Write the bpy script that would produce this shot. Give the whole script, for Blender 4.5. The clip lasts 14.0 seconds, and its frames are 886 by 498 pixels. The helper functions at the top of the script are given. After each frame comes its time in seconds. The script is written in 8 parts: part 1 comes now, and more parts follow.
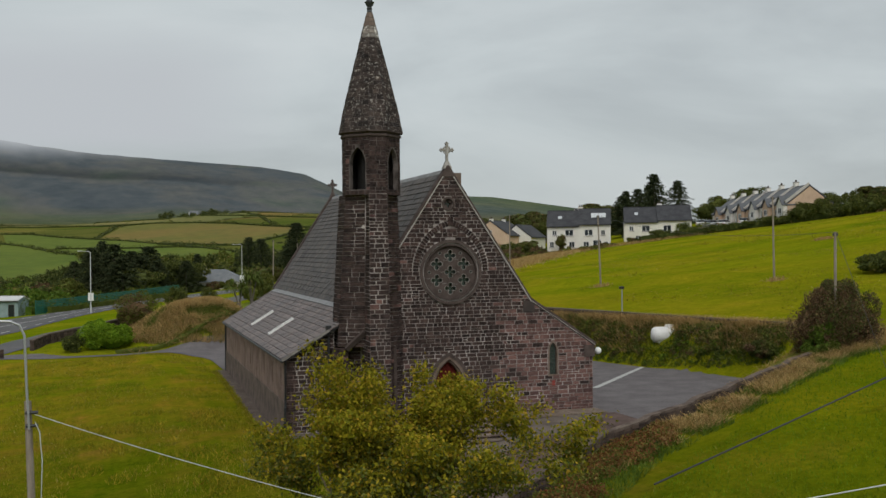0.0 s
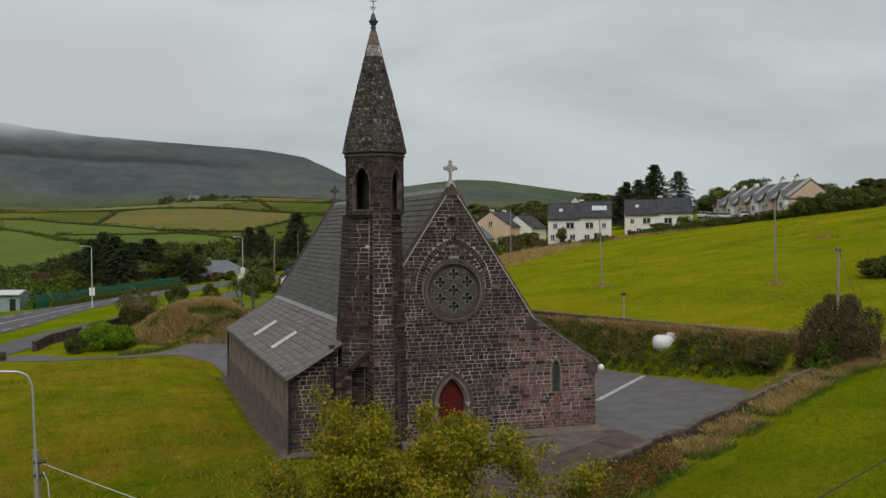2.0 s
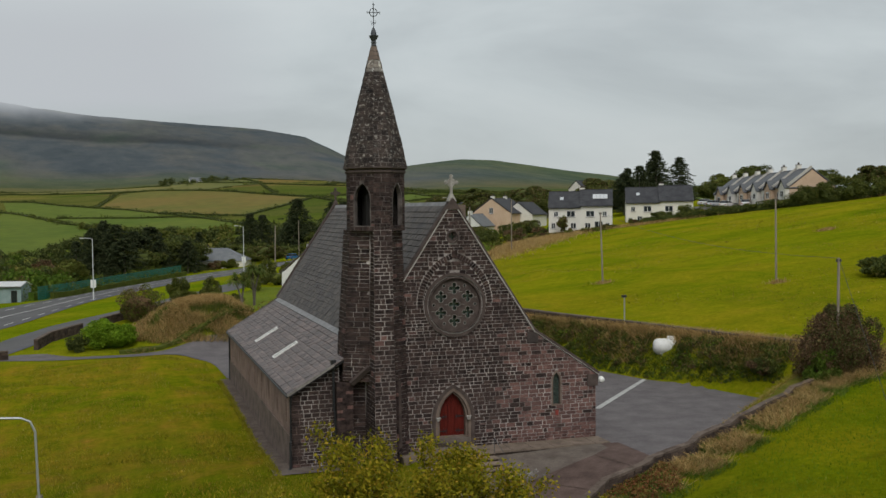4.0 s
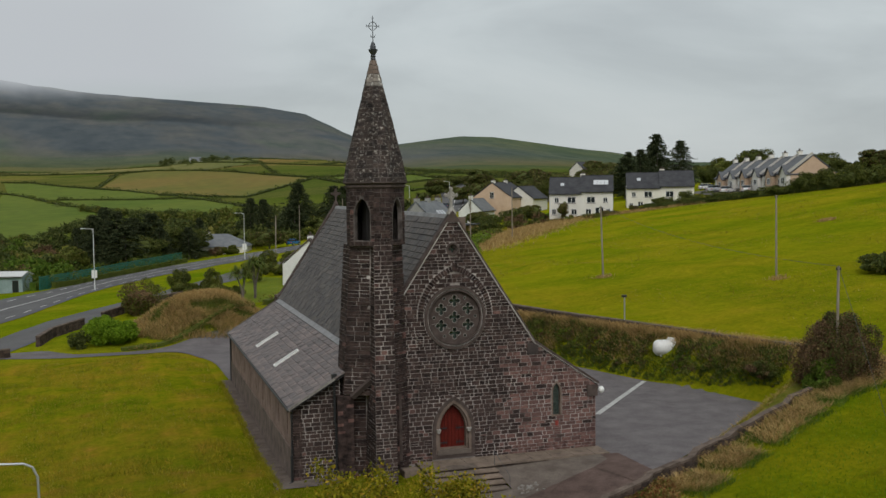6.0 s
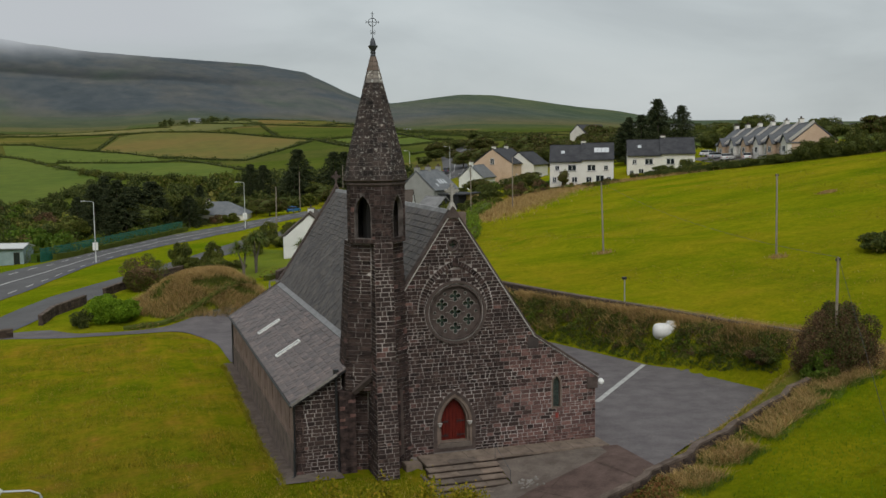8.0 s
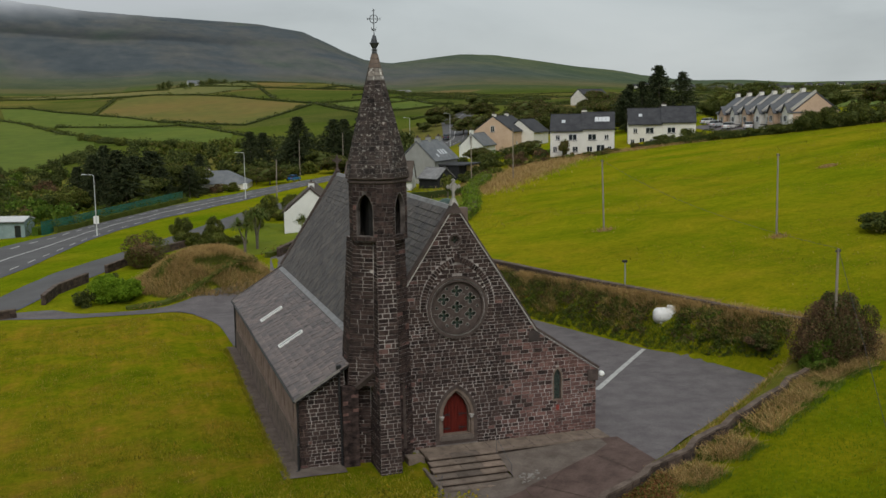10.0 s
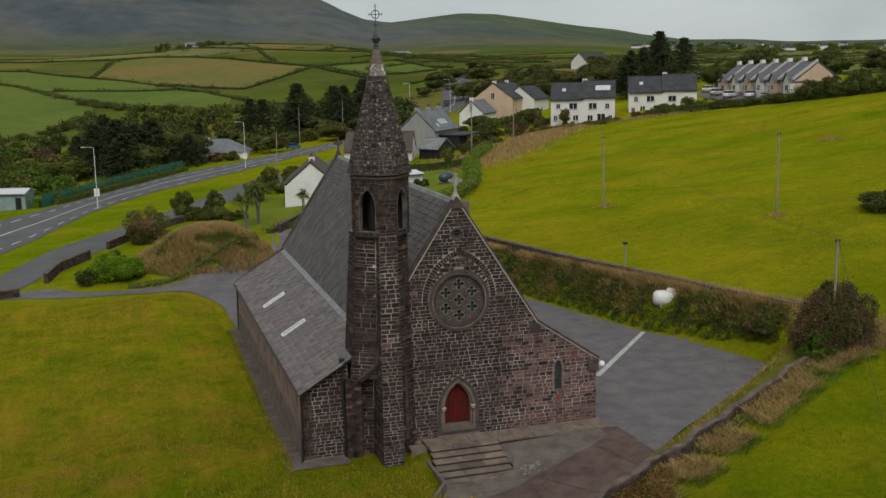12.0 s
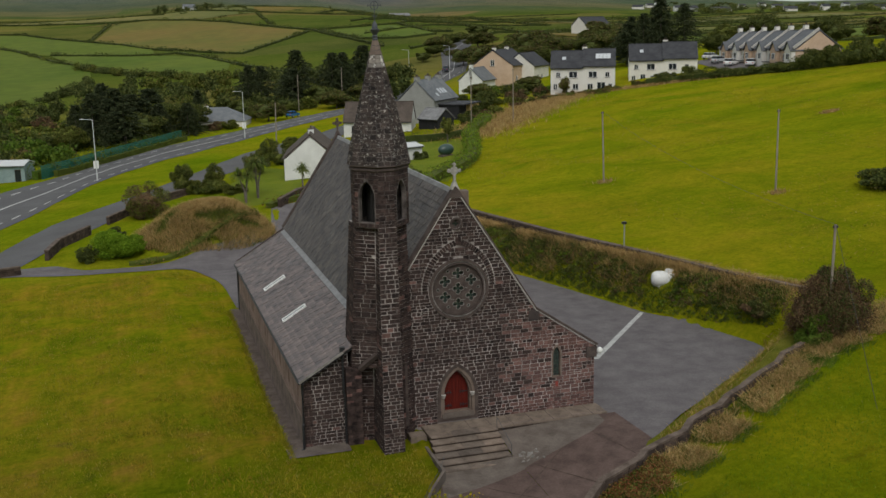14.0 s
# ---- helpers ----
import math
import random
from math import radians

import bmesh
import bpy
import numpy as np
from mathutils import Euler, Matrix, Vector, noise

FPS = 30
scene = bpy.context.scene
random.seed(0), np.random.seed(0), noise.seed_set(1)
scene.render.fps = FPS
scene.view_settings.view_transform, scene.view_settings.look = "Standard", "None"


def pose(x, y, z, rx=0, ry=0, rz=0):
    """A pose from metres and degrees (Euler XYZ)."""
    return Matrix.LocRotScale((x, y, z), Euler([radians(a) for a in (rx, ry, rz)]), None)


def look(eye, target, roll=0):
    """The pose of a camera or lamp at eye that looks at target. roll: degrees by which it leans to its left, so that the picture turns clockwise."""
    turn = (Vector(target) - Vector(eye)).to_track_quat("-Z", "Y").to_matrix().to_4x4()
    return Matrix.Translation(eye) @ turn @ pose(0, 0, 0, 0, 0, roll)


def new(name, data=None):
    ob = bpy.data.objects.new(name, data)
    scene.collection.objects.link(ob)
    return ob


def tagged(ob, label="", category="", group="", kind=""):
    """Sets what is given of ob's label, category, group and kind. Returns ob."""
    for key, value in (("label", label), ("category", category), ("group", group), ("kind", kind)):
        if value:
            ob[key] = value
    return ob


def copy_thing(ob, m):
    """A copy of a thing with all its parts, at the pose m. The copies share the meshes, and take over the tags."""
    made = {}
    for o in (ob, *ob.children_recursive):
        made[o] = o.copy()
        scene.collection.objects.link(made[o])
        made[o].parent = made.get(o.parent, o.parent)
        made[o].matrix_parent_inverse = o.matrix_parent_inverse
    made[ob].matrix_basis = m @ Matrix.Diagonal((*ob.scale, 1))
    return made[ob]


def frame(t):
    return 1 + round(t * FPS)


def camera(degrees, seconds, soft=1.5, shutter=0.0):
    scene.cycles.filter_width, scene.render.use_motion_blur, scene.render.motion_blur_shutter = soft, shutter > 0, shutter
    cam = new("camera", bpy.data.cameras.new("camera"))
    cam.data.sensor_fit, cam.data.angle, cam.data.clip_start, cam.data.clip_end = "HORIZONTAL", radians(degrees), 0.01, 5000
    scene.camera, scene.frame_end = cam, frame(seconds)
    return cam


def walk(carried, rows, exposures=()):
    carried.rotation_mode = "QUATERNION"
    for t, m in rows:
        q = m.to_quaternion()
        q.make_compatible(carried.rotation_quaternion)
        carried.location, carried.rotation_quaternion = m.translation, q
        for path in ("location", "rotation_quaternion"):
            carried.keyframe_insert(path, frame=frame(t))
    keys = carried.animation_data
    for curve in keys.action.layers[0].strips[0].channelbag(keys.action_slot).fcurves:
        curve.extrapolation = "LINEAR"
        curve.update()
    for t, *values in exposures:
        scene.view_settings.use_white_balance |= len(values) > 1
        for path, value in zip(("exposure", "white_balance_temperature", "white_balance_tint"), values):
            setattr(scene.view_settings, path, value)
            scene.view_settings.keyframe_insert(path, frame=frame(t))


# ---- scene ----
cam = camera(45.76, 14.0)
# seconds, x, y, z, yaw, pitch, roll: a drone that rises in front of the church and tips down
PATH = [
    (0.0, -17.604, -55.060, 9.418, -17.418, -0.104, -0.584),
    (0.5, -17.677, -55.038, 9.869, -17.427, -0.298, -0.527),
    (1.0, -17.730, -55.024, 10.409, -17.430, -0.580, -0.488),
    (1.5, -17.766, -55.016, 10.843, -17.428, -0.779, -0.465),
    (2.0, -17.787, -55.012, 11.385, -17.423, -1.045, -0.456),
    (2.5, -17.795, -55.010, 11.858, -17.413, -1.296, -0.458),
    (3.0, -17.794, -55.008, 12.369, -17.402, -1.602, -0.470),
    (5.5, -17.713, -54.994, 14.792, -17.328, -3.104, -0.608),
    (6.0, -17.697, -54.987, 15.333, -17.313, -3.470, -0.641),
    (6.5, -17.684, -54.980, 15.807, -17.299, -3.896, -0.675),
    (7.0, -17.676, -54.972, 16.362, -17.287, -4.523, -0.707),
    (7.5, -17.673, -54.964, 16.885, -17.275, -5.117, -0.737),
    (8.0, -17.677, -54.956, 17.398, -17.265, -5.754, -0.765),
    (10.5, -17.776, -54.936, 19.899, -17.234, -8.477, -0.870),
    (11.0, -17.805, -54.938, 20.401, -17.231, -9.037, -0.885),
    (11.5, -17.832, -54.941, 20.805, -17.228, -9.537, -0.899),
    (12.0, -17.853, -54.947, 21.290, -17.224, -10.116, -0.914),
    (12.5, -17.866, -54.953, 21.688, -17.221, -10.623, -0.930),
    (13.0, -17.865, -54.960, 22.110, -17.215, -11.175, -0.948),
    (13.5, -17.846, -54.965, 22.493, -17.209, -11.686, -0.970),
    (14.0, -17.803, -54.969, 22.881, -17.199, -12.213, -0.998),
]
walk(cam, [(t, pose(x, y, z, 0, 0, yaw) @ pose(0, 0, 0, 90 + pitch) @ pose(0, 0, 0, 0, 0, roll)) for t, x, y, z, yaw, pitch, roll in PATH])

# ---- light ----
world = bpy.data.worlds.new("overcast_world")
scene.world = world
world.use_nodes = True
SUN_ELEV, SUN_AZ = radians(48), radians(-168)   # azimuth from +y towards +x


def build_world():
    nt = world.node_tree
    nt.nodes.clear()
    N = nt.nodes.new
    L = nt.links.new
    out = N("ShaderNodeOutputWorld")
    bg = N("ShaderNodeBackground")
    sky = N("ShaderNodeTexSky")
    sky.sky_type = "NISHITA"
    sky.sun_disc = False
    sky.sun_elevation = SUN_ELEV
    sky.sun_rotation = SUN_AZ
    dim = N("ShaderNodeMix")
    dim.data_type = "RGBA"
    dim.blend_type = "MULTIPLY"
    dim.inputs[0].default_value = 1.0
    dim.inputs[7].default_value = (0.1, 0.1, 0.1, 1)
    L(sky.outputs[0], dim.inputs[6])
    tc = N("ShaderNodeTexCoord")
    mp = N("ShaderNodeMapping")
    mp.inputs["Scale"].default_value = (1.0, 1.0, 3.4)
    L(tc.outputs["Generated"], mp.inputs[0])
    n1 = N("ShaderNodeTexNoise")
    n1.inputs["Scale"].default_value = 2.6
    n1.inputs["Detail"].default_value = 7
    n1.inputs["Roughness"].default_value = 0.52
    n1.inputs["Distortion"].default_value = 0.35
    L(mp.outputs[0], n1.inputs[0])
    ramp = N("ShaderNodeValToRGB")
    e = ramp.color_ramp.elements
    e[0].position, e[0].color = 0.30, (0.425, 0.462, 0.475, 1)
    e[1].position, e[1].color = 0.70, (0.61, 0.65, 0.657, 1)
    mid = ramp.color_ramp.elements.new(0.5)
    mid.color = (0.535, 0.58, 0.59, 1)
    L(n1.outputs["Fac"], ramp.inputs[0])
    mix = N("ShaderNodeMix")
    mix.data_type = "RGBA"
    mix.inputs[0].default_value = 0.94
    L(dim.outputs[2], mix.inputs[6])
    L(ramp.outputs[0], mix.inputs[7])
    el = N("ShaderNodeSeparateXYZ")
    L(tc.outputs["Generated"], el.inputs[0])
    grad = N("ShaderNodeMapRange")
    grad.inputs[1].default_value, grad.inputs[2].default_value, grad.inputs[3].default_value, grad.inputs[4].default_value = 0.0, 0.16, 0.86, 1.0
    L(el.outputs[2], grad.inputs[0])
    fall = N("ShaderNodeMix")
    fall.data_type = "RGBA"
    fall.blend_type = "MULTIPLY"
    fall.inputs[0].default_value = 1.0
    L(mix.outputs[2], fall.inputs[6])
    L(grad.outputs[0], fall.inputs[7])
    L(fall.outputs[2], bg.inputs[0])
    bg.inputs[1].default_value = 1.03
    L(bg.outputs[0], out.inputs[0])


build_world()
sun = new("sun", bpy.data.lights.new("sun", "SUN"))
sun.data.energy = 1.6
sun.data.angle = radians(35)
sun.data.color = (1.0, 0.96, 0.9)
sun.matrix_world = look((70 * math.sin(SUN_AZ), 70 * math.cos(SUN_AZ), 70 * math.tan(SUN_ELEV)), (0, 0, 0))

# ---- materials ----


def nodes_of(name):
    m = bpy.data.materials.new(name)
    m.use_nodes = True
    nt = m.node_tree
    return m, nt, nt.nodes["Principled BSDF"]


def mixrgb(nt, fac, a, b, blend="MIX"):
    n = nt.nodes.new("ShaderNodeMix")
    n.data_type = "RGBA"
    n.blend_type = blend
    for sock, v in ((n.inputs[0], fac), (n.inputs[6], a), (n.inputs[7], b)):
        if isinstance(v, (int, float)):
            sock.default_value = v
        elif isinstance(v, tuple):
            sock.default_value = (*v, 1) if len(v) == 3 else v
        else:
            nt.links.new(v, sock)
    return n.outputs[2]


def noise_out(nt, scale, detail=4, rough=0.55, vec=None, stretch=None):
    n = nt.nodes.new("ShaderNodeTexNoise")
    n.inputs["Scale"].default_value = scale
    n.inputs["Detail"].default_value = detail
    n.inputs["Roughness"].default_value = rough
    if vec is None:
        vec = nt.nodes.new("ShaderNodeTexCoord").outputs["Object"]
    if stretch:
        mp = nt.nodes.new("ShaderNodeMapping")
        mp.inputs["Scale"].default_value = stretch
        nt.links.new(vec, mp.inputs[0])
        vec = mp.outputs[0]
    nt.links.new(vec, n.inputs[0])
    return n.outputs["Fac"]


def ramp_out(nt, fac, stops):
    r = nt.nodes.new("ShaderNodeValToRGB")
    el = r.color_ramp.elements
    while len(el) < len(stops):
        el.new(0.5)
    for e, (p, c) in zip(el, stops):
        e.position = p
        e.color = (*c, 1) if isinstance(c, tuple) else (c, c, c, 1)
    nt.links.new(fac, r.inputs[0])
    return r.outputs[0]


def bumped(nt, bsdf, height, strength, dist=0.02):
    b = nt.nodes.new("ShaderNodeBump")
    b.inputs["Strength"].default_value = strength
    b.inputs["Distance"].default_value = dist
    nt.links.new(height, b.inputs["Height"])
    nt.links.new(b.outputs[0], bsdf.inputs["Normal"])


def surface(name, a, b, scale=3.0, fine=40.0, rough=0.8, bump=0.3, metal=0.0, vary=None, dist=0.02, stretch=None, c=None, spec=0.12, stains=None, spots=2.7):
    """A two-scale surface: patches of colours a and b, fine grain over them, and per-piece variation with vary."""
    m, nt, bs = nodes_of(name)
    col = ramp_out(nt, noise_out(nt, scale, 5, 0.6, stretch=stretch), [(0.33, a), (0.68, b)])
    fine_n = noise_out(nt, fine, 4, 0.6, stretch=stretch)
    col = mixrgb(nt, 0.55, col, ramp_out(nt, fine_n, [(0.3, 0.55), (0.7, 1.0)]), "MULTIPLY")
    if c:
        col = mixrgb(nt, ramp_out(nt, noise_out(nt, scale * spots, 6, 0.65), [(0.56, 0.0), (0.62, 0.9)]), col, c)
    if stains:
        col = mixrgb(nt, ramp_out(nt, noise_out(nt, stains[1], 8, 0.7, stretch=stains[2]), [(0.56, 0.0), (0.78, 0.85)]), col, stains[0])
    if vary:
        lo, hi = (0.62, 1.4) if "weathered" in name else (0.75, 1.2) if "slate" in name else (0.48, 1.45)
        rnd = nt.nodes.new("ShaderNodeNewGeometry").outputs["Random Per Island"] if vary == "island" else nt.nodes.new("ShaderNodeObjectInfo").outputs["Random"]
        col = mixrgb(nt, 0.75, col, ramp_out(nt, rnd, [(0.0, (lo, lo, lo * 1.06)), (0.35, (0.85, 0.82, 0.82)), (0.7, (1.05, 0.98, 0.94)), (1.0, (hi, hi * 0.92, hi * 0.88))]), "MULTIPLY")
    nt.links.new(col, bs.inputs["Base Color"])
    bs.inputs["Roughness"].default_value = rough
    bs.inputs["Metallic"].default_value = metal
    bs.inputs["Specular IOR Level"].default_value = spec
    if bump:
        bumped(nt, bs, fine_n, bump, dist)
    return m


def plain(name, col, rough=0.5, metal=0.0, spec=0.5):
    m, nt, bs = nodes_of(name)
    n = noise_out(nt, 6, 4)
    c = mixrgb(nt, 0.25, col, ramp_out(nt, n, [(0.3, tuple(v * 0.75 for v in col)), (0.7, col)]))
    nt.links.new(c, bs.inputs["Base Color"])
    bs.inputs["Roughness"].default_value = rough
    bs.inputs["Metallic"].default_value = metal
    bs.inputs["Specular IOR Level"].default_value = spec
    return m


def ground_material():
    m, nt, bs = nodes_of("pasture_ground")
    pos = nt.nodes.new("ShaderNodeNewGeometry").outputs["Position"]
    # large enclosures, each with its own green
    v = nt.nodes.new("ShaderNodeTexVoronoi")
    v.inputs["Scale"].default_value = 0.0075
    mp = nt.nodes.new("ShaderNodeMapping")
    mp.inputs["Scale"].default_value = (0.6, 1.25, 0)
    mp.inputs["Rotation"].default_value = (0, 0, 0.25)
    nt.links.new(pos, mp.inputs[0])
    nt.links.new(mp.outputs[0], v.inputs["Vector"])
    sep = nt.nodes.new("ShaderNodeSeparateColor")
    nt.links.new(v.outputs["Color"], sep.inputs[0])
    fields = ramp_out(nt, sep.outputs[0], [(0.0, (0.115, 0.145, 0.022)), (0.35, (0.085, 0.112, 0.026)), (0.6, (0.15, 0.145, 0.04)), (0.8, (0.20, 0.155, 0.056)), (1.0, (0.11, 0.15, 0.022))])
    fields = mixrgb(nt, 0.8, fields, ramp_out(nt, noise_out(nt, 0.021, 6, 0.65, pos), [(0.34, (0.62, 0.72, 0.7)), (0.5, (1.0, 1.0, 1.0)), (0.68, (1.3, 1.1, 1.25))]), "MULTIPLY")
    near = ramp_out(nt, noise_out(nt, 0.055, 5, 0.55, pos), [(0.3, (0.170, 0.185, 0.008)), (0.44, (0.224, 0.213, 0.009)), (0.58, (0.278, 0.218, 0.014)), (0.7, (0.182, 0.200, 0.008))])
    near = mixrgb(nt, 0.7, near, ramp_out(nt, noise_out(nt, 0.9, 5, 0.6, pos, stretch=(1.6, 0.13, 1)), [(0.34, (0.78, 0.9, 0.8)), (0.5, (1.0, 1.0, 1.0)), (0.66, (1.2, 1.08, 1.5))]), "MULTIPLY")
    near = mixrgb(nt, ramp_out(nt, noise_out(nt, 0.42, 7, 0.7, pos), [(0.62, 0.0), (0.72, 0.6)]), near, (0.20, 0.135, 0.035))
    near = mixrgb(nt, 0.75, near, ramp_out(nt, noise_out(nt, 0.33, 6, 0.65, pos), [(0.32, (0.5, 0.74, 0.5)), (0.45, (0.88, 1.02, 0.85)), (0.56, (1.12, 1.02, 1.3)), (0.68, (1.42, 0.98, 2.6))]), "MULTIPLY")
    sxyz = nt.nodes.new("ShaderNodeSeparateXYZ")
    nt.links.new(pos, sxyz.inputs[0])
    lush = ramp_out(nt, noise_out(nt, 0.07, 5, 0.55, pos), [(0.3, (0.137, 0.182, 0.006)), (0.48, (0.198, 0.214, 0.008)), (0.6, (0.232, 0.216, 0.011)), (0.72, (0.14, 0.19, 0.006))])
    mx = nt.nodes.new("ShaderNodeMapRange")
    mx.inputs[1].default_value, mx.inputs[2].default_value, mx.inputs[4].default_value = -2, 14, 0.75
    nt.links.new(sxyz.outputs[0], mx.inputs[0])
    lush = mixrgb(nt, 0.8, lush, ramp_out(nt, noise_out(nt, 0.16, 5, 0.6, pos, stretch=(0.5, 1.3, 1)), [(0.34, (0.74, 0.8, 0.8)), (0.5, (1.0, 1.0, 1.0)), (0.64, (1.16, 1.08, 1.3))]), "MULTIPLY")
    lush = mixrgb(nt, ramp_out(nt, noise_out(nt, 0.24, 7, 0.72, pos, stretch=(0.6, 1.5, 1)), [(0.60, 0.0), (0.70, 0.55)]), lush, (0.105, 0.088, 0.012))
    # the near pasture is fresher than the slope behind
    mf = nt.nodes.new("ShaderNodeMapRange")
    mf.inputs[1].default_value, mf.inputs[2].default_value, mf.inputs[3].default_value, mf.inputs[4].default_value = -2, 12, 1.0, 0.0
    nt.links.new(sxyz.outputs[1], mf.inputs[0])
    lush = mixrgb(nt, mf.outputs[0], mixrgb(nt, 1.0, lush, (1.19, 1.16, 1.0), "MULTIPLY"), mixrgb(nt, 1.0, lush, (0.90, 1.0, 0.55), "MULTIPLY"))
    # lawn graded darker and greener towards its near end
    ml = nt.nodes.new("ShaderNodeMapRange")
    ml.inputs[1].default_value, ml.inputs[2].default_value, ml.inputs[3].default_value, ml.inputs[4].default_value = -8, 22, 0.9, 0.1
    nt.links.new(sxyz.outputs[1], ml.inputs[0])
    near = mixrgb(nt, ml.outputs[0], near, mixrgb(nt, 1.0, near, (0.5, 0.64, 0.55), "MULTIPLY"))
    mv = nt.nodes.new("ShaderNodeMapRange")
    mv.inputs[1].default_value, mv.inputs[2].default_value = 46, 52
    nt.links.new(sxyz.outputs[1], mv.inputs[0])
    near = mixrgb(nt, mv.outputs[0], near, mixrgb(nt, 1.0, lush, (0.8, 0.92, 1.0), "MULTIPLY"))
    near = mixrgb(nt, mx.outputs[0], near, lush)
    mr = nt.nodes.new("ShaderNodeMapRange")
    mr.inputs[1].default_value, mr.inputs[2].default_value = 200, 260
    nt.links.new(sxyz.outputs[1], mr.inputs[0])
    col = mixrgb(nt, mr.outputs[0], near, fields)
    # heather and bracken on the hills, paled and blued by haze painted into the colour
    hazed_hill = ramp_out(nt, noise_out(nt, 0.0045, 8, 0.62, pos, stretch=(1, 0.35, 1.6)), [(0.32, (0.078, 0.094, 0.112)), (0.46, (0.098, 0.113, 0.13)), (0.56, (0.122, 0.127, 0.132)), (0.7, (0.108, 0.132, 0.115))])
    hazed_hill = mixrgb(nt, 0.8, hazed_hill, ramp_out(nt, noise_out(nt, 0.028, 6, 0.7, pos, stretch=(1, 0.3, 1.2)), [(0.34, (0.74, 0.78, 0.82)), (0.52, (1.0, 1.0, 1.0)), (0.7, (1.25, 1.18, 1.1))]), "MULTIPLY")
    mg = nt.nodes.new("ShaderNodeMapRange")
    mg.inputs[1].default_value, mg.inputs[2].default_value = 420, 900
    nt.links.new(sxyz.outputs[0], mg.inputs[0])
    hazed_hill = mixrgb(nt, mg.outputs[0], hazed_hill, mixrgb(nt, 1.0, hazed_hill, (0.92, 1.06, 0.6), "MULTIPLY"))
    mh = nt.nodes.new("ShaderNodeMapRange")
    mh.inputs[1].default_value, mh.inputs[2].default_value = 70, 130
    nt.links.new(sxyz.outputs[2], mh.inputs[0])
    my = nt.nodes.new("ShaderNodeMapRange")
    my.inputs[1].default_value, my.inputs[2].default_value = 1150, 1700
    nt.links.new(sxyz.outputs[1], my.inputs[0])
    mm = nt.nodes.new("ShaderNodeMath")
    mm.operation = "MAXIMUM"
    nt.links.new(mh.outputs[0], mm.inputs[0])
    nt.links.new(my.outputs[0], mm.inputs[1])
    col = mixrgb(nt, mm.outputs[0], col, hazed_hill)
    g1 = noise_out(nt, 0.9, 6, 0.7, pos)
    g2 = noise_out(nt, 14, 5, 0.7, pos)
    col = mixrgb(nt, 0.8, col, ramp_out(nt, g1, [(0.3, (0.72, 0.78, 0.7)), (0.62, (1.12, 1.06, 1.0)), (0.8, (1.3, 1.12, 1.1))]), "MULTIPLY")
    col = mixrgb(nt, 0.6, col, ramp_out(nt, g2, [(0.3, 0.55), (0.7, 1.2)]), "MULTIPLY")
    col = mixrgb(nt, 0.7, col, ramp_out(nt, noise_out(nt, 3.2, 5, 0.65, pos), [(0.35, (0.7, 0.76, 0.7)), (0.55, (1.0, 1.0, 1.0)), (0.72, (1.28, 1.14, 1.3))]), "MULTIPLY")
    nt.links.new(col, bs.inputs["Base Color"])
    bs.inputs["Roughness"].default_value = 0.95
    bs.inputs["Specular IOR Level"].default_value = 0.0
    bumped(nt, bs, g2, 0.9, 0.12)
    return m


M = {}
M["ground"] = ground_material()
M["tarmac"] = surface("tarmac", (0.126, 0.113, 0.117), (0.178, 0.162, 0.164), 0.7, 10, 0.9, 0.4, stains=((0.07, 0.062, 0.064), 0.6, (0.5, 0.9, 1)))
M["road"] = surface("road_asphalt", (0.10, 0.098, 0.10), (0.135, 0.132, 0.135), 0.2, 60, 0.85, 0.4)
M["stone"] = surface("dark_sandstone", (0.05, 0.042, 0.04), (0.095, 0.075, 0.07), 1.3, 22, 0.9, 0.6)
M["slate"] = surface("roof_slate", (0.085, 0.085, 0.095), (0.125, 0.12, 0.125), 0.7, 18, 0.6, 0.3)
M["white"] = surface("white_render", (0.68, 0.68, 0.66), (0.8, 0.8, 0.78), 0.6, 20, 0.8, 0.2)

# ---- ground ----


def smooth(a, b, v):
    t = min(1.0, max(0.0, (v - a) / (b - a)))
    return t * t * (3 - 2 * t)


PLATFORM = [(-9.6, -1.2), (-4.2, -6), (-9, -20), (-6.2, -20.6), (-3.4, -17.6), (-0.5, -15.1), (3.4, -11.6), (6.5, -9.8), (8.3, -7.9), (9.4, -6.3), (12.8, -3.5), (17.8, 0.4), (22.7, 3.9), (25.1, 6.3), (21.2, 17.3), (17.2, 31.2), (11.5, 46), (0, 62), (-9.6, 45)]


def off_platform(x, y):
    """Metres from the church's levelled plot (0 on it)."""
    inside, best = False, 1e9
    for (x0, y0), (x1, y1) in zip(PLATFORM, PLATFORM[1:] + PLATFORM[:1]):
        if (y0 > y) != (y1 > y) and x < (x1 - x0) * (y - y0) / (y1 - y0) + x0:
            inside = not inside
        dx, dy = x1 - x0, y1 - y0
        t = min(1, max(0, ((x - x0) * dx + (y - y0) * dy) / (dx * dx + dy * dy)))
        best = min(best, math.hypot(x - x0 - t * dx, y - y0 - t * dy))
    return 0.0 if inside else best


SKYLINE_AZ = [-60, -20, -12, -5.6, -0.9, 2.8, 5.6, 8, 10, 11, 12.2, 13.2, 14.6, 18.3, 20.2, 23.5, 26.3, 30, 36, 60]
SKYLINE_EL = [3.0, 5.4, 5.65, 5.2, 4.72, 4.42, 4.24, 4.1, 3.72, 3.25, 2.75, 2.4, 2.2, 2.55, 2.5, 2.05, 1.65, 1.1, 0.8, 0.6]


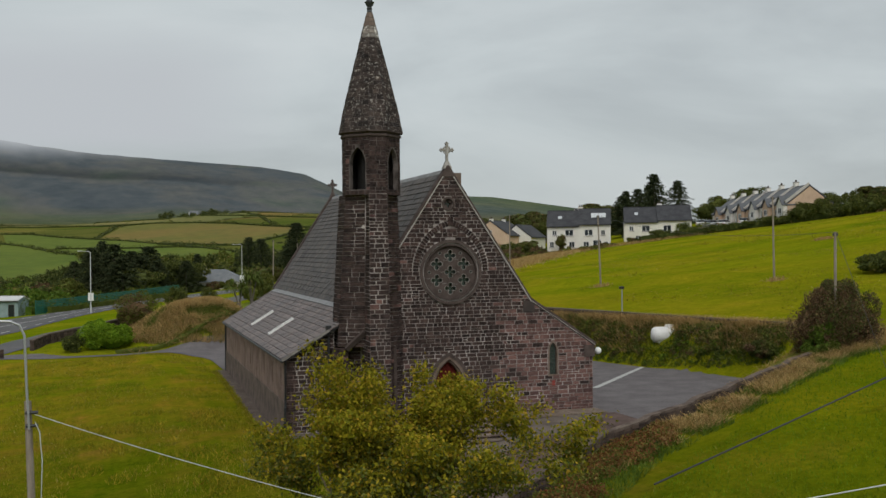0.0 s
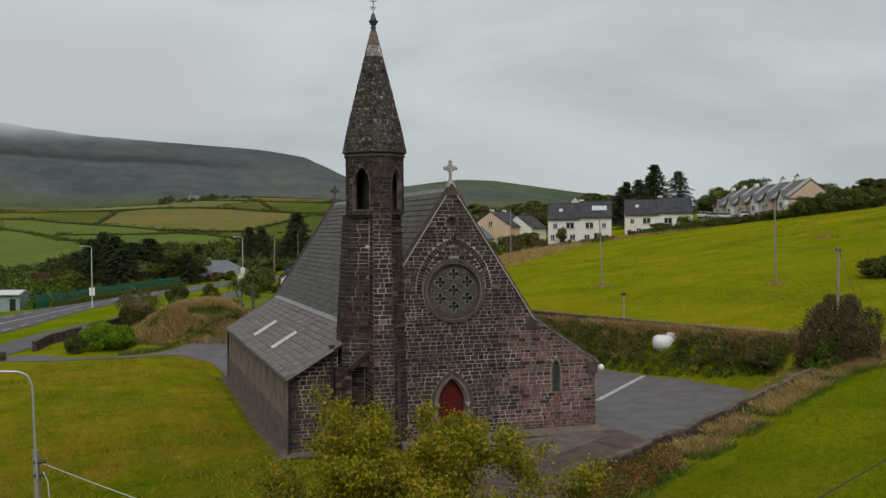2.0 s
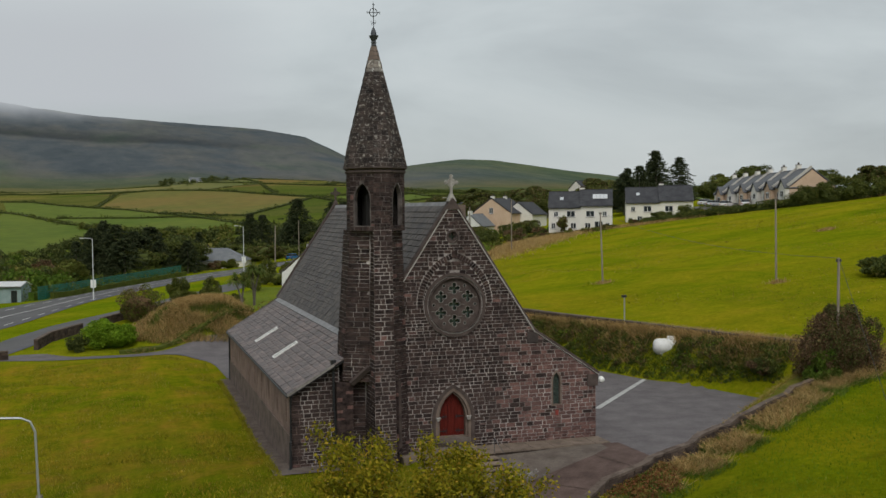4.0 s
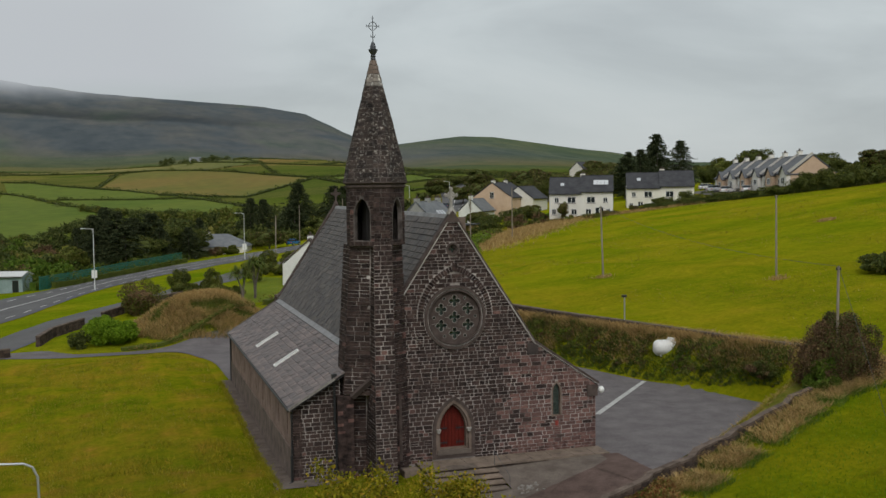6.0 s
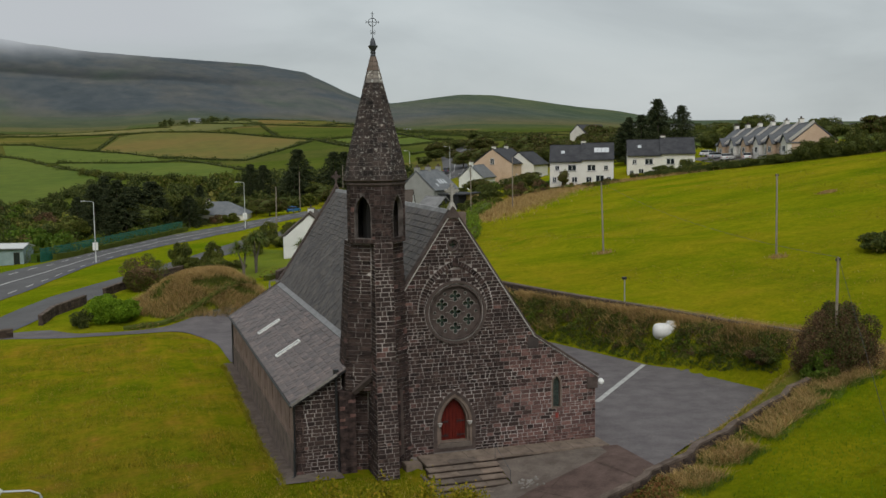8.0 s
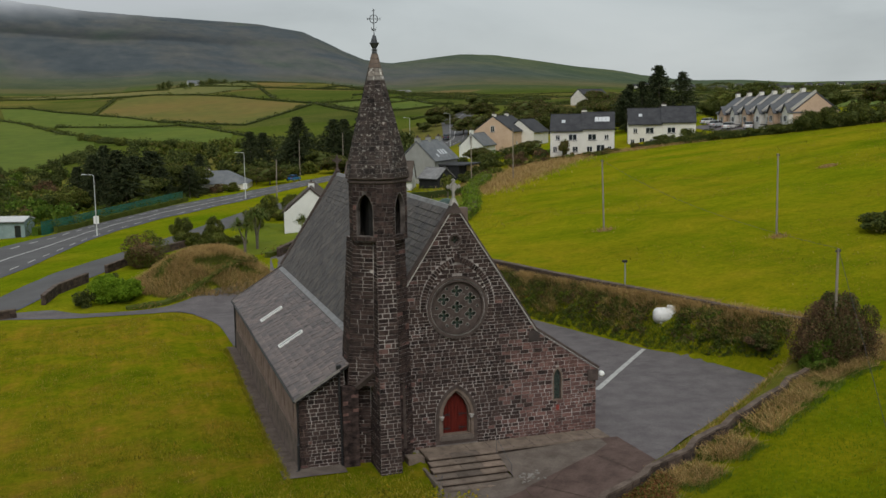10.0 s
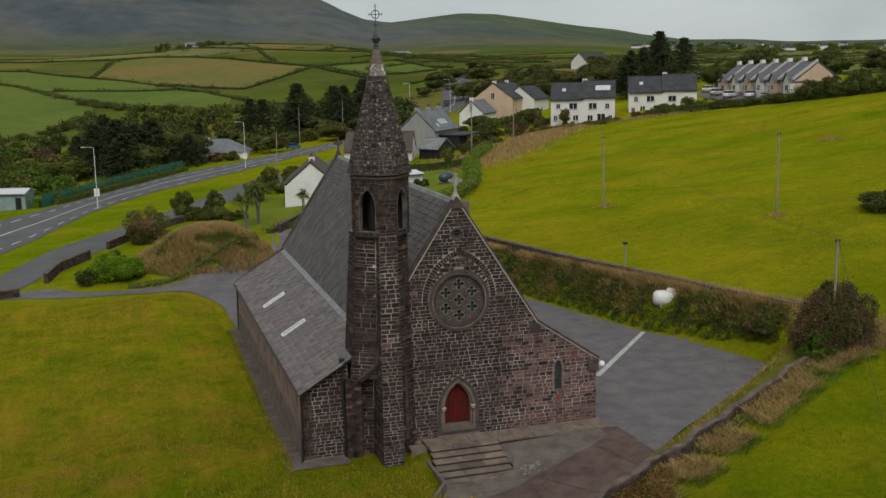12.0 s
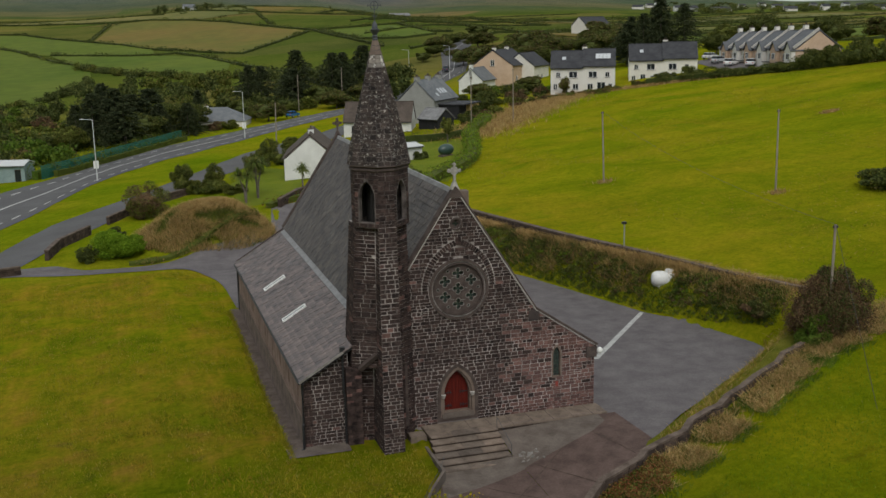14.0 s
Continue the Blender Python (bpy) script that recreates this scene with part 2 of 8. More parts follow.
def hillside(x, y):
    """Height of the natural land."""
    xc, yc = min(130, max(-70, x)), min(200, max(-60, y))
    z = 0.454 + 0.0937 * xc + 0.0248 * yc + 0.000334 * xc * xc - 0.000109 * xc * yc - 0.0001474 * yc * yc
    if y > 200:
        f = min(y, 700) - 200
        z += (0.03 * f + 0.00006 * f * f) * (1 - 0.62 * smooth(50, 200, x) - 0.25 * smooth(180, 320, x))
    if x > 130:
        z += 0.018 * min(x - 130, 400)
    r = math.hypot(x + 17.7, y + 55)
    if r > 1000 and y > 0:
        az = math.degrees(math.atan2(x + 17.7, y + 55))
        el = float(np.interp(az, SKYLINE_AZ, SKYLINE_EL))
        far = 3000 if az > 13 else 3000 + 900 * smooth(0, 6, 13 - az)
        top = 12 + far * math.tan(radians(el))
        k = smooth(1000, far, r)
        wob = noise.noise((x * 0.002, y * 0.002, 0)) * 26 + noise.noise((x * 0.007, y * 0.007, 3)) * 9
        z = z * (1 - k) + (top + wob * (1 - smooth(far - 500, far, r)) * k) * k if r < far else top - 0.05 * (r - far)
    if r < 600:
        z += 0.10 * noise.noise((x * 0.15, y * 0.15, 1)) + 0.25 * noise.noise((x * 0.03, y * 0.03, 5))
    return z


def land(x, y):
    z = hillside(x, y)
    if -40 < x < 45 and -30 < y < 80:
        d = off_platform(x, y)
        if x > -5 and y < 7 and d < 8:
            k = smooth(0.1, 2.3, d) if x > 8.6 else smooth(0.15, 0.6, d)
            z -= 0.42 * smooth(7, 2.8, d)
        else:
            k = smooth(0.15, 2.9, d) if x > 5 and d > 0 else smooth(0.0, 6.0, d)
        court = -0.9 * smooth(8.5, -1, x) * smooth(0.5, -5.5, y) - 0.03 * max(0, -6 - y)
        side = smooth(-3.0, -2.5, x + 0.6 * max(0.0, -5.3 - y))
        lawn = -0.45 * smooth(2, -5, x) * smooth(24, 4, y) - 0.4 * smooth(-2, -9, x) * smooth(0, 10, y)
        flat = lawn * (1 - side) + court * side
        z = flat * (1 - k) + z * k
    if 28 < x < 56 and 30 < y < 72:
        # an old plough step across the slope
        d = (y - 55.5 + 1.95 * (x - 36.5)) / 2.19 + 0.5 * math.sin(0.5 * x)
        z += 0.55 * smooth(-1.2, 0.5, d) * smooth(9, 2, abs(d)) * smooth(31, 34, x) * smooth(49, 44, x)
    # a small grassed hump beside the drive
    z -= 0.95 * math.exp(-((x + 14) / 11) ** 2 - ((y - 53) / 7) ** 2)
    z += 3.0 * math.exp(-(((x + 9.2) / 5.7) ** 2 + ((y - 61.4) / 5.3) ** 2) ** 1.6)
    return z


def under_paving(x, y):
    """The bed dug out beneath the paved parts of the plot."""
    if -3 < x < 27 and -20 < y < 46 and x + 0.6 * max(0.0, -5.3 - y) > -2.3 and off_platform(x, y) == 0:
        return 0.22
    return 0.0


def mesh_from(name, verts, faces, mat, smooth_shade=False):
    me = bpy.data.meshes.new(name)
    me.from_pydata(verts, [], faces)
    me.materials.append(mat)
    if smooth_shade:
        me.polygons.foreach_set("use_smooth", [True] * len(me.polygons))
    me.update()
    return me


def build_ground():
    cx, cy = -17.7, -55.0
    az = [math.radians(a) for a in np.concatenate([np.arange(-30, 52, 0.36), np.arange(52, 330, 6.0)])]
    radii, r = [2.0], 2.0
    while r < 4650:
        r += max(0.6, r * 0.0115)
        radii.append(r)
    verts = [(cx, cy, land(cx, cy))]
    for r in radii:
        for a in az:
            x, y = cx + r * math.sin(a), cy + r * math.cos(a)
            verts.append((x, y, land(x, y) - under_paving(x, y)))
    n = len(az)
    faces = [(0, 1 + (j + 1) % n, 1 + j) for j in range(n)]
    for i in range(len(radii) - 1):
        b0, b1 = 1 + i * n, 1 + (i + 1) * n
        for j in range(n):
            k = (j + 1) % n
            faces.append((b0 + j, b0 + k, b1 + k, b1 + j))
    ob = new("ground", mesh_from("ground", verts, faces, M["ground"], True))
    tagged(ob, "green pasture rolling up to heathery hills with painted haze", "ground", kind="structure")


build_ground()


def build_cloud():
    """Low cloud lying along the mountain's top."""
    m, nt, bs = nodes_of("low_cloud")
    nt.nodes.remove(bs)
    em = nt.nodes.new("ShaderNodeEmission")
    em.inputs[0].default_value = (0.50, 0.53, 0.56, 1)
    tr = nt.nodes.new("ShaderNodeBsdfTransparent")
    mx = nt.nodes.new("ShaderNodeMixShader")
    pos = nt.nodes.new("ShaderNodeNewGeometry").outputs["Position"]
    sep = nt.nodes.new("ShaderNodeSeparateXYZ")
    nt.links.new(pos, sep.inputs[0])
    ns = noise_out(nt, 0.0035, 6, 0.55, pos)
    ad = nt.nodes.new("ShaderNodeMath")
    ad.operation = "MULTIPLY_ADD"
    nt.links.new(ns, ad.inputs[0])
    ad.inputs[1].default_value = 70
    nt.links.new(sep.outputs[2], ad.inputs[2])
    mr = nt.nodes.new("ShaderNodeMapRange")
    mr.interpolation_type = "SMOOTHSTEP"
    mr.inputs[1].default_value, mr.inputs[2].default_value = 222, 292
    nt.links.new(ad.outputs[0], mr.inputs[0])
    top = nt.nodes.new("ShaderNodeMapRange")
    top.interpolation_type = "SMOOTHSTEP"
    top.inputs[1].default_value, top.inputs[2].default_value, top.inputs[3].default_value, top.inputs[4].default_value = 360, 540, 1.0, 0.0
    nt.links.new(sep.outputs[2], top.inputs[0])
    mu = nt.nodes.new("ShaderNodeMath")
    mu.operation = "MULTIPLY"
    nt.links.new(mr.outputs[0], mu.inputs[0])
    nt.links.new(top.outputs[0], mu.inputs[1])
    side = nt.nodes.new("ShaderNodeMapRange")
    side.interpolation_type = "SMOOTHSTEP"
    side.inputs[1].default_value, side.inputs[2].default_value, side.inputs[3].default_value, side.inputs[4].default_value = 40, 430, 1.0, 0.0
    nt.links.new(sep.outputs[0], side.inputs[0])
    mu2 = nt.nodes.new("ShaderNodeMath")
    mu2.operation = "MULTIPLY"
    nt.links.new(mu.outputs[0], mu2.inputs[0])
    nt.links.new(side.outputs[0], mu2.inputs[1])
    nt.links.new(mu2.outputs[0], mx.inputs[0])
    nt.links.new(tr.outputs[0], mx.inputs[1])
    nt.links.new(em.outputs[0], mx.inputs[2])
    nt.links.new(mx.outputs[0], nt.nodes["Material Output"].inputs[0])
    verts, faces, n = [], [], 40
    for i in range(n + 1):
        a = radians(-30 + 44 * i / n)
        for z in (120, 540):
            verts.append((-17.7 + 2300 * math.sin(a), -55 + 2300 * math.cos(a), z))
    for i in range(n):
        faces.append((2 * i, 2 * i + 2, 2 * i + 3, 2 * i + 1))
    tagged(new("backdrop", mesh_from("backdrop", verts, faces, m)), "low grey cloud over the mountain top", "cloud", kind="structure")


build_cloud()


def part(name, bm, mat, parent=None, label=""):
    """Links a bmesh as one mesh object under a thing or a part."""
    me = bpy.data.meshes.new(name)
    bm.to_mesh(me)
    bm.free()
    for m in mat if isinstance(mat, (list, tuple)) else [mat]:
        me.materials.append(m)
    ob = new(name, me)
    if parent is not None:
        ob.parent = parent
    if label:
        ob["label"] = label
    return ob


def add_box(bm, x0, x1, y0, y1, z0, z1):
    vs = [bm.verts.new(p) for p in ((x0, y0, z0), (x1, y0, z0), (x1, y1, z0), (x0, y1, z0), (x0, y0, z1), (x1, y0, z1), (x1, y1, z1), (x0, y1, z1))]
    for f in ((3, 2, 1, 0), (4, 5, 6, 7), (0, 1, 5, 4), (1, 2, 6, 5), (2, 3, 7, 6), (3, 0, 4, 7)):
        bm.faces.new([vs[i] for i in f])
    return vs


def ruled(name, left, right, mat, lift=0.04, nu=None, nv=6):
    """A sheet laid on the land between two lines of points."""
    def resample(pts, n):
        pts = [Vector(p) for p in pts]
        d = [0]
        for a, b in zip(pts, pts[1:]):
            d.append(d[-1] + (b - a).length)
        xs = np.interp(np.linspace(0, d[-1], n), d, [p.x for p in pts])
        ys = np.interp(np.linspace(0, d[-1], n), d, [p.y for p in pts])
        return list(zip(xs, ys))
    ln = sum((Vector(b) - Vector(a)).length for a, b in zip(left, left[1:]))
    nu = nu or max(4, int(ln / 1.2))
    A, B = resample(left, nu), resample(right, nu)
    verts, faces = [], []
    for (ax, ay), (bx, by) in zip(A, B):
        for j in range(nv + 1):
            t = j / nv
            x, y = ax + (bx - ax) * t, ay + (by - ay) * t
            verts.append((x, y, land(x, y) + lift))
    w = nv + 1
    for i in range(nu - 1):
        for j in range(nv):
            faces.append((i * w + j, (i + 1) * w + j, (i + 1) * w + j + 1, i * w + j + 1))
    ob = new(name, mesh_from(name, verts, faces, mat, True))
    if ob.data.polygons[0].normal.z < 0:
        ob.data.flip_normals()
    return ob

# ---- church: materials ----
GREY_A, GREY_B = (0.022, 0.0165, 0.016), (0.098, 0.070, 0.064)
RED_A, RED_B = (0.082, 0.046, 0.042), (0.245, 0.15, 0.135)
LICHEN = (0.30, 0.29, 0.27)
for key, vary in (("", "island"), ("_piece", "object")):
    M["grey" + key] = surface("grey_sandstone" + key, GREY_A, GREY_B, 3.2, 13, 0.92, 0.6, vary=vary)
    M["red" + key] = surface("red_sandstone" + key, RED_A, RED_B, 3.2, 13, 0.92, 0.6, vary=vary)
    M["slate" + key] = surface("roof_slate" + key, (0.07, 0.065, 0.064), (0.125, 0.114, 0.108), 1.1, 9, 0.7, 0.3, vary=vary, spec=0.35, stains=((0.15, 0.14, 0.128), 0.5, None))
    M["oldslate" + key] = surface("weathered_slate" + key, (0.098, 0.088, 0.089), (0.20, 0.165, 0.156), 1.2, 7, 0.6, 0.3, vary=vary, spec=0.4, stains=((0.20, 0.20, 0.205), 0.35, None))
M["joint"] = plain("dark_slate_joint", (0.022, 0.021, 0.021), 0.9, spec=0.1)
M["spirestone"] = surface("lichened_sandstone", (0.036, 0.030, 0.028), (0.085, 0.068, 0.062), 1.6, 22, 0.92, 0.6, vary="island", c=LICHEN, spots=4.0)
M["palelichen"] = surface("heavily_lichened_stone", (0.16, 0.145, 0.13), (0.40, 0.38, 0.35), 2.5, 22, 0.92, 0.5, vary="island", c=(0.72, 0.71, 0.68), spots=1.2)
M["mortar"] = surface("lime_mortar", (0.13, 0.107, 0.099), (0.62, 0.56, 0.53), 0.62, 9, 0.95, 0.3)
M["redmortar"] = surface("stained_mortar", (0.06, 0.05, 0.046), (0.22, 0.19, 0.178), 1.2, 12, 0.95, 0.3)
M["dressed"] = surface("dressed_sandstone", (0.15, 0.112, 0.09), (0.24, 0.185, 0.155), 2.0, 30, 0.9, 0.35)
M["darkdressed"] = surface("dark_dressed_stone", (0.065, 0.05, 0.045), (0.12, 0.092, 0.083), 2.0, 30, 0.9, 0.35)
M["cement"] = surface("cement_fillet", (0.42, 0.40, 0.37), (0.55, 0.52, 0.49), 1.5, 30, 0.9, 0.2)
M["lead"] = surface("lead_flashing", (0.145, 0.142, 0.144), (0.275, 0.27, 0.272), 1.5, 10, 0.5, 0.15, spec=0.5)
M["iron"] = plain("black_iron", (0.018, 0.018, 0.02), 0.5, 0.0)
M["wrought"] = plain("weathered_wrought_iron", (0.07, 0.075, 0.085), 0.55, 0.4)
M["doorred"] = surface("red_painted_boards", (0.085, 0.011, 0.008), (0.135, 0.018, 0.012), 1.5, 40, 0.6, 0.2, stretch=(6, 6, 0.6))
M["glass"] = surface("leaded_green_glass", (0.03, 0.045, 0.04), (0.075, 0.10, 0.088), 7, 40, 0.25, 0.05, spec=0.6)
M["dim"] = plain("painted_interior_shade", (0.02, 0.018, 0.017), 0.95)
M["plaster"] = surface("brown_stained_render", (0.185, 0.128, 0.11), (0.335, 0.24, 0.208), 1.3, 9, 0.92, 0.4, stretch=(1, 1, 0.7), stains=((0.09, 0.075, 0.07), 0.9, (1, 1, 0.5)))
M["greyrender"] = surface("grey_cement_render", (0.115, 0.09, 0.08), (0.23, 0.175, 0.153), 1.2, 10, 0.92, 0.4, stains=((0.19, 0.14, 0.12), 0.8, (1, 0.6, 1.4)))
M["gravelpath"] = surface("dirty_concrete_path", (0.088, 0.068, 0.058), (0.16, 0.128, 0.11), 1.4, 8, 0.95, 0.5, stains=((0.055, 0.055, 0.03), 0.8, None))
M["concrete"] = surface("worn_concrete", (0.112, 0.09, 0.077), (0.19, 0.158, 0.136), 0.9, 12, 0.9, 0.4, stains=((0.06, 0.055, 0.045), 1.2, None))
M["stepstone"] = surface("step_stone", (0.15, 0.122, 0.10), (0.26, 0.215, 0.178), 1.3, 12, 0.9, 0.45, vary="object", stains=((0.06, 0.055, 0.04), 2.0, None))
M["redcourt"] = surface("red_stained_paving", (0.088, 0.06, 0.052), (0.15, 0.104, 0.09), 0.9, 10, 0.92, 0.4, stains=((0.05, 0.04, 0.034), 0.8, None))
M["rim"] = surface("worn_pale_arris", (0.17, 0.155, 0.14), (0.30, 0.28, 0.26), 3, 30, 0.9, 0.2)
M["whitemetal"] = plain("white_painted_metal", (0.78, 0.78, 0.76), 0.4)


# ---- church: building methods ----
def plane_map(origin, U, V):
    """A wall's plane: returns P(u, v, d), d metres out from the wall."""
    o, U, V = Vector(origin), Vector(U).normalized(), Vector(V).normalized()
    n = U.cross(V)

    def P(u, v, d=0.0):
        return o + U * u + V * v + n * d
    P.U, P.V, P.N = U, V, n
    return P


def fill(bm, P, outline, holes=(), front=0.0, back=-0.5):
    """A slab in the plane P with an outline and openings that go through it."""
    edges = []
    for loop in (outline, *holes):
        vs = [bm.verts.new(P(u, v, front)) for u, v in loop]
        edges += [bm.edges.new((a, b)) for a, b in zip(vs, vs[1:] + vs[:1])]
    faces = [g for g in bmesh.ops.triangle_fill(bm, use_beauty=True, use_dissolve=False, edges=edges, normal=P.N)["geom"] if isinstance(g, bmesh.types.BMFace)]
    res = bmesh.ops.extrude_face_region(bm, geom=faces)
    bmesh.ops.translate(bm, vec=P.N * (back - front), verts=[g for g in res["geom"] if isinstance(g, bmesh.types.BMVert)])
    bmesh.ops.recalc_face_normals(bm, faces=bm.faces)


def pointed(w, z0, rise):
    """Half width of a two-centred arch at a height."""
    c = (rise * rise - w * w) / (2 * w)
    R = w + c

    def half(z):
        if z <= z0:
            return w
        if z >= z0 + rise:
            return 0.0
        return max(0.0, math.sqrt(max(0, R * R - (z - z0) ** 2)) - c)
    return half


def arch_loop(cx, w, zb, z0, rise, n=9):
    half = pointed(w, z0, rise)
    zs = [z0 + rise * math.sin(i / n * math.pi / 2) for i in range(n)]
    right = [(cx + half(z), z) for z in zs]
    left = [(cx - half(z), z) for z in zs[::-1]]
    return [(cx - w, zb), (cx + w, zb)] + right + [(cx, z0 + rise)] + left


def coursed(lo, hi, v0, v1, holes, rng, heights=(0.15, 0.27), lengths=(0.22, 0.66), joint=0.023):
    """Stones of a coursed wall as corner rows (u at both ends, below and above)."""
    out, v = [], v0
    while v < v1 - 0.08:
        h = min(rng.uniform(*heights), v1 - v)
        if v1 - v - h < 0.1:
            h = v1 - v
        va, vb = v + joint / 2, v + h - joint / 2
        vm = (va + vb) / 2
        spans = [(lo(vm), hi(vm))]
        for hole in holes:
            cut = hole(vm)
            if cut is None:
                continue
            spans = [s for a, b in spans for s in ((a, min(b, cut[0])), (max(a, cut[1]), b)) if s[1] - s[0] > 0.05]
        for a, b in spans:
            u = a
            while u < b - 0.02:
                w = rng.uniform(*lengths)
                if b - u - w < lengths[0] * 0.7:
                    w = b - u
                ua, ub = u + joint / 2, u + w - joint / 2
                first, last = abs(u - lo(vm)) < 1e-6, abs(u + w - hi(vm)) < 1e-6
                q = [ua, ub, ub, ua]
                if first:
                    q[0], q[3] = min(lo(va) + joint / 2, ub), min(lo(vb) + joint / 2, ub)
                if last:
                    q[1], q[2] = max(hi(va) - joint / 2, ua), max(hi(vb) - joint / 2, ua)
                if h > 0.24 and rng.random() < 0.1 and not (first or last):
                    cut = va + (vb - va) * rng.uniform(0.4, 0.6)
                    out.append((q, va, cut - joint / 2, False))
                    out.append((q, cut + joint / 2, vb, False))
                else:
                    out.append((q, va, vb, first or last))
                u += w
        v += h
    return out


def block_verts(P, q, va, vb, d, inset=0.012):
    base = [P(q[0], va, -0.03), P(q[1], va, -0.03), P(q[2], vb, -0.03), P(q[3], vb, -0.03)]
    c = sum(base, Vector()) / 4 + P.N * (d + 0.03)
    top = []
    for b in base:
        t = b + P.N * (d + 0.03)
        w = c - t
        top.append(t + w.normalized() * min(inset, w.length * 0.3))
    return base + top


UNIT = None


def unit_stone():
    global UNIT
    if UNIT is None:
        e = 0.46
        v = [(-.5, -.5, 0), (.5, -.5, 0), (.5, .5, 0), (-.5, .5, 0), (-e, -e, 1), (e, -e, 1), (e, e, 1), (-e, e, 1)]
        f = [(4, 5, 6, 7), (0, 1, 5, 4), (1, 2, 6, 5), (2, 3, 7, 6), (3, 0, 4, 7)]
        UNIT = {}
        for k in ("grey_piece", "red_piece"):
            UNIT[k] = mesh_from("stone", v, f, M[k])
    return UNIT


def lay(parent, P, stones, rng, redness, pick=None, limit=300, mat="grey", proud=(0.008, 0.03)):
    """Lays the stones of a wall: those that pick() takes as pieces of their own, the others as one joined mesh."""
    groups, count = {}, 0
    for q, va, vb, edge in stones:
        d = rng.uniform(*proud)
        um, vm = (q[0] + q[1]) / 2, (va + vb) / 2
        kind = "red" if rng.random() < redness(um, vm) else mat
        if pick and not edge and count < limit and pick(um, vm):
            me = unit_stone()["red_piece" if kind == "red" else "grey_piece"]
            ob = new("stone", me)
            ob.parent = parent
            w, h = q[1] - q[0], vb - va
            m = Matrix((P.U, P.V, P.N)).transposed().to_4x4()
            m.translation = P(um, vm, -0.03)
            ob.matrix_basis = m @ Matrix.Diagonal((w, h, d + 0.03, 1))
            count += 1
            continue
        vs, fs = groups.setdefault(kind, ([], []))
        b = len(vs)
        vs.extend(block_verts(P, q, va, vb, d))
        fs.extend(tuple(b + i for i in f) for f in ((4, 5, 6, 7), (0, 1, 5, 4), (1, 2, 6, 5), (2, 3, 7, 6), (3, 0, 4, 7)))
    for kind, (vs, fs) in groups.items():
        ob = new("stonework", mesh_from("stonework", vs, fs, M[kind]))
        ob.parent = parent
        tagged(ob, kind="stuff")


def sweep(bm, pts, prof_w, prof_h, up=Vector((0, 0, 1)), closed=False):
    """A bar of rectangular section along points."""
    rings, n = [], len(pts)
    for i, p in enumerate(pts):
        a = pts[i - 1] if i or closed else p
        b = pts[(i + 1) % n] if i < n - 1 or closed else p
        t = (Vector(b) - Vector(a)).normalized()
        s = t.cross(up)
        if s.length < 1e-4:
            s = t.cross(Vector((0, 1, 0)))
        s.normalize()
        w = s.cross(t)
        rings.append([bm.verts.new(Vector(p) + s * (x * prof_w / 2) + w * (y * prof_h / 2)) for x, y in ((-1, -1), (1, -1), (1, 1), (-1, 1))])
    for i in range(n if closed else n - 1):
        a, b = rings[i], rings[(i + 1) % n]
        for k in range(4):
            bm.faces.new((a[k], a[(k + 1) % 4], b[(k + 1) % 4], b[k]))
    if not closed:
        bm.faces.new(rings[0][::-1])
        bm.faces.new(rings[-1])


def tube(bm, pts, r, n=8):
    """A round bar along points; r may be one radius or one per point."""
    rings = []
    rs = r if isinstance(r, (list, tuple)) else [r] * len(pts)
    for i, p in enumerate(pts):
        t = (Vector(pts[min(i + 1, len(pts) - 1)]) - Vector(pts[max(i - 1, 0)])).normalized()
        s = t.cross(Vector((0, 0, 1)))
        if s.length < 1e-3:
            s = Vector((1, 0, 0))
        s.normalize()
        w = s.cross(t)
        rings.append([bm.verts.new(Vector(p) + (s * math.cos(2 * math.pi * k / n) + w * math.sin(2 * math.pi * k / n)) * rs[i]) for k in range(n)])
    for a, b in zip(rings, rings[1:]):
        for k in range(n):
            bm.faces.new((a[k], a[(k + 1) % n], b[(k + 1) % n], b[k]))
    bm.faces.new(rings[0][::-1])
    bm.faces.new(rings[-1])
    bmesh.ops.recalc_face_normals(bm, faces=bm.faces)


def bar(name, pts, r, mat, parent=None, label="", n=8):
    bm = bmesh.new()
    tube(bm, pts, r, n)
    return part(name, bm, mat, parent, label)


SLATE = {}


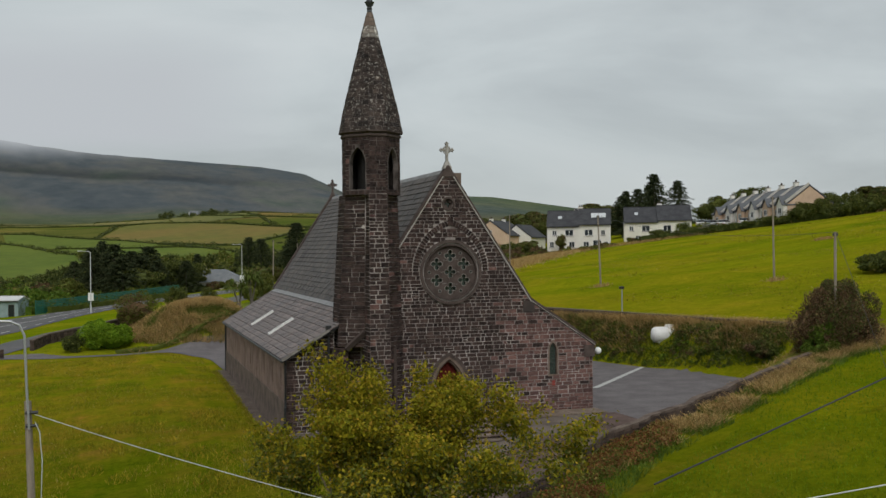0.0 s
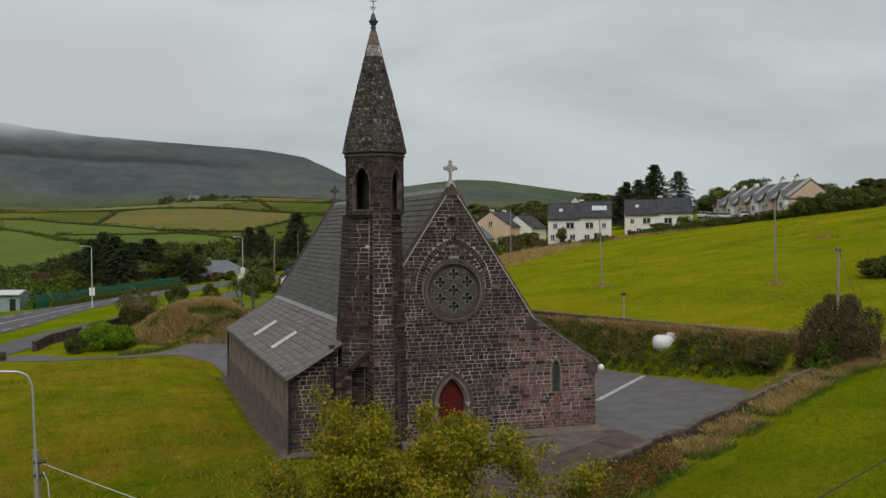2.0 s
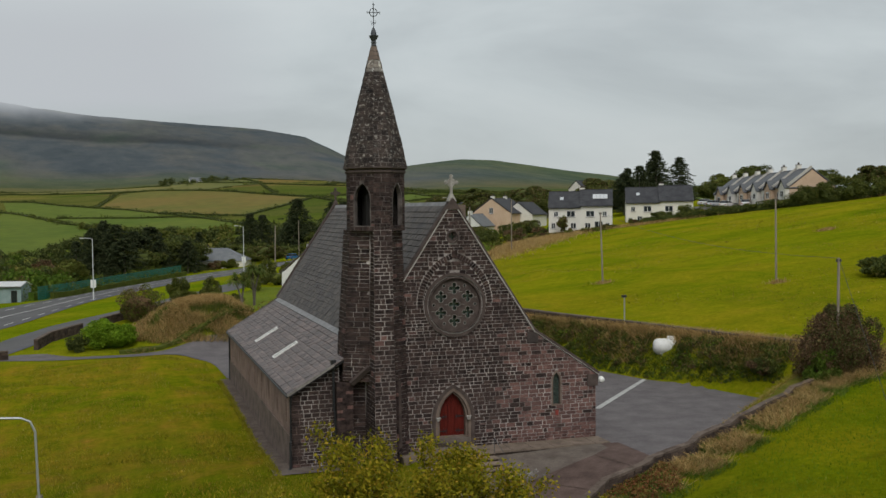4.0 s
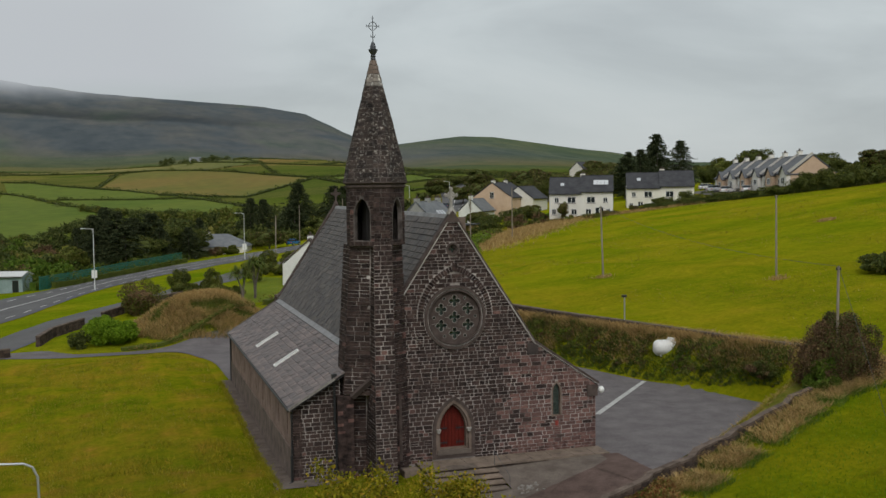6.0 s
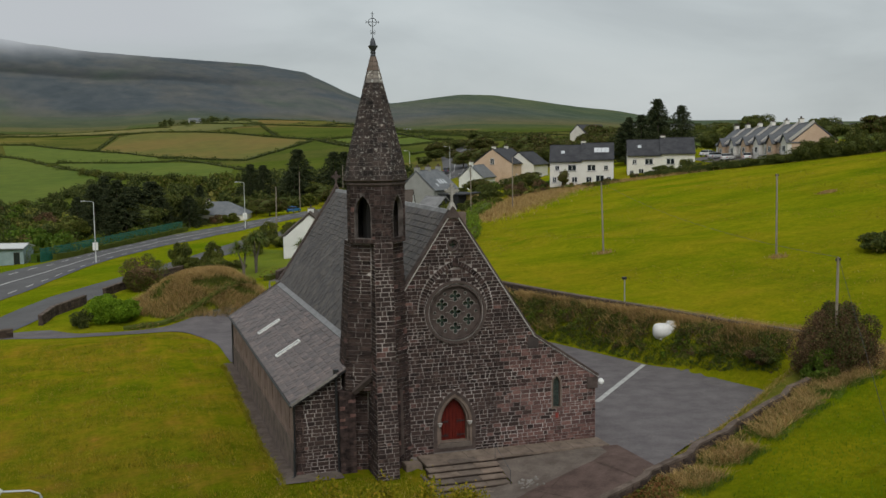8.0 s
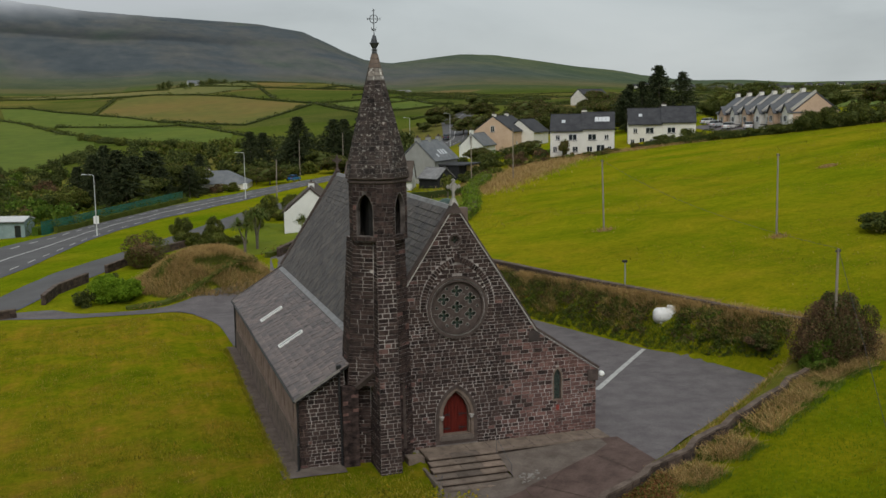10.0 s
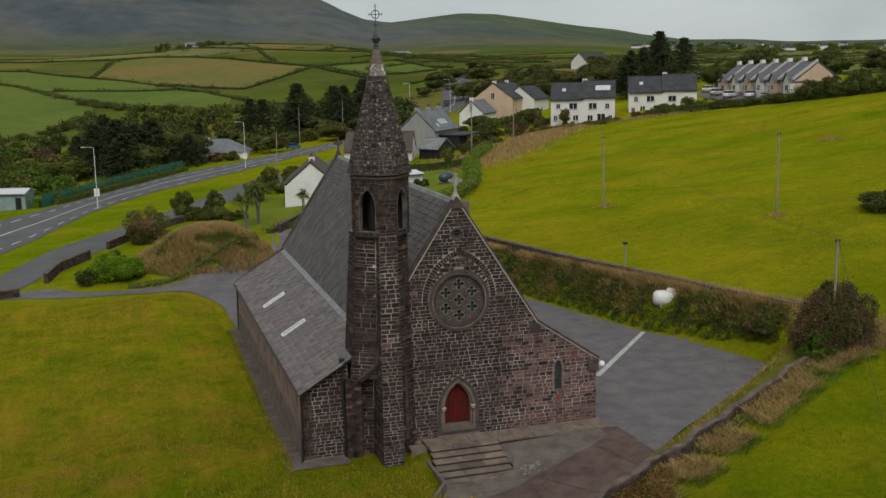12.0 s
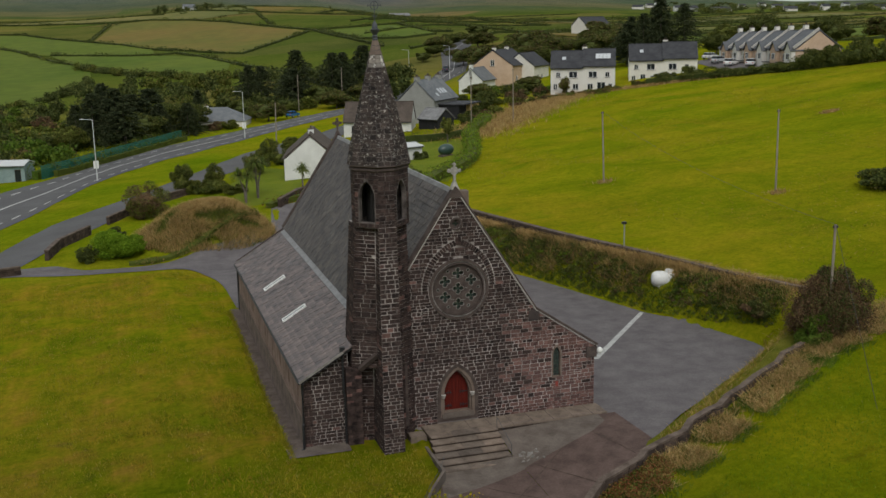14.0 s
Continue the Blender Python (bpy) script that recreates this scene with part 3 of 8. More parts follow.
def slates(parent, P, length, run, rng, w=0.36, gauge=0.27, pick=None, mat="slate", limit=300):
    """Slates in courses over a roof slope; those that pick() takes are pieces of their own."""
    if mat not in SLATE:
        v = [(-.5, 0, 0), (.5, 0, 0), (.5, 1, -.6), (-.5, 1, -.6), (-.49, .01, 1), (.49, .01, 1), (.49, 1, .1), (-.49, 1, .1)]
        f = [(4, 5, 6, 7), (0, 1, 5, 4), (1, 2, 6, 5), (3, 0, 4, 7)]
        SLATE[mat] = mesh_from("slate", v, f, M[mat + "_piece"]), v, f
    me, uv, uf = SLATE[mat]
    vs, fs, count = [], [], 0
    rows = int(run / gauge)
    for r in range(rows):
        u = -rng.uniform(0, w) if r % 2 else -w / 2
        while u < length:
            ww = w * rng.uniform(0.92, 1.06)
            a, b = max(0, u), min(length, u + ww)
            u += ww
            if b - a < 0.05:
                continue
            um, v0, th = (a + b) / 2, r * gauge + rng.uniform(-0.008, 0.008), rng.uniform(0.035, 0.075)
            if pick and count < limit and pick(um, v0):
                ob = new("slate", me)
                ob.parent = parent
                m = Matrix((P.U, P.V, P.N)).transposed().to_4x4()
                m.translation = P(um, v0, 0.012)
                ob.matrix_basis = m @ Matrix.Diagonal((b - a - 0.022, gauge * 1.25, th, 1))
                count += 1
                continue
            k = len(vs)
            vs.extend(P(um + x * (b - a - 0.022), v0 + y * gauge * 1.25, 0.012 + z * th) for x, y, z in uv)
            fs.extend(tuple(k + i for i in f) for f in uf)
    ob = new("slating", mesh_from("slating", vs, fs, M[mat]))
    ob.parent = parent
    tagged(ob, kind="stuff")


# ---- church ----
rng = random.Random(7)
church = tagged(new("church"), "dark sandstone church with slate roofs and a stone spire", "church")
HALF, RIDGE, KNEE, OUT = 4.85, 13.62, 6.25, 8.62      # half width of the nave, ridge, valley height, outer wall
AISLE_EAVE, LENGTH = 3.55, 31.5


def build_facade():
    P = plane_map((0, 0, 0), (1, 0, 0), (0, 0, 1))
    outline = [(-4.9, -1.2), (OUT, -1.2), (OUT, 3.75), (HALF, 6.3), (0, 13.8), (-HALF, 6.3)]
    rose = [(0.1 + 1.5 * math.cos(a), 8.04 + 1.5 * math.sin(a)) for a in np.linspace(0, 2 * math.pi, 40, endpoint=False)]
    roundel = [(0.28 * math.cos(a), 11.8 + 0.28 * math.sin(a)) for a in np.linspace(0, 2 * math.pi, 16, endpoint=False)]
    door = arch_loop(-0.05, 0.98, 0.62, 1.75, 1.6)
    lancet = arch_loop(6.16, 0.24, 2.1, 3.45, 0.52, 5)
    bm = bmesh.new()
    fill(bm, P, outline, [rose, roundel, door, lancet], 0.0, -0.6)
    wall = part("facade", bm, M["mortar"], church, "coursed dark sandstone gable front with pale pointing")

    def lo(z):
        return -3.55 if z < 8.4 else max(-3.0, -(13.75 - z) * HALF / 7.5 + 0.02)

    def hi(z):
        if z < 3.7:
            return OUT - 0.005
        if z < 6.3:
            return OUT - (z - 3.75) * (OUT - HALF) / 2.55 - 0.02
        return (13.75 - z) * HALF / 7.5 - 0.02
    darch, hood_o, hood_i = pointed(1.24, 1.75, 1.88), pointed(2.2, 8.1, 2.93), pointed(1.84, 8.1, 2.48)

    def h_door(z):
        w = darch(z)
        return (-0.05 - w, -0.05 + w) if w > 0.02 and z < 3.62 else None

    def h_circle(z):
        d = 1.8 ** 2 - (z - 8.04) ** 2
        return (0.1 - math.sqrt(d), 0.1 + math.sqrt(d)) if d > 0 else None

    def h_bandl(z):
        if not 8.1 < z < 11.02:
            return None
        return (0.1 - hood_o(z), 0.1 - (hood_i(z) if z < 10.56 else -0.01))

    def h_bandr(z):
        if not 8.1 < z < 11.02:
            return None
        return (0.1 + (hood_i(z) if z < 10.56 else -0.01), 0.1 + hood_o(z))

    def h_round(z):
        d = 0.4 ** 2 - (z - 11.8) ** 2
        return (-math.sqrt(d), math.sqrt(d)) if d > 0 else None
    lan = pointed(0.33, 3.45, 0.66)

    def h_lan(z):
        w = lan(z)
        return (6.16 - w, 6.16 + w) if 2.02 < z < 4.08 and w > 0.02 else None
    stones = coursed(lo, hi, 0.02, 13.5, [h_door, h_circle, h_bandl, h_bandr, h_round, h_lan], rng)

    def redness(u, v):
        return smooth(2.2, 4.6, u + 0.6 * noise.noise((u, v, 2))) * smooth(7.5, 4.5, v) * 0.85 + 0.2 * smooth(3, 0.6, v) * smooth(3.5, -3.5, u) + 0.02
    lay(wall, P, stones, rng, redness, lambda u, v: 0.6 < v < 6.2 and -3.4 < u < 8.5)

    # hood of upright voussoirs round the rose, and its moulded ring
    cc = (2.68 ** 2 - 2.01 ** 2) / (2 * 2.01)
    R = 2.01 + cc
    top_a = math.acos(cc / R)
    for side in (-1, 1):
        n = 21
        for i in range(n):
            bm = bmesh.new()
            a0, a1 = (top_a * (i + e) / n for e in (0.11, 0.89))
            qa = [(0.1 + side * (q * math.cos(w) - cc), 8.1 + q * math.sin(w)) for q, w in ((R - 0.15, a0), (R + 0.15, a0), (R + 0.15, a1), (R - 0.15, a1))]
            a = [bm.verts.new(P(u, v, -0.02)) for u, v in qa]
            b = [bm.verts.new(P(u, v, 0.04)) for u, v in qa]
            bm.faces.new(b)
            for k in range(4):
                bm.faces.new((a[k], a[(k + 1) % 4], b[(k + 1) % 4], b[k]))
            bmesh.ops.recalc_face_normals(bm, faces=bm.faces)
            part("voussoir", bm, M["grey_piece"], wall)
    rosew = new("rose_window")
    rosew.parent = church
    rosew["label"] = "round traceried window with seven quatrefoils"
    RX, RZ = 0.1, 8.04
    for nm, r0, w, d, mt in (("outer_moulding", 1.7, 0.16, 0.16, "darkdressed"), ("inner_moulding", 1.50, 0.1, 0.08, "darkdressed")):
        bm = bmesh.new()
        sweep(bm, [P(RX + r0 * math.cos(a), RZ + r0 * math.sin(a), 0.02) for a in np.linspace(0, 2 * math.pi, 48, endpoint=False)], d, w, Vector((0, 1, 0)), True)
        part(nm, bm, M[mt], rosew)
    for a0, a1, r0 in ((195, 350, 1.6), (20, 70, 1.6), (110, 160, 1.6), (230, 310, 1.79)):
        bm = bmesh.new()
        sweep(bm, [P(RX + r0 * math.cos(radians(a)), RZ + r0 * math.sin(radians(a)), 0.10 if r0 < 1.7 else 0.03) for a in np.linspace(a0, a1, 18)], 0.02, 0.035, Vector((0, 1, 0)))
        part("moulding_joint", bm, M["rim"], rosew, "pale mortar line in the round moulding")
    holes = []
    for i in range(7):
        cx, cz = (0, 0) if i == 6 else (0.9 * math.cos(math.pi / 2 + i * math.pi / 3), 0.9 * math.sin(math.pi / 2 + i * math.pi / 3))
        loop = []
        for k in range(40):
            a = 2 * math.pi * k / 40
            r = 0.11 + 0.225 * abs(math.cos(2 * a)) ** 0.55
            loop.append((RX + cx + r * math.cos(a), RZ + cz + r * math.sin(a)))
        holes.append(loop)
    for i in range(6):
        a = i * math.pi / 3
        cx, cz = RX + 1.2 * math.cos(a), RZ + 1.2 * math.sin(a)
        holes.append([(cx + 0.085 * math.cos(b), cz + 0.085 * math.sin(b)) for b in np.linspace(0, 2 * math.pi, 10, endpoint=False)])
    bm = bmesh.new()
    fill(bm, P, [(RX + 1.49 * math.cos(a), RZ + 1.49 * math.sin(a)) for a in np.linspace(0, 2 * math.pi, 40, endpoint=False)], holes, -0.1, -0.26)
    part("tracery", bm, M["darkdressed"], rosew)
    for loop in holes:
        bm = bmesh.new()
        sweep(bm, [P(u, v, -0.1) for u, v in loop], 0.035, 0.035, Vector((0, 1, 0)), True)
        part("rim", bm, M["rim"], rosew, "pale worn stone rim")
    for u, v, ln in ((-0.47, 0.0, 0.2), (0.47, 0.0, 0.2), (-0.3, 0.66, 0.24), (0.36, 0.7, 0.24), (-0.36, -0.62, 0.24), (0.3, -0.68, 0.24), (-1.25, -0.35, 0.2), (1.22, 0.38, 0.2)):
        bm = bmesh.new()
        add_box(bm, RX + u - ln / 2, RX + u + ln / 2, 0.085, 0.105, RZ + v - 0.014, RZ + v + 0.014)
        part("stone_joint", bm, M["rim"], rosew)
    bm = bmesh.new()
    bmesh.ops.create_circle(bm, cap_ends=True, segments=32, radius=1.49, matrix=Matrix.Translation((RX, 0.29, RZ)) @ Matrix.Rotation(radians(90), 4, "X"))
    part("pane", bm, M["glass"], rosew)
    # roundel
    rd = new("roundel")
    rd.parent = church
    bm = bmesh.new()
    sweep(bm, [P(0.33 * math.cos(a), 11.8 + 0.33 * math.sin(a), 0.0) for a in np.linspace(0, 2 * math.pi, 20, endpoint=False)], 0.1, 0.11, Vector((0, 1, 0)), True)
    part("surround", bm, M["darkdressed"], rd)
    bm = bmesh.new()
    q = [((0.07 + 0.12 * abs(math.cos(2 * a)) ** 0.6) * math.cos(a), 11.8 + (0.07 + 0.12 * abs(math.cos(2 * a)) ** 0.6) * math.sin(a)) for a in np.linspace(0, 2 * math.pi, 32, endpoint=False)]
    fill(bm, P, [(0.29 * math.cos(a), 11.8 + 0.29 * math.sin(a)) for a in np.linspace(0, 2 * math.pi, 20, endpoint=False)], [q], -0.08, -0.2)
    part("tracery", bm, M["darkdressed"], rd)
    bm = bmesh.new()
    bmesh.ops.create_circle(bm, cap_ends=True, segments=20, radius=0.3, matrix=Matrix.Translation((0, 0.25, 11.8)) @ Matrix.Rotation(radians(90), 4, "X"))
    part("pane", bm, M["glass"], rd)
    # lancet of the right-hand aisle
    lw = new("lancet_window")
    lw.parent = church
    bm = bmesh.new()
    fill(bm, P, arch_loop(6.16, 0.32, 2.02, 3.45, 0.64, 6), [arch_loop(6.16, 0.22, 2.12, 3.45, 0.5, 6)], 0.02, -0.25)
    part("surround", bm, M["dressed"], lw)
    bm = bmesh.new()
    add_box(bm, 5.9, 6.42, 0.18, 0.2, 2.1, 4.0)
    part("pane", bm, M["glass"], lw)
    for k in range(9):
        bm = bmesh.new()
        add_box(bm, 5.95, 6.37, 0.155, 0.175, 2.2 + k * 0.19, 2.225 + k * 0.19)
        part("glazing_bar", bm, M["iron"], lw)
    bm = bmesh.new()
    add_box(bm, 6.08, 6.26, -0.05, 0.01, 1.5, 1.78)
    part("plaque", bm, plain("red_plaque", (0.25, 0.04, 0.03), 0.6), church, "small red metal plaque under the lancet")
    # doorway: two orders, capitals, leaf with strap hinges, sill
    dw = new("doorway")
    dw.parent = church
    dw["label"] = "pointed doorway with moulded stone surround"
    for nm, w, wi, z1, d0, d1, mt, rise in (("outer_order", 1.24, 1.04, 0.18, 0.06, -0.12, "darkdressed", 1.86), ("inner_order", 1.06, 0.87, 0.3, 0.02, -0.2, "dressed", 1.68), ("jamb", 0.9, 0.76, 0.45, -0.12, -0.45, "dressed", 1.56)):
        bm = bmesh.new()
        fill(bm, P, arch_loop(-0.05, w, z1, 1.75, rise, 10), [arch_loop(-0.05, wi, z1 + 0.25, 1.75, rise - 0.19, 10)], d0, d1)
        part(nm, bm, M[mt], dw)
    for sx in (-0.93, 0.83):
        bm = bmesh.new()
        bmesh.ops.create_cone(bm, segments=10, radius1=0.08, radius2=0.15, depth=0.2, cap_ends=True, matrix=Matrix.Translation((sx, -0.06, 1.72)))
        part("capital", bm, M["cement"], dw, "pale carved capital")
    leaf = new("door")
    leaf.parent = dw
    leaf["label"] = "red painted boarded door"
    n = 8
    zt = lambda u: 1.75 + 1.42 * max(0, 1 - (abs(u) / 0.86) ** 1.6)
    for i in range(n):
        u0, u1 = -0.8 + 1.6 * i / n + 0.006, -0.8 + 1.6 * (i + 1) / n - 0.006
        bm = bmesh.new()
        vs = [bm.verts.new((x - 0.05, y, z)) for y in (0.42, 0.48) for x, z in ((u0, 0.66), (u1, 0.66), (u1, zt(u1)), (u0, zt(u0)))]
        for f in ((0, 1, 2, 3), (0, 4, 5, 1), (1, 5, 6, 2), (2, 6, 7, 3), (3, 7, 4, 0)):
            bm.faces.new([vs[k] for k in f])
        bmesh.ops.recalc_face_normals(bm, faces=bm.faces)
        part("board", bm, M["doorred"], leaf)
    for z in (0.95, 1.75):
        for sx in (-1, 1):
            bm = bmesh.new()
            sweep(bm, [Vector((-0.05 + sx * 0.72, 0.405, z)), Vector((-0.05 + sx * 0.25, 0.405, z))], 0.02, 0.06)
            for k in (0.28, 0.42):
                sweep(bm, [Vector((-0.05 + sx * k, 0.405, z - 0.13)), Vector((-0.05 + sx * (k + 0.08), 0.405, z)), Vector((-0.05 + sx * k, 0.405, z + 0.13))], 0.02, 0.035, Vector((0, 1, 0)))
            part("strap_hinge", bm, M["iron"], leaf, "black iron strap hinge")
    bm = bmesh.new()
    add_box(bm, -1.02, 0.92, -0.12, 0.4, 0.38, 0.64)
    part("sill", bm, M["concrete"], dw)
    # copings with their pale cement fillets
    for a, b in (((-HALF + 1.2, 8.2), (0, 13.78)), ((HALF, 6.32), (0, 13.78)), ((OUT + 0.18, 3.72), (HALF, 6.36))):
        bm = bmesh.new()
        sweep(bm, [Vector((a[0], 0.2, a[1] + 0.07)), Vector((b[0], 0.2, b[1] + 0.07))], 0.5, 0.16, Vector((0, 1, 0)).cross(Vector((b[0] - a[0], 0, b[1] - a[1]))).normalized())
        part("coping", bm, M["darkdressed"], church)
        bm = bmesh.new()
        sweep(bm, [Vector((a[0], -0.06, a[1] - 0.02)), Vector((b[0], -0.06, b[1] - 0.02))], 0.03, 0.05 if a[0] < HALF + 0.1 else 0.025, Vector((0, 1, 0)).cross(Vector((b[0] - a[0], 0, b[1] - a[1]))).normalized())
        part("fillet", bm, M["cement"], church, "pale cement fillet")
    bm = bmesh.new()
    vs = [bm.verts.new(p) for p in ((-0.34, -0.08, 13.3), (0.34, -0.08, 13.3), (0, -0.08, 13.95), (-0.34, 0.5, 13.3), (0.34, 0.5, 13.3), (0, 0.5, 13.95))]
    for f in ((0, 1, 2), (5, 4, 3), (0, 3, 4, 1), (1, 4, 5, 2), (2, 5, 3, 0)):
        bm.faces.new([vs[i] for i in f])
    part("apex_stone", bm, M["darkdressed"], church)
    bm = bmesh.new()
    add_box(bm, -0.06, 0.26, -0.045, 0.02, 10.6, 11.06)
    part("keystone", bm, M["grey_piece"], church)
    bm = bmesh.new()
    vs = add_box(bm, OUT - 0.55, OUT + 0.12, -0.07, 0.5, 3.05, 3.72)
    part("kneeler", bm, M["darkdressed"], church)
    bm = bmesh.new()
    add_box(bm, HALF - 0.5, HALF + 0.2, -0.05, 0.45, 5.7, 6.35)
    bmesh.ops.bevel(bm, geom=bm.edges[:], offset=0.03, segments=1, affect="EDGES")
    part("kneeler", bm, M["stone"], church, "dark kneeler block at the foot of the gable")
    lamp = new("globe_lamp")
    lamp.parent = church
    bm = bmesh.new()
    bmesh.ops.create_uvsphere(bm, u_segments=16, v_segments=10, radius=0.2, matrix=Matrix.Translation((OUT + 0.42, 0.15, 3.35)))
    part("globe", bm, M["whitemetal"], lamp, "white globe")
    bar("bracket", [(OUT - 0.02, 0.15, 3.45), (OUT + 0.3, 0.15, 3.45)], 0.03, M["iron"], lamp)


def stone_cross(name, x, y, z, h, mat):
    """A stone gable cross with trefoil arms and a ring."""
    ob = new(name)
    ob.parent = church
    bm = bmesh.new()
    bmesh.ops.create_cone(bm, segments=4, radius1=0.34, radius2=0.12, depth=0.42, cap_ends=True, matrix=Matrix.Translation((x, y, z + 0.2)) @ Matrix.Rotation(radians(45), 4, "Z"))
    part("base", bm, mat, ob)
    bm = bmesh.new()
    add_box(bm, x - 0.065, x + 0.065, y - 0.07, y + 0.07, z + 0.35, z + h - 0.06)
    cz = z + h - 0.42
    add_box(bm, x - 0.28, x - 0.065, y - 0.068, y + 0.068, cz - 0.055, cz + 0.055)
    add_box(bm, x + 0.065, x + 0.28, y - 0.068, y + 0.068, cz - 0.055, cz + 0.055)
    for dx, dz in ((0.3, 0), (-0.3, 0), (0, 0.34)):
        for k in range(3):
            a = math.atan2(dz, dx) + (k - 1) * 1.3
            bmesh.ops.create_uvsphere(bm, u_segments=8, v_segments=6, radius=0.065, matrix=Matrix.Translation((x + dx + 0.06 * math.cos(a), y, cz + dz + 0.06 * math.sin(a))))
    part("shaft", bm, mat, ob)
    bm = bmesh.new()
    sweep(bm, [Vector((x + 0.19 * math.cos(a), y, cz + 0.19 * math.sin(a))) for a in np.linspace(0, 2 * math.pi, 20, endpoint=False)], 0.09, 0.06, Vector((0, 1, 0)), True)
    part("ring", bm, mat, ob)


TX, TY = -4.42, -0.33


def octagon(aa, c, z, cx=TX, cy=TY):
    """Corners of an octagon whose square sides are c wide and aa from the axis."""
    h = c / 2
    return [Vector((cx + x, cy + y, z)) for x, y in ((-h, -aa), (h, -aa), (aa, -h), (aa, h), (h, aa), (-h, aa), (-aa, h), (-aa, -h))]


def face_stones(parent, a0, b0, a1, b1, seed, redness, pick=None, mat="grey", holes=(), limit=300, heights=(0.14, 0.29), lengths=(0.22, 0.58), joint=0.028, proud=(0.008, 0.03)):
    """Courses on a four-cornered face: a0, b0 its lower corners, a1, b1 its upper ones."""
    r = random.Random(seed)
    U = (b0 - a0).normalized()
    up = (a1 + b1) / 2 - (a0 + b0) / 2
    V = (up - U * up.dot(U))
    H = V.length
    P = plane_map(a0, U, V)
    W = (b0 - a0).length
    s1, e1 = (a1 - a0).dot(U), (b1 - a0).dot(U)
    stones = coursed(lambda v: s1 * v / H - 0.014, lambda v: W + (e1 - W) * v / H + 0.014, 0.0, H, holes, r, heights, lengths, joint)
    lay(parent, P, stones, r, redness, pick, limit, mat, proud)
    return P


def build_tower():
    tower = new("tower")
    tower.parent = church
    tower["label"] = "slender octagonal stone bell tower"
    # shaft: tapering core, front and side buttresses
    zb, zt = -0.7, 12.25
    low = [Vector(p) for p in ((-4.97, -0.55, zb), (-3.87, -0.55, zb), (-2.55, 0.1, zb), (-2.4, 2.2, zb), (-6.45, 2.2, zb), (-6.5, 0.2, zb))]
    top = [Vector(p) for p in ((-4.97, -1.2, zt), (-3.87, -1.2, zt), (-3.0, -0.3, zt), (-2.95, 1.1, zt), (-5.85, 1.1, zt), (-5.82, -0.42, zt))]
    none = lambda u, v: 0.02
    some = lambda u, v: 0.06
    N = 8
    outer = [[low[i].lerp(top[i], k / N) for i in range(6)] for k in range(N + 1)]
    # below the sloping weathering the left-hand face stands back
    inner = [list(ring) for ring in outer[:4]]
    for ring in inner:
        ring[0] = Vector((-4.97, 0.22, ring[0].z))
        ring[5] = Vector((-6.5, 0.62, ring[5].z))
    rings = inner + outer[3:]
    bm = bmesh.new()
    prev = None
    for ring in rings:
        vs = [bm.verts.new(v) for v in ring]
        if prev:
            for i in range(6):
                bm.faces.new((prev[i], prev[(i + 1) % 6], vs[(i + 1) % 6], vs[i]))
        prev = vs
    bm.faces.new(prev)
    shaft = part("shaft", bm, M["mortar"], church, "tapering tower shaft of coursed stone")
    for k in range(N + 1):
        A, C = rings[k], rings[k + 1]
        if k == 3:
            continue
        for i, red, p, ln in ((5, none, (lambda u, v: True), (0.4, 0.85)), (1, some, None, (0.3, 0.7)), (4, none, None, (0.4, 0.85))):
            j = (i + 1) % 6
            face_stones(shaft, A[i], A[j], C[i], C[j], 11 + k * 7 + i, red, p, limit=38, proud=(0.02, 0.04), heights=(0.17, 0.27), lengths=ln, joint=0.024)
    # front buttress
    bl = [Vector(p) for p in ((-5.0, -2.12, zb), (-3.84, -2.12, zb), (-3.84, 0.35, zb), (-5.0, 0.35, zb))]
    bt = [Vector(p) for p in ((-4.9, -1.84, zt), (-3.94, -1.84, zt), (-3.94, -0.9, zt), (-4.9, -0.9, zt))]
    bm = bmesh.new()
    a, b = [bm.verts.new(v) for v in bl], [bm.verts.new(v) for v in bt]
    for i in range(4):
        bm.faces.new((a[i], a[(i + 1) % 4], b[(i + 1) % 4], b[i]))
    bm.faces.new(b)
    butt = part("buttress", bm, M["mortar"], church, "battered stone buttress")
    face_stones(butt, bl[0], bl[1], bt[0], bt[1], 14, lambda u, v: 0.04, lambda u, v: v < 12.5)
    face_stones(butt, bl[3], bl[0], bt[3], bt[0], 15, lambda u, v: 0.04, lengths=(0.4, 0.95))
    face_stones(butt, bl[1], bl[2], bt[1], bt[2], 16, lambda u, v: 0.04, lengths=(0.4, 0.95))
    # low piers with sloping caps either side
    for x0, x1, y0, zc, sgn in ((-6.62, -5.72, -0.16, 4.1, 1), (-3.84, -3.3, -0.5, 4.15, -1)):
        bm = bmesh.new()
        add_box(bm, x0, x1, y0, 0.6, zb, zc)
        pier = part("pier", bm, M["grey"], church)
        face_stones(pier, Vector((x0, y0, zb)), Vector((x1, y0, zb)), Vector((x0, y0, zc)), Vector((x1, y0, zc)), 17, some)
    bm = bmesh.new()
    sweep(bm, [Vector((-5.85, -0.28, 4.08)), Vector((-4.98, -0.84, 4.98))], 0.36, 0.26, Vector((-0.6, -0.3, 0.75)))
    part("weathering", bm, M["darkdressed"], church, "sloping dressed weathering stone")
    bm = bmesh.new()
    sweep(bm, [Vector((-3.84, -0.75, 4.45)), Vector((-3.3, -0.45, 4.05)), Vector((-3.26, -0.42, 0.4))], 0.3, 0.09, Vector((0, 1, 0)))
    part("weathering", bm, M["darkdressed"], church, "sloping dressed weathering stone")
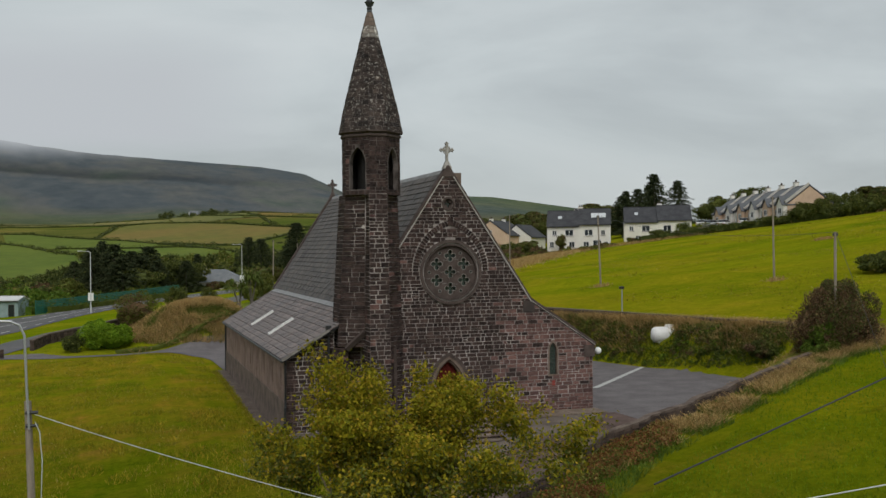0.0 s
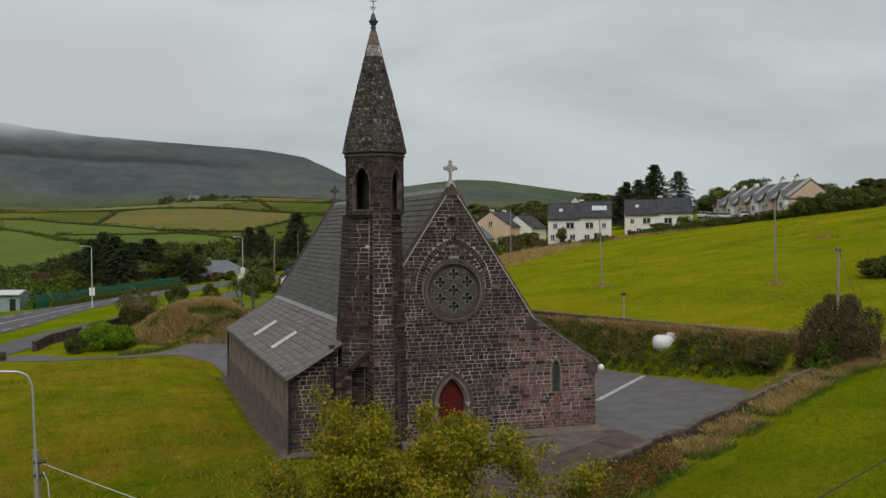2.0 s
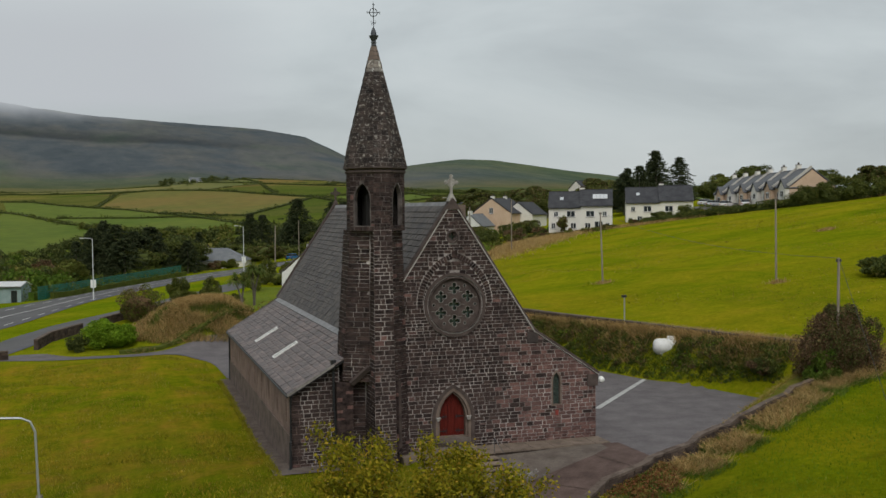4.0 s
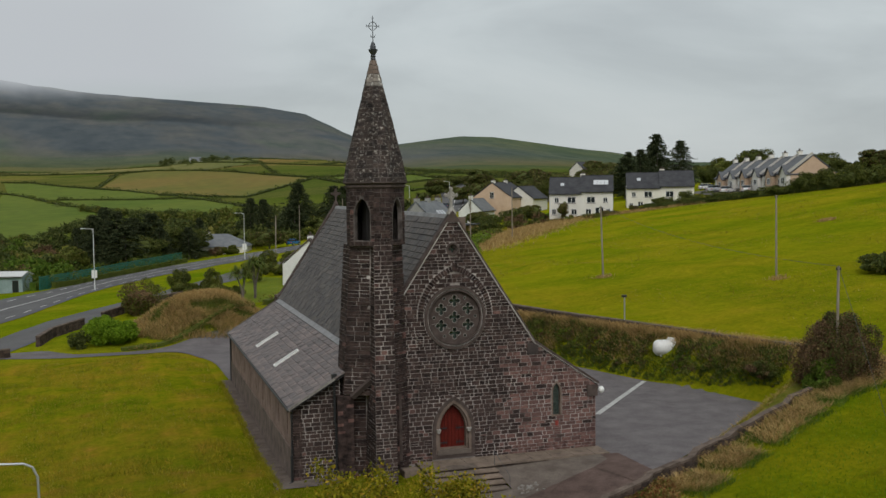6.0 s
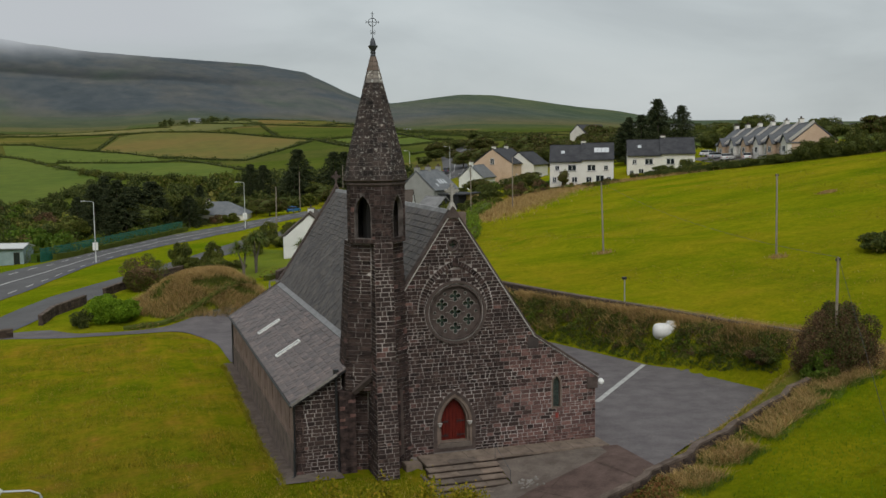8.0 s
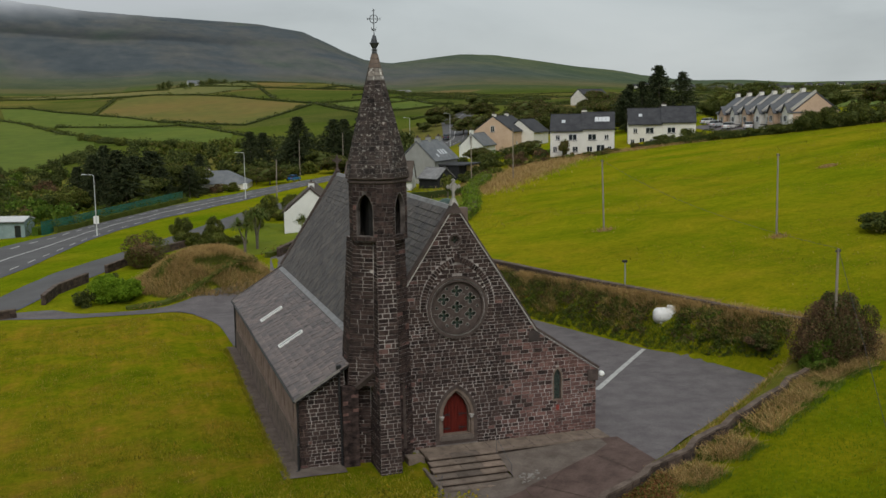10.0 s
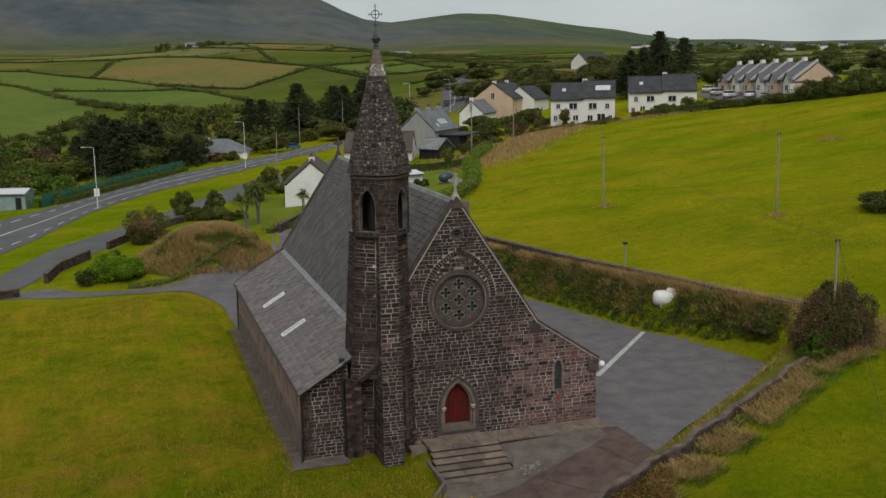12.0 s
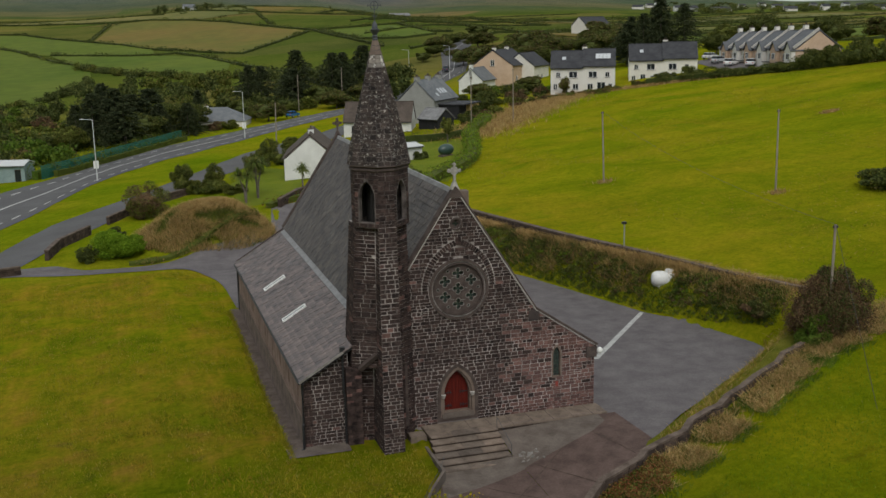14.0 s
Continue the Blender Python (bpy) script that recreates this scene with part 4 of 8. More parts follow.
    # belfry
    oc, c = 1.47, 0.86
    B0, B1 = octagon(oc, c, 12.2), octagon(oc, c, 15.3)
    belfry = new("belfry")
    belfry.parent = church
    belfry["label"] = "octagonal belfry stage with open lancets"
    for i in range(8):
        j = (i + 1) % 8
        W = (B0[j] - B0[i]).length
        P = plane_map(B0[i], B0[j] - B0[i], (0, 0, 1))
        diag = i % 2 == 1
        holes, cut = [], []
        if diag:
            holes = [arch_loop(W / 2, 0.47, 0.28, 1.65, 0.85, 7)]
            hw = pointed(0.53, 1.65, 0.95)
            cut = [lambda v: (W / 2 - hw(v), W / 2 + hw(v)) if 0.25 < v < 2.55 and hw(v) > 0.02 else None]
        bm = bmesh.new()
        fill(bm, P, [(0, 0), (W, 0), (W, 3.1), (0, 3.1)], holes, 0.0, -0.26)
        w = part("belfry_wall", bm, M["redmortar"], belfry)
        face_stones(w, B0[i], B0[j], B1[i], B1[j], 30 + i, lambda u, v: 0.03, holes=cut, joint=0.022)
    # floor in near-black, as painted shade within the belfry
    bm = bmesh.new()
    bm.faces.new([bm.verts.new(v) for v in octagon(1.3, 0.7, 12.3)])
    part("belfry_floor", bm, M["dim"], belfry)
    for i in (3, 5):
        # panels added behind the rear lancets so no light comes through
        P = plane_map(B0[i], B0[i + 1] - B0[i], (0, 0, 1))
        W = (B0[i + 1] - B0[i]).length
        bm = bmesh.new()
        fill(bm, P, arch_loop(W / 2, 0.5, 0.25, 1.65, 0.9, 7), (), -0.2, -0.25)
        part("louvre_board", bm, M["dim"], belfry, "dark panel added behind a rear lancet to stop light")
    # solid block added to make the lancets look dark inside
    bm = bmesh.new()
    add_box(bm, TX - 0.62, TX + 0.62, TY - 0.62, TY + 0.62, 12.3, 15.2)
    part("bell_frame", bm, M["dim"], belfry, "near-black block added as shade inside the belfry")
    bm = bmesh.new()
    add_box(bm, TX - 0.05, TX + 0.05, TY - 1.25, TY + 1.25, 14.2, 14.3)
    part("bell_beam", bm, M["iron"], belfry)
    # moulded cornice
    bm = bmesh.new()
    rings = [octagon(r, r * 0.585, z) for r, z in ((1.48, 15.2), (1.56, 15.28), (1.56, 15.36), (1.50, 15.40), (1.66, 15.5), (1.64, 15.56))]
    prev = None
    for ring in rings:
        vs = [bm.verts.new(v) for v in ring]
        if prev:
            for k in range(8):
                bm.faces.new((prev[k], prev[(k + 1) % 8], vs[(k + 1) % 8], vs[k]))
        prev = vs
    bm.faces.new(prev)
    part("cornice", bm, M["darkdressed"], church)
    # spire, bell-cast at the foot
    spire = new("spire")
    spire.parent = church
    spire["label"] = "stone spire spotted with pale lichen"
    levels = [(1.62, 15.55), (1.40, 16.7), (0.86, 19.0), (0.47, 20.6), (0.32, 21.25), (0.13, 22.0)]
    for (r0, z0), (r1, z1) in zip(levels, levels[1:]):
        A, Bq = octagon(r0, r0 * 0.64, z0), octagon(r1, r1 * 0.64, z1)
        bm = bmesh.new()
        va, vb = [bm.verts.new(v) for v in A], [bm.verts.new(v) for v in Bq]
        for k in range(8):
            bm.faces.new((va[k], va[(k + 1) % 8], vb[(k + 1) % 8], vb[k]))
        bm.faces.new(vb)
        core = part("spire_core", bm, M["redmortar"], spire)
        for k in range(8):
            j = (k + 1) % 8
            face_stones(core, A[k], A[j], Bq[k], Bq[j], 60 + k, lambda u, v: 0.0, mat="dressed" if z0 > 21 else "palelichen" if 20.5 < z0 < 21 and k in (0, 1, 7) else "spirestone", joint=0.02, heights=(0.2, 0.3), lengths=(0.25, 0.55))
    fin = new("finial")
    fin.parent = church
    bm = bmesh.new()
    prof = [(0.10, 21.9), (0.15, 22.05), (0.12, 22.12), (0.16, 22.2), (0.11, 22.26), (0.2, 22.42), (0.27, 22.55), (0.17, 22.58), (0.15, 22.72), (0.09, 22.9), (0.03, 22.98)]
    prev = None
    for r, z in prof:
        vs = [bm.verts.new((TX + r * math.cos(2 * math.pi * k / 10), TY + r * math.sin(2 * math.pi * k / 10), z)) for k in range(10)]
        if prev:
            for k in range(10):
                bm.faces.new((prev[k], prev[(k + 1) % 10], vs[(k + 1) % 10], vs[k]))
        prev = vs
    bm.faces.new(prev)
    part("urn", bm, M["wrought"], fin, "dark lead-coated urn")
    bm = bmesh.new()
    cz = 23.78
    tube(bm, [(TX, TY, 22.9), (TX, TY, 24.3)], 0.022, 6)
    tube(bm, [(TX - 0.36, TY, cz), (TX + 0.36, TY, cz)], 0.02, 6)
    sweep(bm, [Vector((TX + 0.21 * math.cos(a), TY, cz + 0.21 * math.sin(a))) for a in np.linspace(0, 2 * math.pi, 24, endpoint=False)], 0.035, 0.035, Vector((0, 1, 0)), True)
    for dx, dz in ((0.34, 0), (-0.34, 0), (0, 0.42)):
        tube(bm, [(TX + dx - 0.07 * (dz > 0), TY, cz + dz - 0.07 * (dz == 0)), (TX + dx + 0.07 * (dz > 0), TY, cz + dz + 0.07 * (dz == 0))], 0.016, 5)
    for k in (-1, 1):
        tube(bm, [(TX, TY, 23.15), (TX + k * 0.13, TY, 23.28), (TX + k * 0.12, TY, 23.36)], 0.014, 5)
        tube(bm, [(TX, TY, 23.3), (TX + k * 0.1, TY, 23.2), (TX + k * 0.1, TY, 23.14)], 0.014, 5)
    part("iron_cross", bm, M["wrought"], fin, "slim wrought-iron ringed cross")


def build_body():
    # nave roof slopes
    run = math.hypot(HALF + 0.1, RIDGE - KNEE)
    for s in (-1, 1):
        P = plane_map((s * (HALF + 0.12), 32.6 if s < 0 else 0.3, KNEE - 0.1), (0, -1 if s < 0 else 1, 0), (-s * HALF, 0, RIDGE - KNEE))
        bm = bmesh.new()
        fill(bm, P, [(0, 0), (32.3, 0), (32.3, run + 0.1), (0, run + 0.1)], (), 0.0, -0.14)
        roof = part("nave_roof", bm, M["joint"], church, "dark slate nave roof")
        slates(roof, P, 32.3, run, random.Random(21 + s), mat="slate", w=0.42, gauge=0.38, pick=(lambda u, v: v > 2.0 and u > 22 and v < 5) if s < 0 else None, limit=300)
    bm = bmesh.new()
    for k in range(72):
        y0 = 0.5 + k * 0.45
        vs = [bm.verts.new((x, y, z)) for y in (y0, y0 + 0.44) for x, z in ((-0.17, RIDGE - 0.12), (-0.06, RIDGE + 0.1), (0.06, RIDGE + 0.1), (0.17, RIDGE - 0.12))]
        for a, b in ((0, 1), (1, 2), (2, 3)):
            bm.faces.new((vs[a], vs[b], vs[b + 4], vs[a + 4]))
        bm.faces.new(vs[:4])
        bm.faces.new(vs[4:][::-1])
    part("ridge_tiles", bm, M["lead"], church, "blue-grey ridge tiles")
    # nave clerestory strip with dentils under the eaves
    bm = bmesh.new()
    add_box(bm, -HALF, -HALF + 0.5, 0.6, LENGTH, 0, KNEE)
    add_box(bm, HALF - 0.5, HALF, 0.6, LENGTH, 0, KNEE)
    part("nave_wall", bm, M["darkdressed"], church)
    for k in range(62):
        bm = bmesh.new()
        y = 1.5 + k * 0.5
        add_box(bm, -HALF - 0.16, -HALF + 0.02, y, y + 0.22, KNEE - 0.35, KNEE - 0.15)
        part("dentil", bm, M["darkdressed"], church)
    bm = bmesh.new()
    P = plane_map((0, LENGTH + 0.6, 0), (-1, 0, 0), (0, 0, 1))
    fill(bm, P, [(-OUT, -1.2), (OUT + 0.4, -1.2), (OUT + 0.4, 3.6), (HALF, 6.2), (0, 13.7), (-HALF, 6.2), (-OUT, 3.6)], (), 0.0, -0.6)
    part("east_gable", bm, M["grey"], church)
    for s in (-1, 1):
        bm = bmesh.new()
        sweep(bm, [Vector((s * (HALF + 0.1), LENGTH + 0.4, 6.2)), Vector((0, LENGTH + 0.4, 13.85))], 0.5, 0.2, Vector((0, 1, 0)).cross(Vector((s, 0, 0))))
        part("coping", bm, M["darkdressed"], church)
    # aisles: roof, walls
    for s in (-1, 1):
        xo = s * (9.2 if s < 0 else OUT + 0.15)
        y0 = -0.12 if s < 0 else 0.4
        rise = 6.15 - AISLE_EAVE
        run2 = math.hypot(abs(xo) - HALF, rise)
        P = plane_map((xo, 31.2 if s < 0 else y0, AISLE_EAVE), (0, -1 if s < 0 else 1, 0), (-s * (abs(xo) - HALF), 0, rise))
        ln = 31.2 - y0
        bm = bmesh.new()
        fill(bm, P, [(0, 0), (ln, 0), (ln, run2), (0, run2)], (), 0.0, -0.12)
        roof = part("aisle_roof", bm, M["joint"], church, "weathered grey-brown slate aisle roof")
        slates(roof, P, ln, run2 - 0.3, random.Random(31 + s), w=0.46, gauge=0.42, pick=(lambda u, v: 15 < u < 30) if s < 0 else None, mat="oldslate")
        bm = bmesh.new()
        fill(bm, P, [(0.1, run2 - 0.5), (ln - 5.6 if s < 0 else ln, run2 - 0.5), (ln - 5.6 if s < 0 else ln, run2), (0.1, run2)], (), 0.1, 0.02)
        part("flashing", bm, M["lead"], church, "pale lead flashing")
        if s < 0:
            for yc in (19.3, 10.75):
                u = 31.2 - yc
                sky = new("rooflight")
                sky.parent = church
                f0 = math.hypot(0.8, 0.5)
                bm = bmesh.new()
                fill(bm, P, [(u - 0.27, f0), (u + 0.27, f0), (u + 0.27, f0 + 1.8), (u - 0.27, f0 + 1.8)], [[(u - 0.21, f0 + 0.08), (u + 0.21, f0 + 0.08), (u + 0.21, f0 + 1.72), (u - 0.21, f0 + 1.72)]], 0.14, 0.0)
                part("frame", bm, M["whitemetal"], sky)
                bm = bmesh.new()
                fill(bm, P, [(u - 0.22, f0 + 0.07), (u + 0.22, f0 + 0.07), (u + 0.22, f0 + 1.73), (u - 0.22, f0 + 1.73)], (), 0.1, 0.06)
                part("pane", bm, surface("pale_rooflight_glass", (0.28, 0.30, 0.30), (0.42, 0.44, 0.44), 2, 30, 0.25, 0.05, spec=0.5), sky)
            # gutter and barge
            bar("gutter", [(xo - 0.05, -0.05, AISLE_EAVE - 0.06), (xo - 0.05, 31.2, AISLE_EAVE - 0.06)], 0.07, M["iron"], church, "black half-round gutter")
            bm = bmesh.new()
            sweep(bm, [P(ln - 0.02, -0.05, 0.03), P(ln - 0.02, 2.9, 0.03)], 0.07, 0.13, P.N)
            part("verge", bm, M["rim"], church, "pale mortared verge")
            bm = bmesh.new()
            sweep(bm, [P(0.05, -0.05, 0.03), P(0.05, run2, 0.03)], 0.09, 0.12, P.N)
            part("verge", bm, M["rim"], church, "pale mortared verge")
    # left aisle side wall: brown render above a grey plinth, narrow lancets
    P = plane_map((-9.0, 31.0, 0), (0, -1, 0), (0, 0, 1))
    slots = [arch_loop(2.2 + k * 3.35, 0.2, 1.75, 2.75, 0.35, 4) for k in range(9)]
    bm = bmesh.new()
    fill(bm, P, [(0, 1.25), (30.7, 1.25), (30.7, AISLE_EAVE + 0.05), (0, AISLE_EAVE + 0.05)], slots, 0.0, -0.5)
    part("aisle_wall", bm, M["plaster"], church, "brown stained rendered aisle wall")
    bm = bmesh.new()
    fill(bm, P, [(0, -1.2), (30.7, -1.2), (30.7, 1.25), (0, 1.25)], (), 0.05, -0.5)
    part("plinth", bm, M["greyrender"], church, "grey cement plinth")
    bm = bmesh.new()
    add_box(bm, -8.8, -8.75, 0.6, 31, 1.4, 3.3)
    part("pane", bm, M["glass"], church)
    P = plane_map((-9.0, 0.3, 0), (1, 0, 0), (0, 0, 1))
    bm = bmesh.new()
    fill(bm, P, [(0, -1.2), (2.6, -1.2), (2.6, 5.0), (0, AISLE_EAVE - 0.05)], (), 0.0, -0.5)
    front = part("aisle_front", bm, M["mortar"], church, "coursed stone front of the aisle")
    r = random.Random(5)
    st = coursed(lambda v: 0.02, lambda v: 2.59, -0.6, AISLE_EAVE - 0.1, [], r)
    st += coursed(lambda v: max(0.05, (v - AISLE_EAVE + 0.1) / 0.6), lambda v: 2.59, AISLE_EAVE - 0.1, 4.9, [], r)
    lay(front, P, st, r, lambda u, v: 0.015, lambda u, v: v < 3.2, 120)
    # right aisle side wall
    bm = bmesh.new()
    add_box(bm, OUT - 0.5, OUT - 0.004, 0.62, LENGTH, -1.0, 3.62)
    part("aisle_wall", bm, M["red"], church)
    # downpipes
    for nm, pts in (("downpipe", [(-9.06, -0.02, 3.45), (-9.06, 0.12, 3.3), (-9.06, 0.12, 1.1), (-9.1, 0.06, 1.05), (-9.1, 0.06, -0.35), (-9.25, -0.05, -0.45)]),
                    ("downpipe", [(-6.72, 0.2, 5.1), (-6.72, 0.12, 2.6), (-6.66, 0.1, 2.5), (-6.66, 0.1, -0.6)]),
                    ("downpipe", [(-9.15, 30.95, 3.45), (-9.06, 30.95, 3.3), (-9.06, 30.95, -0.7)])):
        bar(nm, pts, 0.075, M["iron"], church, "black cast-iron downpipe")
    bm = bmesh.new()
    add_box(bm, -6.86, -6.6, 0.0, 0.28, 5.02, 5.3)
    part("hopper_head", bm, M["iron"], church)
    # small chimney-like block behind the gable
    bm = bmesh.new()
    add_box(bm, 0.35, 0.95, 0.55, 1.1, 12.2, 13.55)
    part("vent_block", bm, M["dressed"], church)


build_facade()
build_tower()
build_body()
stone_cross("gable_cross", 0, 0.2, 13.75, 1.45, surface("lichened_pale_stone", (0.27, 0.25, 0.22), (0.46, 0.44, 0.41), 4, 30, 0.9, 0.4))
stone_cross("gable_cross", 0, LENGTH + 0.4, 13.7, 1.45, M["darkdressed"])

# ---- plot round the church ----
M["linepaint"] = surface("worn_white_paint", (0.36, 0.36, 0.35), (0.56, 0.56, 0.54), 2, 25, 0.8, 0.2, stains=((0.16, 0.155, 0.15), 1.6, None))
M["boundary"] = surface("dark_boundary_stone", (0.06, 0.045, 0.037), (0.12, 0.092, 0.076), 1.5, 20, 0.95, 0.6, vary="island")
M["capping"] = surface("weathered_capping", (0.085, 0.063, 0.052), (0.19, 0.148, 0.122), 1.6, 9, 0.95, 0.5)
M["wood"] = surface("weathered_pole_wood", (0.21, 0.175, 0.14), (0.38, 0.325, 0.27), 2, 30, 0.9, 0.4, stretch=(4, 4, 0.4))
M["galv"] = plain("galvanised_steel", (0.42, 0.43, 0.44), 0.45, 0.5)
M["palegalv"] = plain("pale_grey_paint", (0.55, 0.56, 0.56), 0.5)
M["cable"] = plain("dark_cable", (0.03, 0.03, 0.032), 0.6)
M["palecable"] = plain("pale_cable", (0.55, 0.56, 0.55), 0.6)
M["lawn"] = surface("garden_grass", (0.12, 0.165, 0.008), (0.17, 0.20, 0.012), 0.4, 14, 0.95, 0.8, dist=0.08)
M["turf"] = surface("clipped_lawn", (0.085, 0.10, 0.006), (0.16, 0.145, 0.018), 0.9, 14, 0.95, 0.8, dist=0.08)

park = ruled("car_park", [(8.64, 44), (8.64, 20), (8.64, 5), (8.64, -2.0)], [(11.3, 45), (17.1, 31.2), (20.3, 20.3), (21.2, 17.2), (22.9, 14.2), (23.8, 10.6), (24.7, 7.4), (24.7, 5.7), (18.5, 0.75), (12.8, -3.2), (9.0, -6.4)], M["tarmac"], 0.03, 90, 30)
tagged(park, "grey tarmac car park beside the church", "car park", kind="structure")
for A, B in (([(9.2, -1.66), (1.76, -1.66)], [(9.4, -6.9), (7.5, -8.4), (3, -11.6), (1.76, -12.6)]),
             ([(1.74, -5.36), (-2.52, -5.36)], [(1.74, -12.6), (-0.5, -14.9), (-3.4, -17.4)]),
             ([(-2.54, -5.4), (-5.2, -10), (-8.4, -19)], [(-3.42, -17.42), (-5, -18.8), (-6.4, -20.2)])):
    tagged(ruled("forecourt", A, B, M["redcourt"], 0.045, 40, 24), "reddish stained paved forecourt", "forecourt", kind="structure")
for A, B in (([(8.1, -1.66), (1.76, -1.66)], [(8.05, -2.7), (6.7, -3.8), (4.5, -4.75), (2.3, -5.6), (1.76, -5.9)]),
             ([(1.76, -4.3), (-2.5, -4.3)], [(1.76, -6.0), (-1.0, -6.9), (-3.3, -7.6)])):
    tagged(ruled("concrete_apron", A, B, M["concrete"], 0.056, 30, 14), "worn grey-brown concrete before the steps", "apron", kind="structure")
for a, b in (((2.3, -5.6), (4.4, -9.2)), ((6.7, -3.8), (7.6, -7.4)), ((-1.0, -6.9), (2.2, -10.2)), ((4.5, -4.75), (-3.6, -12.5)), ((-2.0, -8.0), (-5.0, -12.0))):
    w = Vector((b[1] - a[1], a[0] - b[0])).normalized() * 0.03
    tagged(ruled("paving_joint", [(a[0] - w.x, a[1] - w.y), (b[0] - w.x, b[1] - w.y)], [(a[0] + w.x, a[1] + w.y), (b[0] + w.x, b[1] + w.y)], M["boundary"], 0.062, 30, 1), "dark open joint in the paving", "joint", kind="structure")
verge = ruled("verge", [(25.0, 6.2), (22.7, 4.0), (17.8, 0.5), (12.8, -3.4), (10.1, -5.5), (8.9, -6.3), (7.9, -7.6)],
              [(22.8, -0.5), (20.6, -1.7), (17.1, -3.9), (13.0, -6.5), (10.7, -7.4), (8.4, -8.9), (7.4, -9.2)], M["turf"], 0.05, 70, 12)
tagged(verge, "narrow grass verge inside the boundary wall", "verge", kind="structure")
path = ruled("path", [(-9.85, -0.9), (-9.85, 31.4)], [(-8.9, -0.9), (-8.9, 31.4)], M["gravelpath"], 0.05, 40, 3)
tagged(path, "concrete path along the aisle wall", "path", kind="structure")
apron = ruled("path", [(-10.1, -1.0), (-6.6, -1.0)], [(-10.1, 0.3), (-6.6, 0.3)], M["concrete"], 0.055, 10, 3)
tagged(apron, "concrete apron before the aisle front", "path", kind="structure")
DRIVE_A = [(-31, 57.5), (-28.0, 56.0), (-24.6, 56.0), (-21.8, 53.5), (-19.1, 53.0), (-16.4, 52.8), (-13.6, 53.1), (-10.7, 54.5), (-7.1, 56.0), (-4.6, 58.0), (-2.8, 61.0), (-1.5, 64.4), (-0.6, 70.0), (3, 71)]
DRIVE_B = [(-30.2, 53.6), (-27.0, 52.7), (-21.7, 51.1), (-16.5, 50.1), (-11.6, 48.0), (-9.6, 45.2), (-9.4, 38), (-9.2, 31.2), (0, 33), (9, 45)]
drive = ruled("drive", DRIVE_A, DRIVE_B, M["tarmac"], 0.045, 60, 10)
tagged(drive, "grey tarmac drive", "drive", kind="structure")
# painted bay line
ln = ruled("painted_line", [(12.3, 7.9), (20.85, 17.3)], [(12.6, 7.63), (21.08, 17.03)], M["linepaint"], 0.06, 16, 1)
tagged(ln, "worn white painted bay line", "road marking", kind="structure")

# steps and landing before the door
steps = tagged(new("steps"), "flight of worn stone steps up to the church door", "steps")
for k in range(6):
    z = 0.12 - 0.17 * k
    y0, y1 = -1.95 - 0.56 * k, (-1.35 if k == 0 else -1.9 - 0.56 * (k - 1))
    w0, w1 = -2.3 - 0.05 * k, 1.72
    cuts = [w0, w0 + 1.3 + 0.2 * (k % 3), w0 + 2.7 + 0.25 * ((k + 1) % 2), w1]
    for a, b in zip(cuts, cuts[1:]):
        bm = bmesh.new()
        add_box(bm, a + 0.008, b - 0.008, y0 - 0.03, y1 + 0.05, z - 0.075, z + 0.012 * ((k * 3 + len(bm.verts)) % 3 - 1))
        bmesh.ops.bevel(bm, geom=[e for e in bm.edges if e.verts[0].co.z > z - 0.03 and e.verts[1].co.z > z - 0.03], offset=0.02, segments=2, affect="EDGES")
        part("slab", bm, M["stepstone"], steps)
    bm = bmesh.new()
    add_box(bm, w0 + 0.05, w1 - 0.03, y0 + 0.07, y1 + 0.02, -1.35, z - 0.076)
    part("riser", bm, M["boundary"], steps)
for pts in ([(-2.35, -4.6, -0.75), (-2.35, -4.6, 0.12), (-2.9, -5.7, -0.1), (-4.0, -7.4, -0.15), (-5.0, -9.2, -0.3)], [(1.6, -4.4, -0.75), (1.6, -4.4, 0.15), (1.55, -2.2, 0.95), (1.55, -2.2, 0.1)]):
    bar("handrail", pts, 0.014, M["wrought"], steps, "thin grey steel handrail")
bm = bmesh.new()
add_box(bm, -2.3, 8.75, -1.62, -0.005, -0.02, 0.1)
bmesh.ops.bevel(bm, geom=[e for e in bm.edges if e.verts[0].co.z > 0 and e.verts[1].co.z > 0], offset=0.025, segments=2, affect="EDGES")
landing = tagged(part("landing", bm, M["stepstone"]), "raised stone-flagged landing along the church front", "landing")
bm = bmesh.new()
add_box(bm, -2.22, 8.68, -1.54, -0.01, -1.0, -0.021)
part("landing_base", bm, M["boundary"], landing)
for k in range(7):
    bm = bmesh.new()
    add_box(bm, 0.3 + k * 1.25, 0.325 + k * 1.25, -1.6, -0.02, 0.09, 0.1035)
    part("flag_joint", bm, M["boundary"], landing)
bm = bmesh.new()
add_box(bm, -3.25, -2.32, -1.3, -0.45, -0.9, 0.0)
bmesh.ops.bevel(bm, geom=bm.edges[:], offset=0.03, segments=2, affect="EDGES")
tagged(part("stone_block", bm, M["stepstone"]), "low stone block beside the steps", "stone block")
bm = bmesh.new()
kerb = [(-2.62, -2.1), (-2.62, -5.45), (-3.9, -7.4), (-5.4, -10.2), (-7.2, -14.5), (-8.6, -19)]
sweep(bm, [Vector((x, y, land(x - 0.5, y) - 0.22)) for x, y in kerb], 0.16, 0.6)
tagged(part("kerb_wall", bm, M["concrete"]), "low concrete kerb wall edging the lawn", "wall")
bm = bmesh.new()
